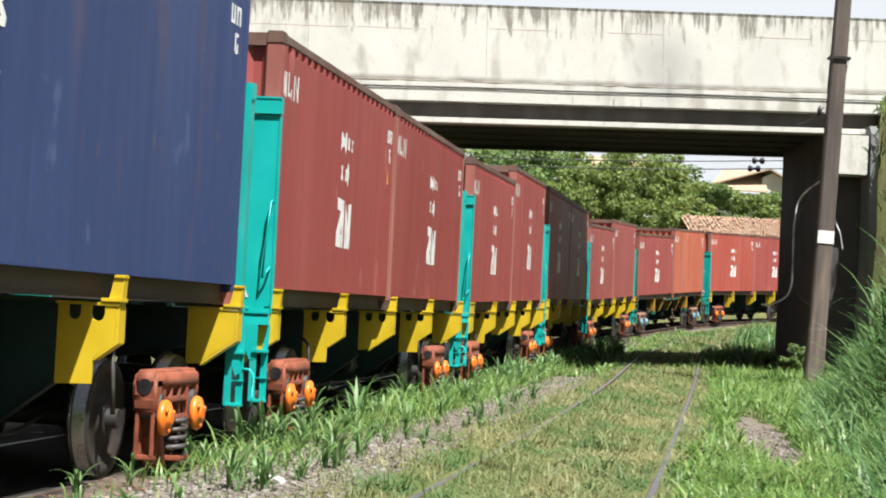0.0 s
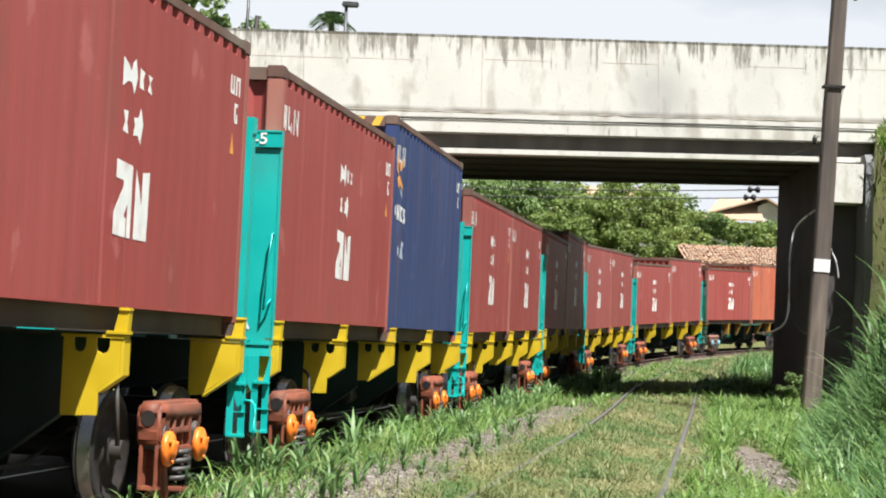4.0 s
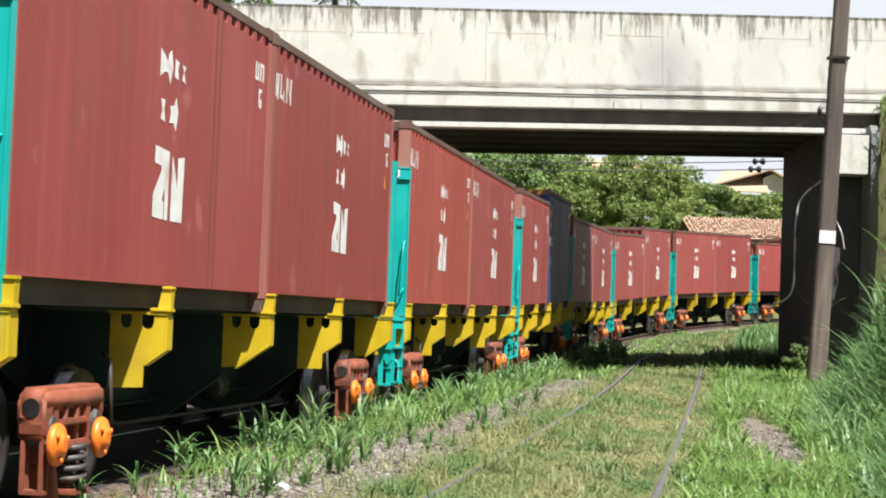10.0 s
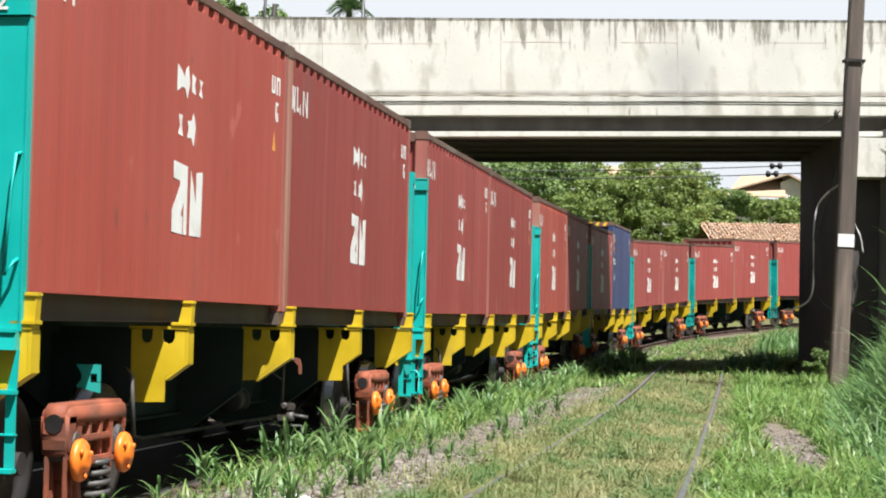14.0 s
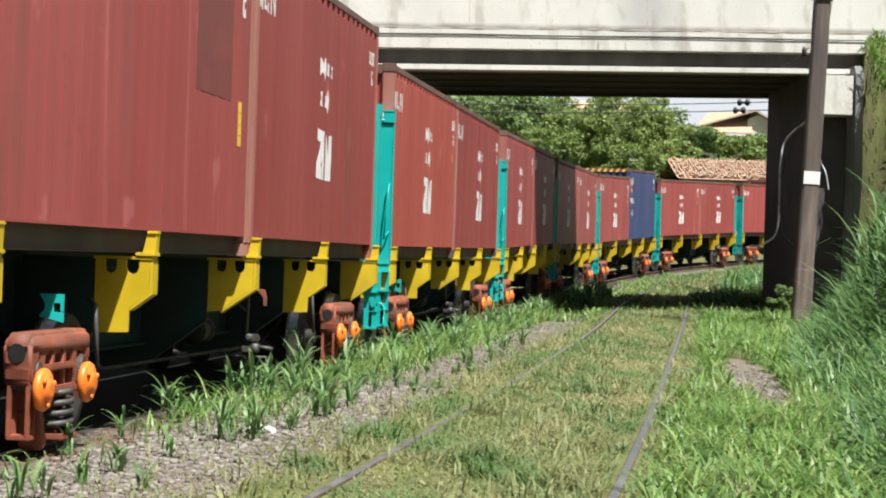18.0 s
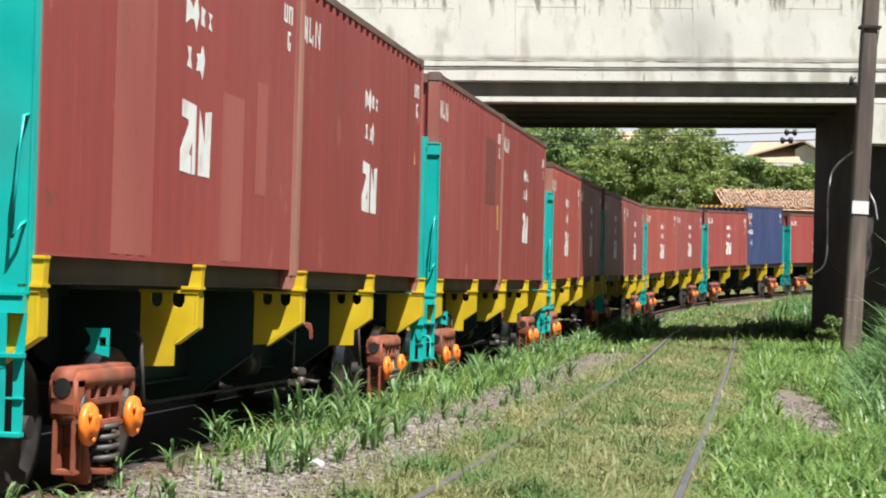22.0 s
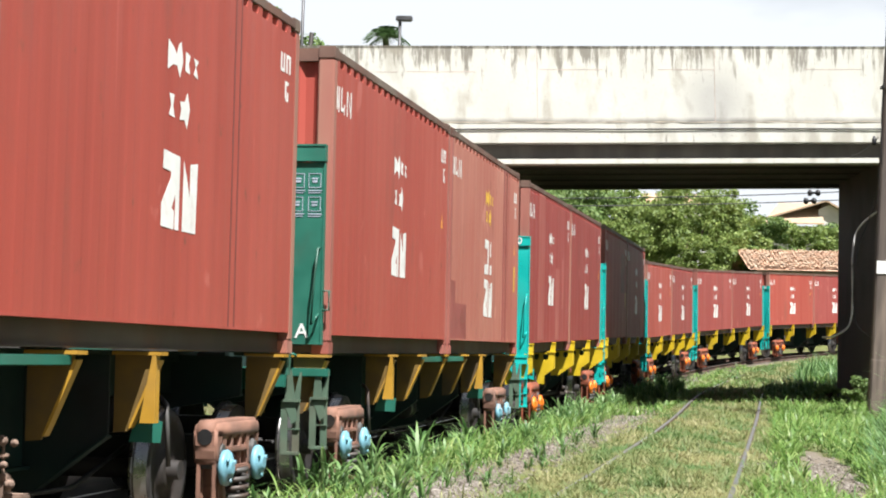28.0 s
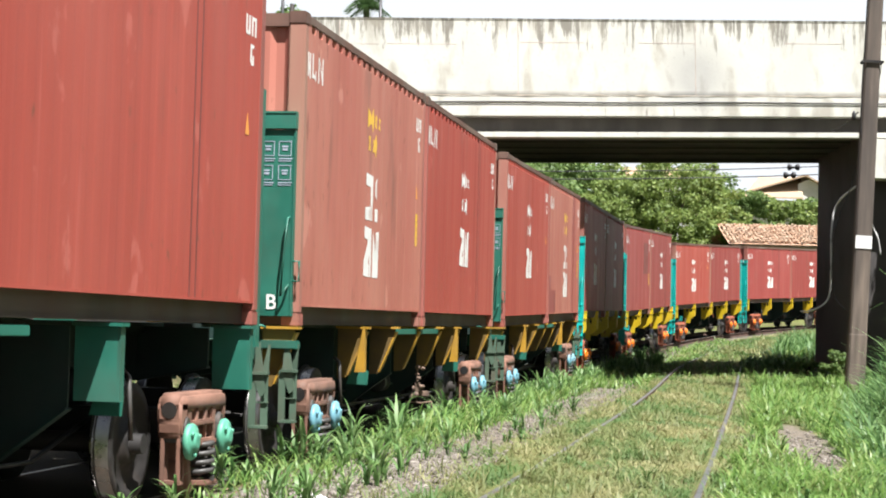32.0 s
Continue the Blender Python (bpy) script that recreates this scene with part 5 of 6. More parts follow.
        lathe(bm, [(0, 0.03), (0.01, 0.045), (0.09, 0.04)], (1.05, 7.38, 0.40), (0, 0, 1), 10)
        tube(bm, [(0.80, 7.38, 0.36), (1.16, 7.38, 0.36), (1.18, 7.38, 0.20)], 0.012, 6)
        tube(bm, [(1.08, 7.38, 0.46), (1.22, 7.40, 0.44)], 0.02, 6)

    def valve_beige(bm):
        for dx, dy, z, r, ln in ((-0.01, 0, 0.80, 0.032, 0.05), (0.05, 0.03, 0.785, 0.022, 0.07), (0, 0, 0.66, 0.022, 0.08), (-0.05, 0.04, 0.53, 0.035, 0.04), (0.04, 0.0, 0.55, 0.028, 0.09), (-0.02, -0.03, 0.45, 0.035, 0.06)):
            lathe(bm, [(0, 0.5 * r), (0.005, r), (0.6 * ln, r), (0.62 * ln, 0.7 * r), (ln, 0.65 * r), (ln + 0.004, 0.3 * r)], (1.03 + dx, 6.95 + dy, z), (0.6, -0.8, 0.1), 8)
        for x0, x1, z0, z1 in ((1.05, 1.18, 0.43, 0.50), (1.0, 1.06, 0.47, 0.61), (0.95, 1.02, 0.40, 0.46), (1.0, 1.08, 0.55, 0.58), (0.99, 1.05, 0.70, 0.725)):
            box(bm, x0, x1, 6.93, 7.02, z0, z1, bevel=0.01)
        tube(bm, [(1.02, 6.98, 0.34), (1.02, 6.98, 0.82)], 0.011, 6)
        tube(bm, [(0.88, 6.96, 0.36), (1.10, 6.95, 0.345), (1.22, 6.95, 0.37), (1.23, 6.95, 0.28)], 0.012, 6)
    if old and letter == "B":
        put("valve", "valve_beige", valve_beige, VALVE_BEIGE, w, "beige brake valve")
    elif letter == "B":
        v = put("valve", "valve", valve_body, SPRING, w, m=pose(0, -0.28, 0))
        put("handle", "valve_handle", lambda bm: prism(bm, [(1.08, 1.02), (1.13, 1.01), (1.15, 0.94), (1.15, 0.86), (1.125, 0.86), (1.12, 0.94), (1.08, 0.98)], "y", 7.365, 7.395), OXIDE, v)
    for y in (2.6, 9.75):
        put("wheel_guard_bar", ("wheel_guard_bar", y), lambda bm: tube(bm, [(0.95, y, 1.0), (1.02, y - 0.05, 0.95), (1.05, y - 0.06, 0.5)], 0.018, 6), SPRING, w)
    if style == "new" and letter == "B":
        put("number_tab", "number_tab", lambda bm: prism(bm, [(0.95, 0.90), (1.12, 0.86), (1.12, 0.93), (1.05, 0.93), (1.05, 0.99), (1.10, 0.99), (1.10, 0.935), (1.12, 0.935), (1.12, 1.05), (0.95, 1.05), (0.99, 0.99), (0.99, 0.95)], "y", 1.62, 1.64), TEAL, w, "small teal tag plate")
    for y in (1.20, 10.95) if old else (1.47, 10.83):
        make_bogie(w, y, style)
    tagged(w, {"new": "teal container flat wagon with yellow outriggers and orange bearing caps",
               "old": "dull green container wagon with faded yellow outriggers, blue bearing caps",
               "green": "dull green container flat wagon with green outriggers and bearing caps"}[style], "freight wagon", "wagons of the train")
    return w


# wagon number along the train: style, post letter, post number, containers (paint, tall, mark, extras) near and far
RED_L, DEEP_L = "weathered red-brown corrugated container with white block marks", "dark red corrugated container with white block marks"
PALE_L = "sun-bleached pinkish red container with white and yellow marks"
TRAIN = {
    9: ("new", "A", "", ("red", True, "mark", ()), ("red", True, "mark", ())),
    8: ("new", "A", "", ("warm", True, "mark", ("ribs",)), ("red", True, "mark", ())),
    7: ("old", "B", "", ("red", False, "mark", ()), ("orange", True, "", ())),
    6: ("new", "A", "", ("red", False, "mark", ()), ("red", True, "", ())),
    5: ("new", "A", "", ("red", True, "mark", ()), ("deep", True, "mark", ())),
    4: ("new", "A", "", ("red", False, "mark", ()), ("red", True, "mark", ("ribs",))),
    3: ("new", "A", "", ("red", False, "mark", ("triangle",)), ("deep", False, "mark", ())),
    2: ("new", "A", "3-5", ("red", False, "mark", ("triangle",)), ("blue", True, "blue", ())),
    1: ("new", "A", "2-8", ("warm", False, "mark", ("triangle",)), ("red", False, "mark", ("triangle",))),
    0: ("new", "A", "4-1", ("red", False, "mark", ("ribs",)), ("deep", False, "mark", ("triangle",))),
    -1: ("new", "B", "1-2", ("warm", False, "mark", ("triangle",)), ("deep", False, "mark", ())),
    -2: ("new", "B", "", ("red", True, "", ("hatch", "label")), ("deep", True, "mark", ("ribs",))),
    -3: ("new", "B", "1-0", ("red", True, "mark", ("panels",)), ("deep", True, "mark", ("triangle",))),
    -4: ("old", "A", "", ("warm", True, "mark", ("triangle",)), ("pale", True, "yellowtall", ("label", "stain", "step", "triangle"))),
    -5: ("old", "B", "", ("pale", True, "yellowtall", ("label", "triangle")), ("warm", True, "mark", ("ribs",))),
    -6: ("green", "A", "", ("warm", True, "mark", ()), ("warm", True, "", ("ribs", "triangle"))),
    -7: ("green", "B", "", ("red", True, "mark", ()), ("red", True, "mark", ())),
}
# the last wagons are a little longer
EASE = {-3: 0.02, -4: -0.03, -5: -0.17, -6: -0.30, -7: -0.45}
MOVING = []


def build_train():
    for k, (style, letter, number, near, far) in TRAIN.items():
        MOVING.append((make_wagon(style, letter, number), k, 0.0, 1.47, 10.83, 0.0))
        for i, (paint, tall, mark, extras) in enumerate((near, far)):
            lab = {"red": RED_L, "warm": RED_L, "deep": DEEP_L, "pale": PALE_L, "orange": "orange-red corrugated container without marks", "blue": "dark blue corrugated container with white and orange marks"}[paint]
            if "hatch" in extras:
                lab = "red-brown corrugated container with a square repair patch"
            c = make_container(paint, tall, mark, extras, lab)
            MOVING.append((c, k, 0.0 if i == 0 else LEN + (0.15 if style == "old" and k < 0 else 0.05), 1.47, 10.83, 1.33))


build_train()


def polish_treads():
    """The wheels' running faces are worn bright."""
    me = MESHES[("wheelset", WHEEL_SHADE_STEEL.name)]
    me.materials.append(TREAD)
    for f in me.polygons:
        if abs(f.normal.x) < 0.5 and math.hypot(f.center.y, f.center.z) > 0.435:
            f.material_index = 1


polish_treads()


def train_pose(s, y, ya, yb, lift):
    """The pose of a thing that rides on the wagon whose near end is at s: its origin y metres on."""
    ax, ay, az, _ = line(s + ya)
    bx, by, bz, _ = line(s + yb)
    a, b = Vector((ax, ay, az)), Vector((bx, by, bz))
    d = (b - a).normalized()
    head = math.atan2(-d.x, d.y)
    m = Matrix.Translation(a) @ Matrix.Rotation(head, 4, "Z") @ Matrix.Rotation(math.asin(d.z), 4, "X")
    return m @ Matrix.Translation((0, y - ya, lift))

# ------------------------------------------------------------------ growth


def raw_mesh(name, verts, polys, mat):
    """A mesh from arrays: verts (n, 3); polys: a list of index arrays, each (m, 3) or (m, 4)."""
    me = bpy.data.meshes.new(name)
    me.vertices.add(len(verts))
    me.vertices.foreach_set("co", np.asarray(verts, np.float32).ravel())
    loops = np.concatenate([p.ravel() for p in polys]).astype(np.int32)
    sizes = np.concatenate([np.full(len(p), p.shape[1], np.int32) for p in polys])
    me.loops.add(len(loops))
    me.loops.foreach_set("vertex_index", loops)
    me.polygons.add(len(sizes))
    me.polygons.foreach_set("loop_start", np.concatenate([[0], np.cumsum(sizes)[:-1]]).astype(np.int32))
    me.update(calc_edges=True)
    me.materials.append(mat)
    return me


def blades(base, height, width, lean, rng, droop=0.25, az=None, joints=2):
    """Leaves that arch over from the given feet and run out to a tip, each an island of its own."""
    n = len(base)
    az = rng.uniform(0, math.tau, n) if az is None else az
    d = np.stack([np.cos(az), np.sin(az), np.zeros(n)], 1)
    w = np.stack([-np.sin(az), np.cos(az), np.zeros(n)], 1) * (width / 2)[:, None]
    up = np.array([0, 0, 1.0])
    droop = np.broadcast_to(droop, (n,))
    a = 1.3 + 0.9 * droop
    rows = []
    for t in np.linspace(0, 1, joints + 2):
        p = base + up * (height * (a * t - (a - 1 + droop) * t * t))[:, None] + d * (lean * t ** 1.5)[:, None]
        wide = 0.7 + 0.6 * t if t < 0.5 else 2.0 * (1 - t) ** 0.85 * 0.9
        rows += [p] if t == 1 else [p - w * wide, p + w * wide]
    k = len(rows)
    verts = np.stack(rows, 1).reshape(-1, 3)
    i = np.arange(n)[:, None] * k
    quads = np.concatenate([i + np.array([2 * j, 2 * j + 1, 2 * j + 3, 2 * j + 2]) for j in range(joints)])
    tris = i + np.array([k - 3, k - 2, k - 1])
    return verts, [quads, tris]


def sow(rng, n, s0, s1, u0, u1):
    """Feet of plants spread over a stretch of ground beside the line."""
    s = rng.uniform(s0, s1, n)
    f = rng.uniform(0, 1, n)
    a = u0(s) if callable(u0) else u0
    b = u1(s) if callable(u1) else u1
    u = a + f * (b - a)
    x, y, _, _ = line(s, u)
    return s, u, x, y


def patchy(x, y, k=0.9):
    return 0.5 + 0.5 * np.sin(x * k * 2.1 + 2 * np.sin(y * k)) * np.cos(y * k * 1.3 + 1.7 * np.sin(x * k * 0.8))


def dirt_spot(x, y):
    a = radians(8)
    dx, dy = x - 3.92, y - 21.8
    v, w = dx * math.cos(a) - dy * math.sin(a), dx * math.sin(a) + dy * math.cos(a)
    return (v / 0.45) ** 2 + (w / 4.6) ** 2 + 1.1 * np.sin(x * 5.1 + y * 1.3) * np.cos(y * 2.3 - x * 3.0)


def grow(name, label, category, mat, batches, seed):
    """One sheet of growth: batches of (count, s0, s1, u0, u1, low, high, width, lean, keep, blades a tuft)."""
    rng = np.random.default_rng(seed)
    vs, qs, ts, off = [], [], [], 0
    for n, s0, s1, u0, u1, lo, hi, wd, ln, keep, tuft in batches:
        s, u, x, y = sow(rng, max(1, n // tuft), s0, s1, u0, u1)
        size = rng.uniform(0.55, 1.35, len(x))
        if tuft > 1:
            x, y, size = np.repeat(x, tuft), np.repeat(y, tuft), np.repeat(size, tuft)
            x = x + rng.normal(0, 0.035 + hi * 0.10, len(x))
            y = y + rng.normal(0, 0.035 + hi * 0.16, len(y))
            s, u, _ = along(x, y)
        ok = keep(s, u, x, y, rng) if keep else np.ones(len(x), bool)
        s, u, x, y, size = s[ok], u[ok], x[ok], y[ok], size[ok]
        m = len(x)
        z = ground_height(x, y) - 0.01
        h = rng.uniform(lo, hi, m) * (0.65 + 0.7 * patchy(x, y)) * (size if tuft > 1 else 1)
        if hi >= 0.8:
            # leaves leave their stems at all heights
            up = np.where(rng.random(m) < 0.72, rng.random(m) * 0.85 * h, 0)
            z, h = z + up, np.where(up > 0, h * rng.uniform(0.25, 0.5, m), h)
        v, (q, t) = blades(np.stack([x, y, z], 1), h, rng.uniform(0.6, 1.3, m) * wd, h * rng.uniform(0.3, 1.2, m) * ln, rng, rng.uniform(0.0, 0.55, m), None, 2 if hi < 0.2 else 4)
        vs.append(v)
        qs.append(q + off)
        ts.append(t + off)
        off += len(v)
    me = raw_mesh(name, np.concatenate(vs), [np.concatenate(qs), np.concatenate(ts)], mat)
    return tagged(new(name, me), label, category, kind="stuff")


def near_rail(u):
    return (np.abs(u - 3.215) < 0.06) | (np.abs(u - 4.885) < 0.06)


def keep_lawn(s, u, x, y, rng):
    thin = np.where(u < 2.75, 0.12, np.where(u < 3.3, 0.55, 1.0))
    bare = dirt_spot(x, y) < 0.9 + 0.4 * rng.random(len(x))
    return (~near_rail(u)) & (rng.random(len(x)) < thin * (0.55 + 0.45 * patchy(x, y, 1.6))) & ~bare


def keep_verge(s, u, x, y, rng):
    return ~(dirt_spot(x, y) < 1.2 + 0.5 * rng.random(len(x))) & (rng.random(len(x)) < 0.45 + 0.55 * patchy(x, y, 1.3))


def keep_clumps(s, u, x, y, rng):
    return keep_lawn(s, u, x, y, rng) & (patchy(x, y, 2.3) > 0.45 + 0.3 * rng.random(len(x)))


def keep_path(s, u, x, y, rng):
    return rng.random(len(x)) < 0.7 * patchy(x, y, 1.9)


def keep_band(s, u, x, y, rng):
    """The weedy band beside the rail, thin where the train's crew walk."""
    return rng.random(len(x)) < np.interp(s, [9, 13, 15, 20], [0.03, 0.05, 0.8, 1.0]) * (0.35 + 0.65 * patchy(x, y, 1.3)) * np.interp(u, [1.0, 1.15, 1.55, 2.0], [0.0, 1, 0.85, 0.15])


grow("grass", "short trodden yellow-green grass over the disused track", "grass", GRASS, [
    (52000, 8, 17, 2.4, 6.2, 0.015, 0.07, 0.013, 1.9, keep_lawn, 1),
    (36000, 8, 17, 2.4, 6.4, 0.04, 0.19, 0.014, 1.4, keep_clumps, 14),
    (54000, 17, 30, 2.4, 6.6, 0.015, 0.08, 0.017, 1.9, keep_lawn, 1),
    (40000, 17, 31, 2.4, 6.8, 0.05, 0.19, 0.017, 1.3, keep_clumps, 14),
    (42000, 30, 62, 2.4, 8.0, 0.03, 0.14, 0.018, 1.2, keep_lawn, 1),
    (22000, 62, 105, 2.2, 9.0, 0.08, 0.26, 0.04, 0.9, None, 1),
    (9000, 9, 40, 1.6, 2.6, 0.02, 0.12, 0.010, 1.2, keep_path, 10),
    (16000, 6, 60, -8.0, -2.6, 0.1, 0.4, 0.02, 0.9, None, 1),
], 11)
grow("verge_grass", "rank green grass and weeds along the verge", "grass", WEED, [
    (30000, 8, 20, 5.15, lambda s: foot(s) + 0.6, 0.05, 0.27, 0.019, 1.2, keep_verge, 12),
    (34000, 20, 44, 5.3, lambda s: foot(s) + 0.8, 0.08, 0.34, 0.024, 1.1, keep_verge, 12),
    (12000, 50, 100, 6.0, 15.0, 0.2, 0.6, 0.04, 1.0, None, 1),
    (7000, 41, 78, 1.3, 2.9, 0.05, 0.22, 0.035, 1.1, keep_verge, 6),
    (3000, 44, 62, 2.6, 8.5, 0.08, 0.25, 0.03, 1.0, keep_verge, 1),
    (9000, 9, 30, 0.98, 2.0, 0.06, 0.26, 0.016, 1.2, keep_band, 7),
    (12000, 20, 62, 0.95, 1.9, 0.10, 0.34, 0.022, 1.2, keep_band, 7),
], 12)
grow("tall_grass", "tall arching green grass on the bank", "grass", TALL, [
    (4000, 9, 20, lambda s: foot(s) - 0.1, lambda s: foot(s) + 0.8, 0.18, 0.42, 0.022, 1.2, None, 12),
    (5000, 11, 17, lambda s: foot(s) + 1.1, lambda s: foot(s) + 2.2, 0.25, 0.55, 0.030, 0.8, None, 14),
    (9000, 16, 22, lambda s: foot(s) + 0.95, lambda s: foot(s) + 2.2, 0.40, 0.85, 0.040, 0.7, None, 22),
    (6000, 20, 36, lambda s: foot(s) - 0.2, lambda s: foot(s) + 0.9, 0.2, 0.55, 0.028, 1.2, None, 12),
    (13000, 21, 36, lambda s: foot(s) + 0.9, lambda s: foot(s) + 2.7, 0.45, 1.0, 0.050, 0.7, None, 22),
    (5000, 36, 41.5, lambda s: foot(s) + 0.9, lambda s: foot(s) + 2.8, 0.25, 0.5, 0.022, 0.6, None, 10),
    (1200, 51, 58, lambda s: 4.9 + 0 * s, lambda s: 6.6 + 0 * s, 0.15, 0.4, 0.035, 0.8, None, 14),
    (5000, 60, 74, lambda s: 5.6 + 0 * s, lambda s: 8.5 + 0 * s, 0.35, 0.78, 0.045, 0.8, None, 14),
    (4000, 58, 70, lambda s: 8.5 + 0 * s, lambda s: 12.5 + 0 * s, 0.5, 1.3, 0.04, 1.0, None, 1),
], 13)
grow("slope_grass", "bright green grass on the slope by the bridge", "grass", SLOPE, [
    (26000, 28, 47, lambda s: foot(s) + 1.55, lambda s: foot(s) + 9.0, 0.12, 0.38, 0.03, 0.9, lambda s, u, x, y, r: (x > OPEN_R + 0.9) | (y < 41), 1),
    (16000, 36, 47, 8.5, 15.0, 0.10, 0.32, 0.035, 0.9, lambda s, u, x, y, r: x > OPEN_R + 0.9, 1),
    (8000, 8, 28, lambda s: foot(s) + 2.0, lambda s: foot(s) + 8.0, 0.3, 0.7, 0.03, 0.9, None, 1),
], 14)


DRY = leaf_material("dry_leaf", (0.16, 0.080, 0.038), (0.30, 0.180, 0.095), (0.40, 0.30, 0.19), 0.8)


def build_dry_leaves():
    """Fallen leaves and stalks lying flat beside the rail."""
    rng = np.random.default_rng(77)
    s, u, x, y = sow(rng, 1500, 9, 18, 0.97, 1.45)
    keep = rng.random(len(x)) < 0.2 + 0.8 * patchy(x, y, 2.0)
    x, y = x[keep], y[keep]
    n = len(x)
    z = ground_height(x, y) + rng.uniform(0.006, 0.03, n)
    ln = rng.uniform(0.03, 0.13, n)
    v, p = blades(np.stack([x, y, z], 1), ln * rng.uniform(0.02, 0.2, n), rng.uniform(0.008, 0.024, n), ln, rng, 0.3, None, 2)
    tagged(new("dry_leaves", raw_mesh("dry_leaves", v, p, DRY)), "dry brown leaves and stalks beside the rail", "dry leaves", kind="stuff")


build_dry_leaves()


def leaf_plants(name, label, spots, seed, mat):
    """Plants like young maize: a tuft of broad leaves that arch over from one foot."""
    rng = np.random.default_rng(seed)
    vs, qs, ts, off = [], [], [], 0
    for x, y, size in spots:
        k = int(rng.integers(8, 15))
        z = float(ground_height(np.array([x]), np.array([y]))[0])
        a0 = rng.uniform(0, math.tau)
        az = a0 + np.arange(k) * 2.4 + rng.uniform(-0.4, 0.4, k)
        rise = rng.uniform(0.0, 0.35, k) * size
        base = np.stack([np.full(k, x) + rng.normal(0, 0.02, k), np.full(k, y) + rng.normal(0, 0.02, k), z + rise], 1)
        h = size * rng.uniform(0.45, 0.95, k)
        v, (q, t) = blades(base, h, rng.uniform(0.018, 0.040, k) * (0.6 + size), size * rng.uniform(0.25, 0.8, k), rng, rng.uniform(0.05, 0.55, k), az, 5)
        vs.append(v)
        qs.append(q + off)
        ts.append(t + off)
        off += len(v)
        stem, (q, t) = blades(np.array([[x, y, z - 0.02]]), np.array([size * 0.6]), np.array([0.02]), np.array([0.05]), rng, np.array([0.0]))
        vs.append(stem)
        qs.append(q + off)
        ts.append(t + off)
        off += len(stem)
    me = raw_mesh(name, np.concatenate(vs), [np.concatenate(qs), np.concatenate(ts)], mat)
    return tagged(new(name, me), label, "weeds", kind="stuff")


def weed_spots():
    rng = np.random.default_rng(5)
    out = []
    for s in np.arange(8.5, 62, 0.085):
        if rng.random() > float(np.interp(s, [8, 12.2, 14.1, 16.2], [0.03, 0.10, 0.6, 0.95])) * (0.5 + 0.5 * math.sin(s * 1.9) * math.cos(s * 0.73)):
            continue
        u = max(1.04, rng.normal(1.30, 0.18))
        x, y, _, _ = line(s + rng.uniform(-0.1, 0.1), u)
        out.append((float(x), float(y), rng.uniform(0.2, 0.62) * rng.uniform(0.7, 1.0) * float(np.interp(s, [12, 14], [0.6, 1.0]))))
    for _ in range(150):
        s, u = rng.uniform(10, 45), rng.uniform(5.4, 8.0)
        x, y, _, _ = line(s, u)
        if dirt_spot(x, y) > 2.2:
            out.append((float(x), float(y), rng.uniform(0.16, 0.34)))
    for _ in range(40):
        x, y, _, _ = line(rng.uniform(9, 30), rng.uniform(1.7, 2.6))
        out.append((float(x), float(y), rng.uniform(0.15, 0.38)))
    for _ in range(26):
        x, y, _, _ = line(rng.normal(52, 1.2), rng.normal(2.2, 0.25))
        out.append((float(x), float(y), rng.uniform(0.3, 0.8)))
    return out


leaf_plants("weeds", "broad-leaved green weeds growing beside the rail", weed_spots(), 6, MAIZE)


def build_stones():
    rng = np.random.default_rng(21)
    parts = []
    for n, s0, s1, u0, u1 in ((14000, 8, 20, 1.25, 2.75), (6500, 20, 44, 1.5, 2.7), (4500, 50, 78, 1.2, 3.0)):
        s, u, x, y = sow(rng, n, s0, s1, u0, u1)
        keep = rng.random(n) < np.where(u > 2.3, 0.45, 1.0)
        parts.append((x[keep], y[keep], 0.005 + 0.020 * rng.random(keep.sum()) ** 2.5))
    x, y = 3.92 + rng.normal(0, 0.30, 1100), 21.8 + rng.normal(0, 2.3, 1100)
    parts.append((x, y, 0.006 + 0.02 * rng.random(1100) ** 2))
    x = np.concatenate([p[0] for p in parts])
    y = np.concatenate([p[1] for p in parts])
    r = np.concatenate([p[2] for p in parts])
    n = len(x)
    z = ground_height(x, y)
    cube = np.array([[a, b, c] for c in (-1, 1) for b in (-1, 1) for a in (-1, 1)], float)
    v = cube[None] * rng.uniform(0.55, 1.1, (n, 8, 3)) * r[:, None, None] * np.array([1.1, 1.0, 0.7])
    a = rng.uniform(0, math.tau, n)
    ca, sa = np.cos(a)[:, None], np.sin(a)[:, None]
    v = np.stack([v[..., 0] * ca - v[..., 1] * sa + x[:, None], v[..., 0] * sa + v[..., 1] * ca + y[:, None], v[..., 2] + z[:, None] + 0.3 * r[:, None]], 2)
    f = np.array([[0, 2, 3, 1], [4, 5, 7, 6], [0, 1, 5, 4], [2, 6, 7, 3], [0, 4, 6, 2], [1, 3, 7, 5]])
    quads = (np.arange(n)[:, None, None] * 8 + f[None]).reshape(-1, 4)
    me = raw_mesh("ballast_stones", v.reshape(-1, 3), [quads], BALLAST)
    tagged(new("ballast_stones", me), "loose grey ballast stones beside the rail", "gravel", kind="stuff")


build_stones()


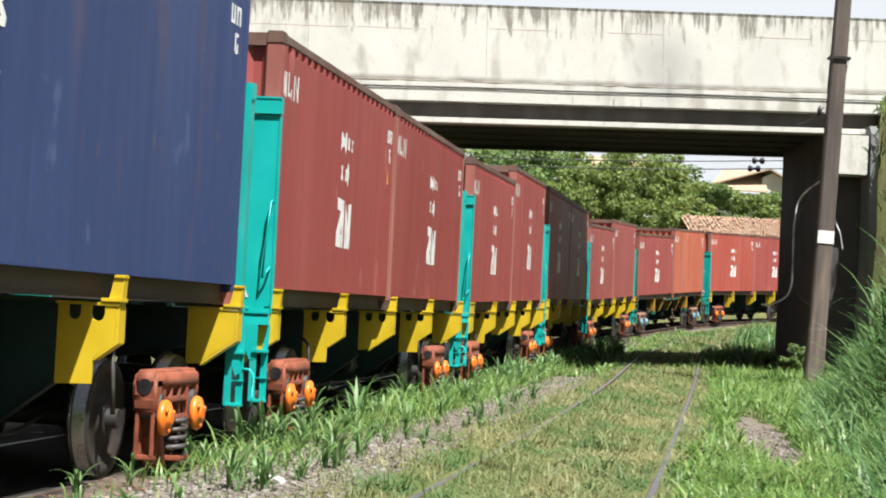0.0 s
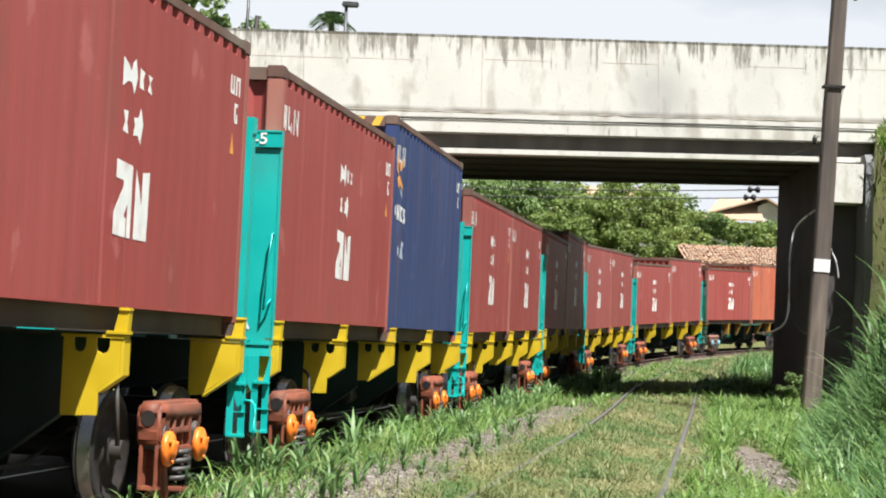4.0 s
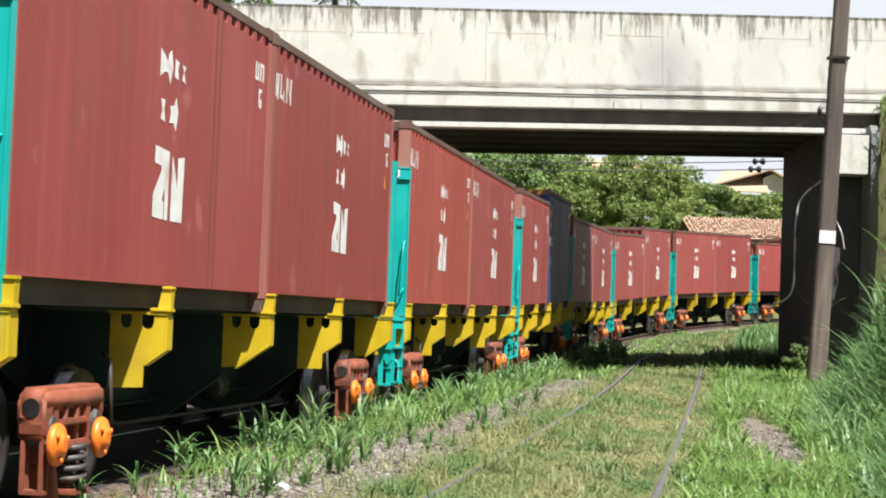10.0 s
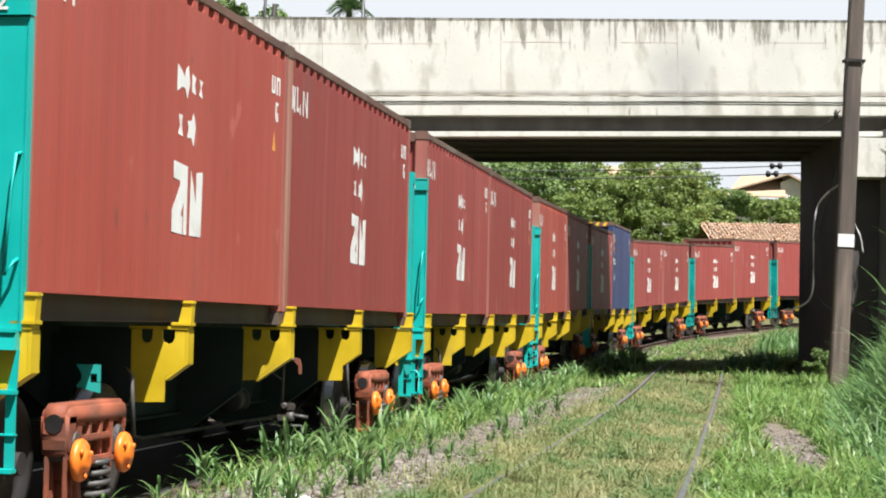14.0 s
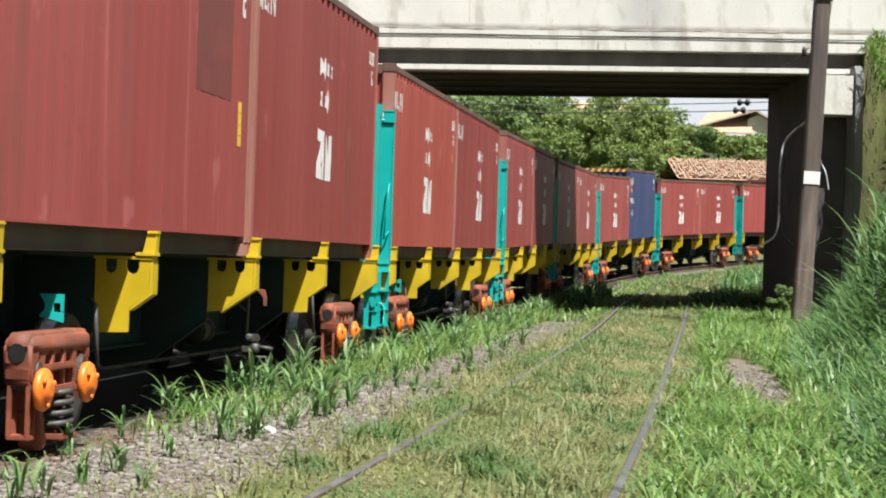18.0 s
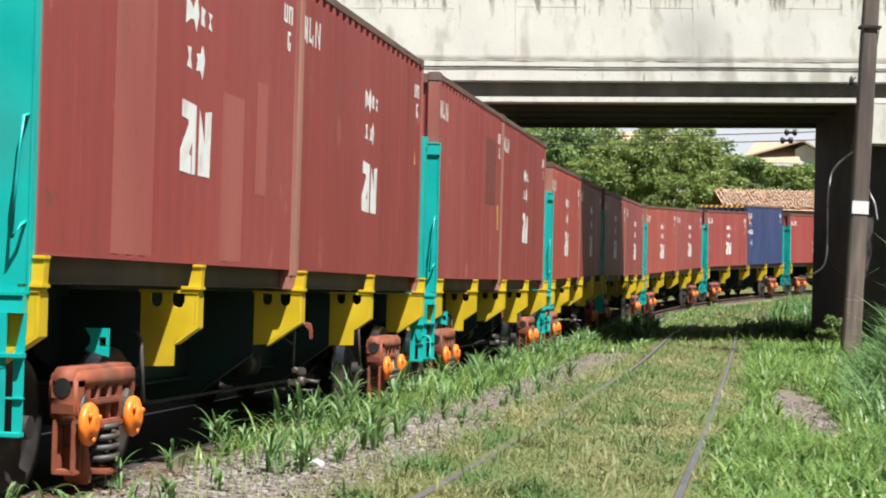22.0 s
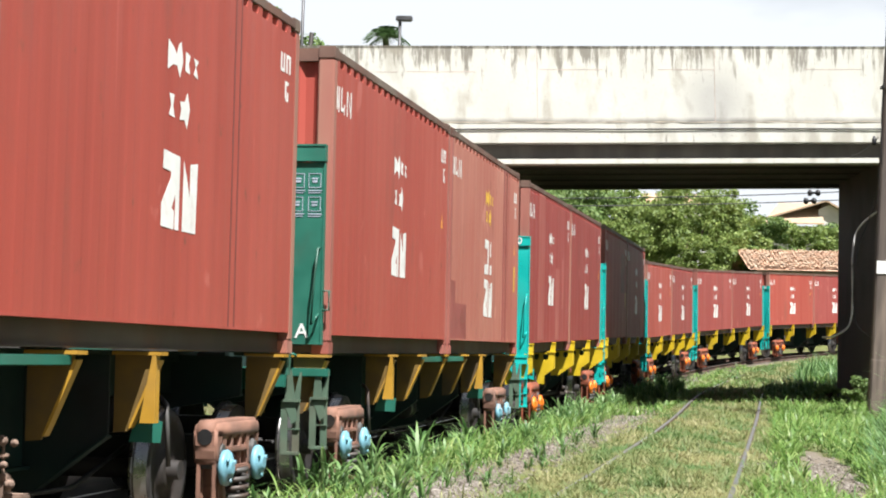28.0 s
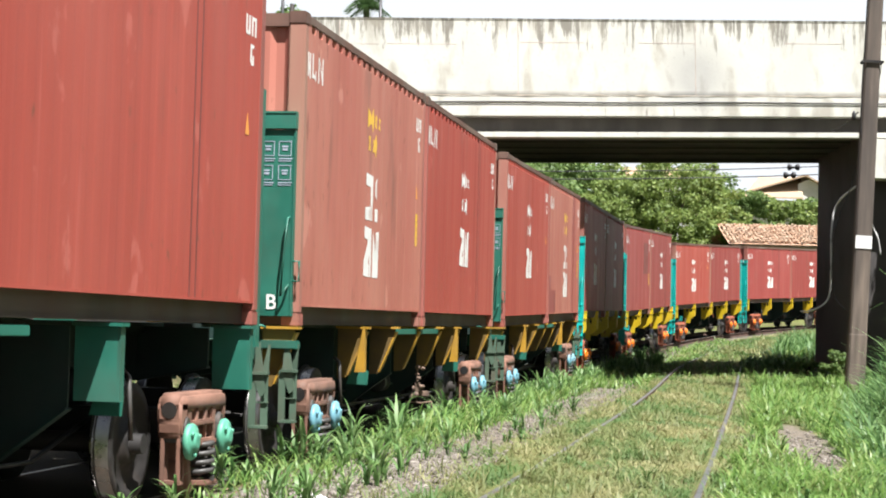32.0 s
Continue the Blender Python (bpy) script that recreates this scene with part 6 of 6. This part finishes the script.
def leaf_cloud(rng, centres, radii, per, size, flat=0.7):
    """Small leaves in clumps, each a bent pair of faces."""
    c = np.repeat(centres, per, 0)
    r = np.repeat(radii, per)
    n = len(c)
    d = rng.normal(size=(n, 3))
    d /= np.linalg.norm(d, axis=1)[:, None]
    p = c + d * (r * rng.uniform(0.35, 1.0, n) ** 0.6)[:, None] * np.array([1, 1, flat])
    a = 0.55 * rng.normal(size=(n, 3)) + d * 1.0 + np.array([0, 0, 0.35])
    a /= np.linalg.norm(a, axis=1)[:, None]
    b = np.cross(a, rng.normal(size=(n, 3)))
    b /= np.linalg.norm(b, axis=1)[:, None] + 1e-9
    k = np.cross(a, b)
    s = (size * rng.uniform(0.5, 1.3, n))[:, None]
    verts = np.stack([p - b * s * 0.5, p + k * s * 0.32, p + b * s * 0.6, p - k * s * 0.32], 1).reshape(-1, 3)
    quads = np.arange(n)[:, None] * 4 + np.array([0, 1, 2, 3])
    return verts, [quads]


def build_tree(name, label, x, y, top, radius, seed, mat, clumps=60, per=120, size=0.34, squat=0.75, base=None, group="trees behind the bridge", category="tree", puff=(0.12, 0.26)):
    """Trunk and limbs that part and taper, and a crown of uneven leaf clumps with gaps."""
    rng = np.random.default_rng(seed)
    rnd = random.Random(seed)
    g = float(ground_height(np.array([x]), np.array([y]))[0])
    t = tagged(empty(name, pose(x, y, g)), label, category, group)
    h = top - g
    crown_z = h - radius * squat
    bm = bmesh.new()
    r0 = max(0.06, 0.028 * h)
    tube(bm, [(0, 0, -0.1), (0.05 * h * rnd.uniform(-1, 1), 0.03 * h, 0.25 * h), (0.04 * h * rnd.uniform(-1, 1), 0, 0.5 * h), (0, 0, max(0.6 * h, crown_z))], [r0, r0 * 0.8, r0 * 0.6, r0 * 0.4], 9)
    part("trunk", bm, BARK, t)
    cents, rads = [], []
    for i in range(clumps):
        a = rng.uniform(0, math.tau)
        el = rng.uniform(-0.75, 1.0)
        rr = radius * rng.uniform(0.45, 1.0) * (1 + 0.22 * math.sin(3 * a + seed) + 0.12 * math.sin(7 * a))
        cz = crown_z + el * radius * squat * rng.uniform(0.6, 1.0)
        w = math.sqrt(max(0.08, 1 - 0.75 * el * el))
        cents.append((rr * w * math.cos(a), rr * w * math.sin(a), max(0.3, cz)))
        rads.append(radius * rng.uniform(*puff))
    for k in range(7):
        c = cents[k * len(cents) // 7]
        z0 = rnd.uniform(0.35, 0.6) * h
        bm = bmesh.new()
        tube(bm, [(0, 0, z0), (c[0] * 0.45, c[1] * 0.45, (z0 + c[2]) / 2 + 0.1), c], [r0 * 0.4, r0 * 0.25, r0 * 0.1], 6)
        part("limb", bm, BARK, t)
    v, p = leaf_cloud(rng, np.array(cents), np.array(rads), per, size)
    part("crown", raw_mesh("crown", v, p, mat), mat, t)
    return t


build_tree("tree", "broad leafy green tree with a rounded crown behind the train", 12.6, 120, 12.6, 5.0, 31, LEAVES, 330, 230, 0.20, 0.85, puff=(0.09, 0.19))
build_tree("tree", "leafy green tree at the end of the bridge opening", 4.4, 126, 13.6, 4.8, 32, LEAVES_DARK, 110, 220, 0.28, 0.9)
build_tree("tree", "leafy green tree beside the railway", 8.6, 131, 13.9, 4.4, 33, LEAVES, 100, 220, 0.28, 0.9)
build_tree("tree", "leafy green tree mostly behind the containers", -2.5, 128, 13.6, 4.6, 34, LEAVES_DARK, 80, 200, 0.28, 0.9)
build_tree("bush", "bright green leafy bush below the houses", 18.4, 134, 12.4, 3.6, 35, LEAVES_DARK, 80, 220, 0.26, 1.0, category="bush")
build_tree("bush", "bright green leafy bush below the white house", 22.6, 136, 11.9, 3.6, 36, LEAVES, 70, 220, 0.26, 0.95, category="bush")
build_tree("bush", "dense green bush at the edge of the opening", 26.8, 138, 11.9, 3.5, 37, LEAVES_DARK, 70, 220, 0.26, 0.95, category="bush")
build_tree("bush", "low dark green bush in front of the roof", 16.6, 123, 9.4, 2.4, 38, LEAVES_DARK, 36, 110, 0.30, 0.9, category="bush")
build_tree("tree", "leafy tree top at the end of the bridge rail", -7.4, 56, 12.0, 2.3, 39, LEAVES_DARK, 36, 120, 0.22, 0.9)


for bx, by, top, r, seed in ((8.75, 42.6, 0.95, 0.55, 43), (8.5, 46.5, 0.55, 0.35, 44)):
    build_tree("bush", "low green weedy bush at the foot of the abutment", bx, by, top, r, seed, LEAVES_DARK, 40, 160, 0.06, 0.8, group="bushes by the abutment", category="bush")


def build_palm():
    x, y, top = -4.9, 75.0, 14.5
    g = float(ground_height(np.array([x]), np.array([y]))[0])
    t = tagged(empty("palm_tree", pose(x, y, g)), "tall palm whose fronds show over the bridge rail", "palm tree")
    bm = bmesh.new()
    tube(bm, [(0, 0, -0.1), (0.1, 0, 5), (0.0, 0, top - g)], [0.22, 0.17, 0.13], 10)
    part("trunk", bm, BARK, t)
    rng = np.random.default_rng(51)
    for k in range(24):
        a, ln, el = k * 2.4, rng.uniform(0.7, 1.15), rng.uniform(-0.3, 1.35)
        d = Vector((math.cos(a) * math.cos(el), math.sin(a) * math.cos(el), math.sin(el)))
        verts, faces = [], []
        side = d.cross(Vector((0, 0, 1))).normalized()
        for j in range(14):
            f = j / 13
            p = Vector((0, 0, top - g)) + d * ln * f + Vector((0, 0, -0.75 * f * f * ln))
            for sd in (-1, 1):
                i = len(verts)
                tip = p + side * sd * 0.42 * (1 - 0.55 * f) + d * 0.22 + Vector((0, 0, -0.16))
                verts += [p, p + d * 0.07, tip]
                faces.append((i, i + 1, i + 2))
        part("frond", mesh_of("frond", verts, faces, PALM), PALM, t)


build_palm()

# ------------------------------------------------------------------ pole, cables and lamps


def build_pole():
    p = tagged(empty("utility_pole", pose(7.66, 36.8, -0.1, 0, 2.15, 0)), "weathered brown concrete utility pole standing in grass", "utility pole")
    bm = bmesh.new()

    def ring(z, w, d):
        c = 0.03
        return [(-w + c, -d), (w - c, -d), (w, -d + c), (w, d - c), (w - c, d), (-w + c, d), (-w, d - c), (-w, -d + c)], z
    rings = []
    for z, w, d in ((0, 0.185, 0.15), (1.45, 0.178, 0.145), (1.47, 0.171, 0.14), (5.0, 0.165, 0.13), (11.5, 0.135, 0.11)):
        o, zz = ring(z, w, d)
        rings.append([bm.verts.new((a, b, zz)) for a, b in o])
    for a, b in zip(rings, rings[1:]):
        for k in range(8):
            bm.faces.new((a[k], a[(k + 1) % 8], b[(k + 1) % 8], b[k]))
    bm.faces.new(rings[0][::-1])
    bm.faces.new(rings[-1])
    part("shaft", bm, POLE_CONC, p)
    bm = bmesh.new()
    box(bm, -0.165, 0.165, -0.152, -0.140, 3.20, 3.46)
    part("plate", bm, PLATE_WHITE, p, "blank white plate")
    bm = bmesh.new()
    box(bm, -0.20, 0.21, -0.17, -0.145, 6.98, 7.03)
    box(bm, -0.20, 0.21, 0.135, 0.16, 6.98, 7.03)
    box(bm, -0.205, -0.18, -0.16, 0.15, 6.98, 7.03)
    box(bm, 0.185, 0.21, -0.16, 0.15, 6.98, 7.03)
    part("clamp", bm, STEEL_DARK, p, "steel clamp band")
    bm = bmesh.new()
    tube(bm, [(0.16, -0.1, 8.85), (0.30, -0.12, 8.86)], 0.02, 6)
    lathe(bm, [(0, 0.03), (0.03, 0.05), (0.06, 0.05), (0.10, 0.02)], (0.30, -0.12, 8.80), (0, 0, 1), 10)
    part("insulator", bm, STEEL_DARK, p)


build_pole()


def cable(name, label, pts, r, mat, category="cable"):
    """A hanging cable: a smooth tube through its points."""
    cu = []
    P = [Vector(q) for q in pts]
    for i in range(len(P) - 1):
        a, b, c, d = P[max(i - 1, 0)], P[i], P[i + 1], P[min(i + 2, len(P) - 1)]
        for k in range(6):
            t = k / 6
            cu.append(0.5 * ((2 * b) + (c - a) * t + (2 * a - 5 * b + 4 * c - d) * t * t + (3 * b - a - 3 * c + d) * t ** 3))
    cu.append(P[-1])
    bm = bmesh.new()
    tube(bm, cu, r, 7)
    return tagged(part(name, bm, mat), label, category, "cables by the pole")


cable("cable", "thick pale cable hanging in a loop beside the pole", [(7.84, 36.95, 4.50), (7.52, 38.0, 4.11), (7.39, 38, 3.51), (7.40, 38, 2.67), (7.34, 38, 2.08), (7.02, 38, 1.84), (6.9, 38.6, 1.82)], 0.021, CABLE_WHITE)
cable("cable", "thin black cable hanging beside the pole", [(7.82, 36.95, 5.5), (7.69, 37.5, 4.44), (7.37, 37.5, 3.48), (7.36, 37.5, 2.19), (7.66, 36.97, 1.78)], 0.012, CABLE_BLACK)
cable("cable", "short pale cable end hanging from the pole", [(7.98, 36.98, 3.9), (8.24, 38, 3.66), (8.36, 38, 3.4), (8.43, 38, 3.04)], 0.018, CABLE_WHITE)
cable("cable", "thin black service cable running up the pole", [(7.70, 36.62, 5.3), (7.68, 36.6, 6.2), (7.74, 36.6, 7.4), (7.86, 36.62, 9.5)], 0.009, CABLE_BLACK)
cable("cable", "thin steel stay from the pole clamp", [(8.12, 36.75, 6.92), (8.5, 39.0, 6.4), (8.95, 41.6, 6.0)], 0.007, STEEL_DARK)
cable("cable", "thin black cable between pole and bridge", [(7.70, 36.98, 5.9), (7.9, 39.5, 5.9), (8.2, 42.3, 6.1)], 0.012, CABLE_BLACK)
cable("cable", "black cable running along the edge of the bridge slab", [BRIDGE @ Vector((x, -0.075, z)) for x, z in ((-7.5, 6.63), (-4.6, 6.625), (-2.2, 6.635), (0.0, 6.62), (2.4, 6.635), (5.4, 6.62), (8.3, 6.60))], 0.013, CABLE_BLACK)
KNOB = bmesh.new()
lathe(KNOB, [(0, 0.03), (0.04, 0.045), (0.12, 0.05), (0.16, 0.03), (0.2, 0.015)], (7.60, 36.9, 5.72), (0, 0, 1), 12)
tagged(part("cable_clamp", KNOB, CABLE_BLACK), "black cable clamp beside the pole", "cable clamp")
for z0, z1, ze in ((6.14, 6.47, 6.62), (5.90, 6.22, 6.36)):
    w = cable("power_line", "thin black power line behind the bridge", [(-14, 56.5, z0 + 0.35), (-5, 56, z0 + 0.02), (1.25, 56, z0), (6.0, 56, (z0 + z1) / 2 - 0.03), (9.95, 56, z1), (16, 55.5, ze + 0.2)], 0.016, CABLE_BLACK, "power line")
    bm = bmesh.new()
    lathe(bm, [(0, 0.03), (0.03, 0.10), (0.11, 0.10), (0.15, 0.04), (0.24, 0.04), (0.28, 0.10), (0.37, 0.10), (0.40, 0.03)], (9.5 if ze > 6.5 else 9.38, 56, z1 - 0.018), (1, 0, 0.03), 12)
    tagged(part("line_insulator", bm, CABLE_BLACK), "black strain insulator on a power line", "insulator", "insulators on the power lines")


def build_lamp():
    t = tagged(empty("street_lamp", pose(-2.98, 51.85, 6.7)), "dark metal street lamp on the bridge", "street lamp")
    bm = bmesh.new()
    tube(bm, [(0, 0, 0), (0, 0, 4.15)], [0.06, 0.045], 10)
    part("pole", bm, LAMP_METAL, t)
    bm = bmesh.new()
    box(bm, -0.12, 0.36, -0.12, 0.12, 4.15, 4.30, bevel=0.03)
    part("lamp_head", bm, LAMP_METAL, t)
    t = tagged(empty("sign_post", pose(-5.75, 51.0, 6.4)), "thin grey post at the end of the bridge", "post")
    bm = bmesh.new()
    tube(bm, [(0, 0, 0), (0.05, 0, 5.6)], [0.05, 0.04], 8)
    part("pole", bm, LAMP_METAL, t)
    t = tagged(empty("short_post", pose(-5.5, 50.0, 6.4)), "short leaning dark post at the end of the bridge", "post")
    bm = bmesh.new()
    tube(bm, [(0, 0, 0), (0.10, 0, 3.0), (0.17, 0, 3.75)], [0.06, 0.06, 0.07], 8)
    part("pole", bm, STEEL_DARK, t)


build_lamp()

# ------------------------------------------------------------------ houses


def build_tiled_roof():
    t = tagged(empty("tiled_shed", pose(15.3, 110, 0)), "low building with a weathered terracotta tile roof behind the train", "shed")
    bm = bmesh.new()
    box(bm, 0.3, 14.0, 0.4, 9.0, 2.0, 6.55)
    part("wall", bm, WALL_GREY, t)
    # each tile a half round, laid in courses up the slope
    rng = np.random.default_rng(61)
    cols, rows = 64, 14
    nx = 5
    vs, fs = [], []
    for j in range(rows):
        for i in range(cols):
            x0 = i * 0.225 + rng.normal(0, 0.03)
            y0 = j * 0.36 + rng.normal(0, 0.05)
            lift = rng.normal(0, 0.035)
            b = len(vs)
            for k in range(nx):
                a = math.pi * k / (nx - 1)
                for e, r in ((0, 0.105), (1, 0.085)):
                    y = y0 + e * 0.42
                    z = 6.72 + y * 0.262 + 0.03 * (1 - e) + lift
                    vs.append((x0 + 0.11 - r * math.cos(a), y, z + r * math.sin(a)))
            for k in range(nx - 1):
                fs.append((b + 2 * k, b + 2 * k + 1, b + 2 * k + 3, b + 2 * k + 2))
    o = part("roof_tiles", mesh_of("roof_tiles", vs, fs, CLAY), CLAY, t, "rows of weathered terracotta tiles")
    o["kind"] = "stuff"
    bm = bmesh.new()
    prism(bm, [(-0.1, 6.60), (5.2, 7.98), (5.2, 8.1), (10.2, 6.7), (10.2, 6.55), (5.2, 7.85)], "x", -0.1, 14.3)
    part("roof_deck", bm, TERRACOTTA, t)


build_tiled_roof()


def build_house(x, y, width, depth, eave, ridge, wall, roof, label, gable=True):
    g = float(ground_height(np.array([x]), np.array([y]))[0])
    t = tagged(empty("house", pose(x, y, g - 0.3, 0, 0, 0)), label, "house", "houses on the hill")
    e, r = eave - g + 0.3, ridge - g + 0.3
    bm = bmesh.new()
    box(bm, 0, width, 0, depth, 0, e)
    part("wall", bm, wall, t)
    return t, e, r


def build_houses():
    # gabled house whose white end wall shows under a beige roof
    t, e, r = build_house(25.6, 170, 8.6, 8, 13.6, 16, WALL_WHITE, ROOF_BEIGE, "white house with a beige gabled tile roof on the hill")
    bm = bmesh.new()
    prism(bm, [(4.3, e), (8.6, e), (8.6, e + 0.25), (5.3, e + 2.05), (4.3, e + 1.6)], "y", -0.02, 0.2)
    part("gable", bm, WALL_WHITE, t)
    for k, (x0, x1, z0, z1) in enumerate(((-0.8, 4.9, e + 0.55, e + 2.3), (9.3, 4.9, e - 0.1, e + 2.3))):
        bm = bmesh.new()
        prism(bm, [(x0, z0), (x1, z1), (x1, z1 + 0.16), (x0, z0 + 0.16)], "y", -0.7, 8.5)
        part("roof", bm, ROOF_BEIGE, t)
    for x0 in (5.2, 7.0):
        bm = bmesh.new()
        box(bm, x0, x0 + 0.9, -0.05, 0.05, e - 1.6, e - 0.5)
        w = part("window", bm, WINDOW_DARK, t)
    bm = bmesh.new()
    low, high = [(-1.0, -1.2, e + 0.1), (4.6, -1.2, e + 0.1)], [(4.9, 2.4, e + 2.3), (0.9, 2.4, e + 2.2)]
    vs = [bm.verts.new((x, y, z + k)) for k in (0, 0.14) for x, y, z in low + high]
    for f in ((3, 2, 1, 0), (4, 5, 6, 7), (0, 1, 5, 4), (1, 2, 6, 5), (2, 3, 7, 6), (3, 0, 4, 7)):
        bm.faces.new([vs[q] for q in f])
    part("roof", bm, ROOF_BEIGE, t)
    # far roofs that just clear the trees
    t, e, r = build_house(14.6, 178, 6.0, 7, 16.2, 17.6, WALL_WHITE, TERRACOTTA, "distant house with a reddish tile roof above the trees")
    bm = bmesh.new()
    prism(bm, [(-0.4, e), (3.5, e + 1.1), (7.4, e), (7.4, e + 0.15), (3.5, e + 1.25), (-0.4, e + 0.15)], "x", -0.4, 6.4)
    part("roof", bm, TERRACOTTA, t)
    t, e, r = build_house(36.0, 185, 9.0, 8, 14.2, 16, WALL_WHITE, TERRACOTTA, "white distant house beside the gabled house")
    bm = bmesh.new()
    prism(bm, [(-0.4, e), (4.0, e + 1.6), (8.4, e), (8.4, e + 0.15), (4.0, e + 1.75), (-0.4, e + 0.15)], "x", -0.4, 9.4)
    part("roof", bm, TERRACOTTA, t)


build_houses()


def build_litter():
    rnd = random.Random(3)
    x, y = -1.2, 13.8
    g = float(ground_height(np.array([x]), np.array([y]))[0])
    verts, faces = [], []
    for j in range(5):
        for i in range(7):
            verts.append((i * 0.032 - 0.1, j * 0.03 - 0.06, 0.03 + rnd.uniform(-0.02, 0.03)))
    for j in range(4):
        for i in range(6):
            a = j * 7 + i
            faces.append((a, a + 1, a + 8, a + 7))
    o = part("litter", mesh_of("litter", verts, faces, PAPER, True), PAPER)
    o.matrix_world = pose(x, y, g + 0.01, 4, 3, 20)
    tagged(o, "crumpled white paper scrap lying on the gravel", "litter")


build_litter()


def motions():
    times = [i * 0.5 for i in range(65)]
    for thing, k, y, ya, yb, lift in MOVING:
        walk(thing, [(t, train_pose(FIRST + PITCH * k + EASE.get(k, 0.0) + train_shift(t), y, ya, yb, lift)) for t in times])
    spins = [i * 0.2 for i in range(161)]
    for wheels, dy in WHEELSETS:
        walk(wheels, [(t, pose(0, dy, 0.452, -math.degrees(train_shift(t) / 0.452) % 360)) for t in spins])


motions()
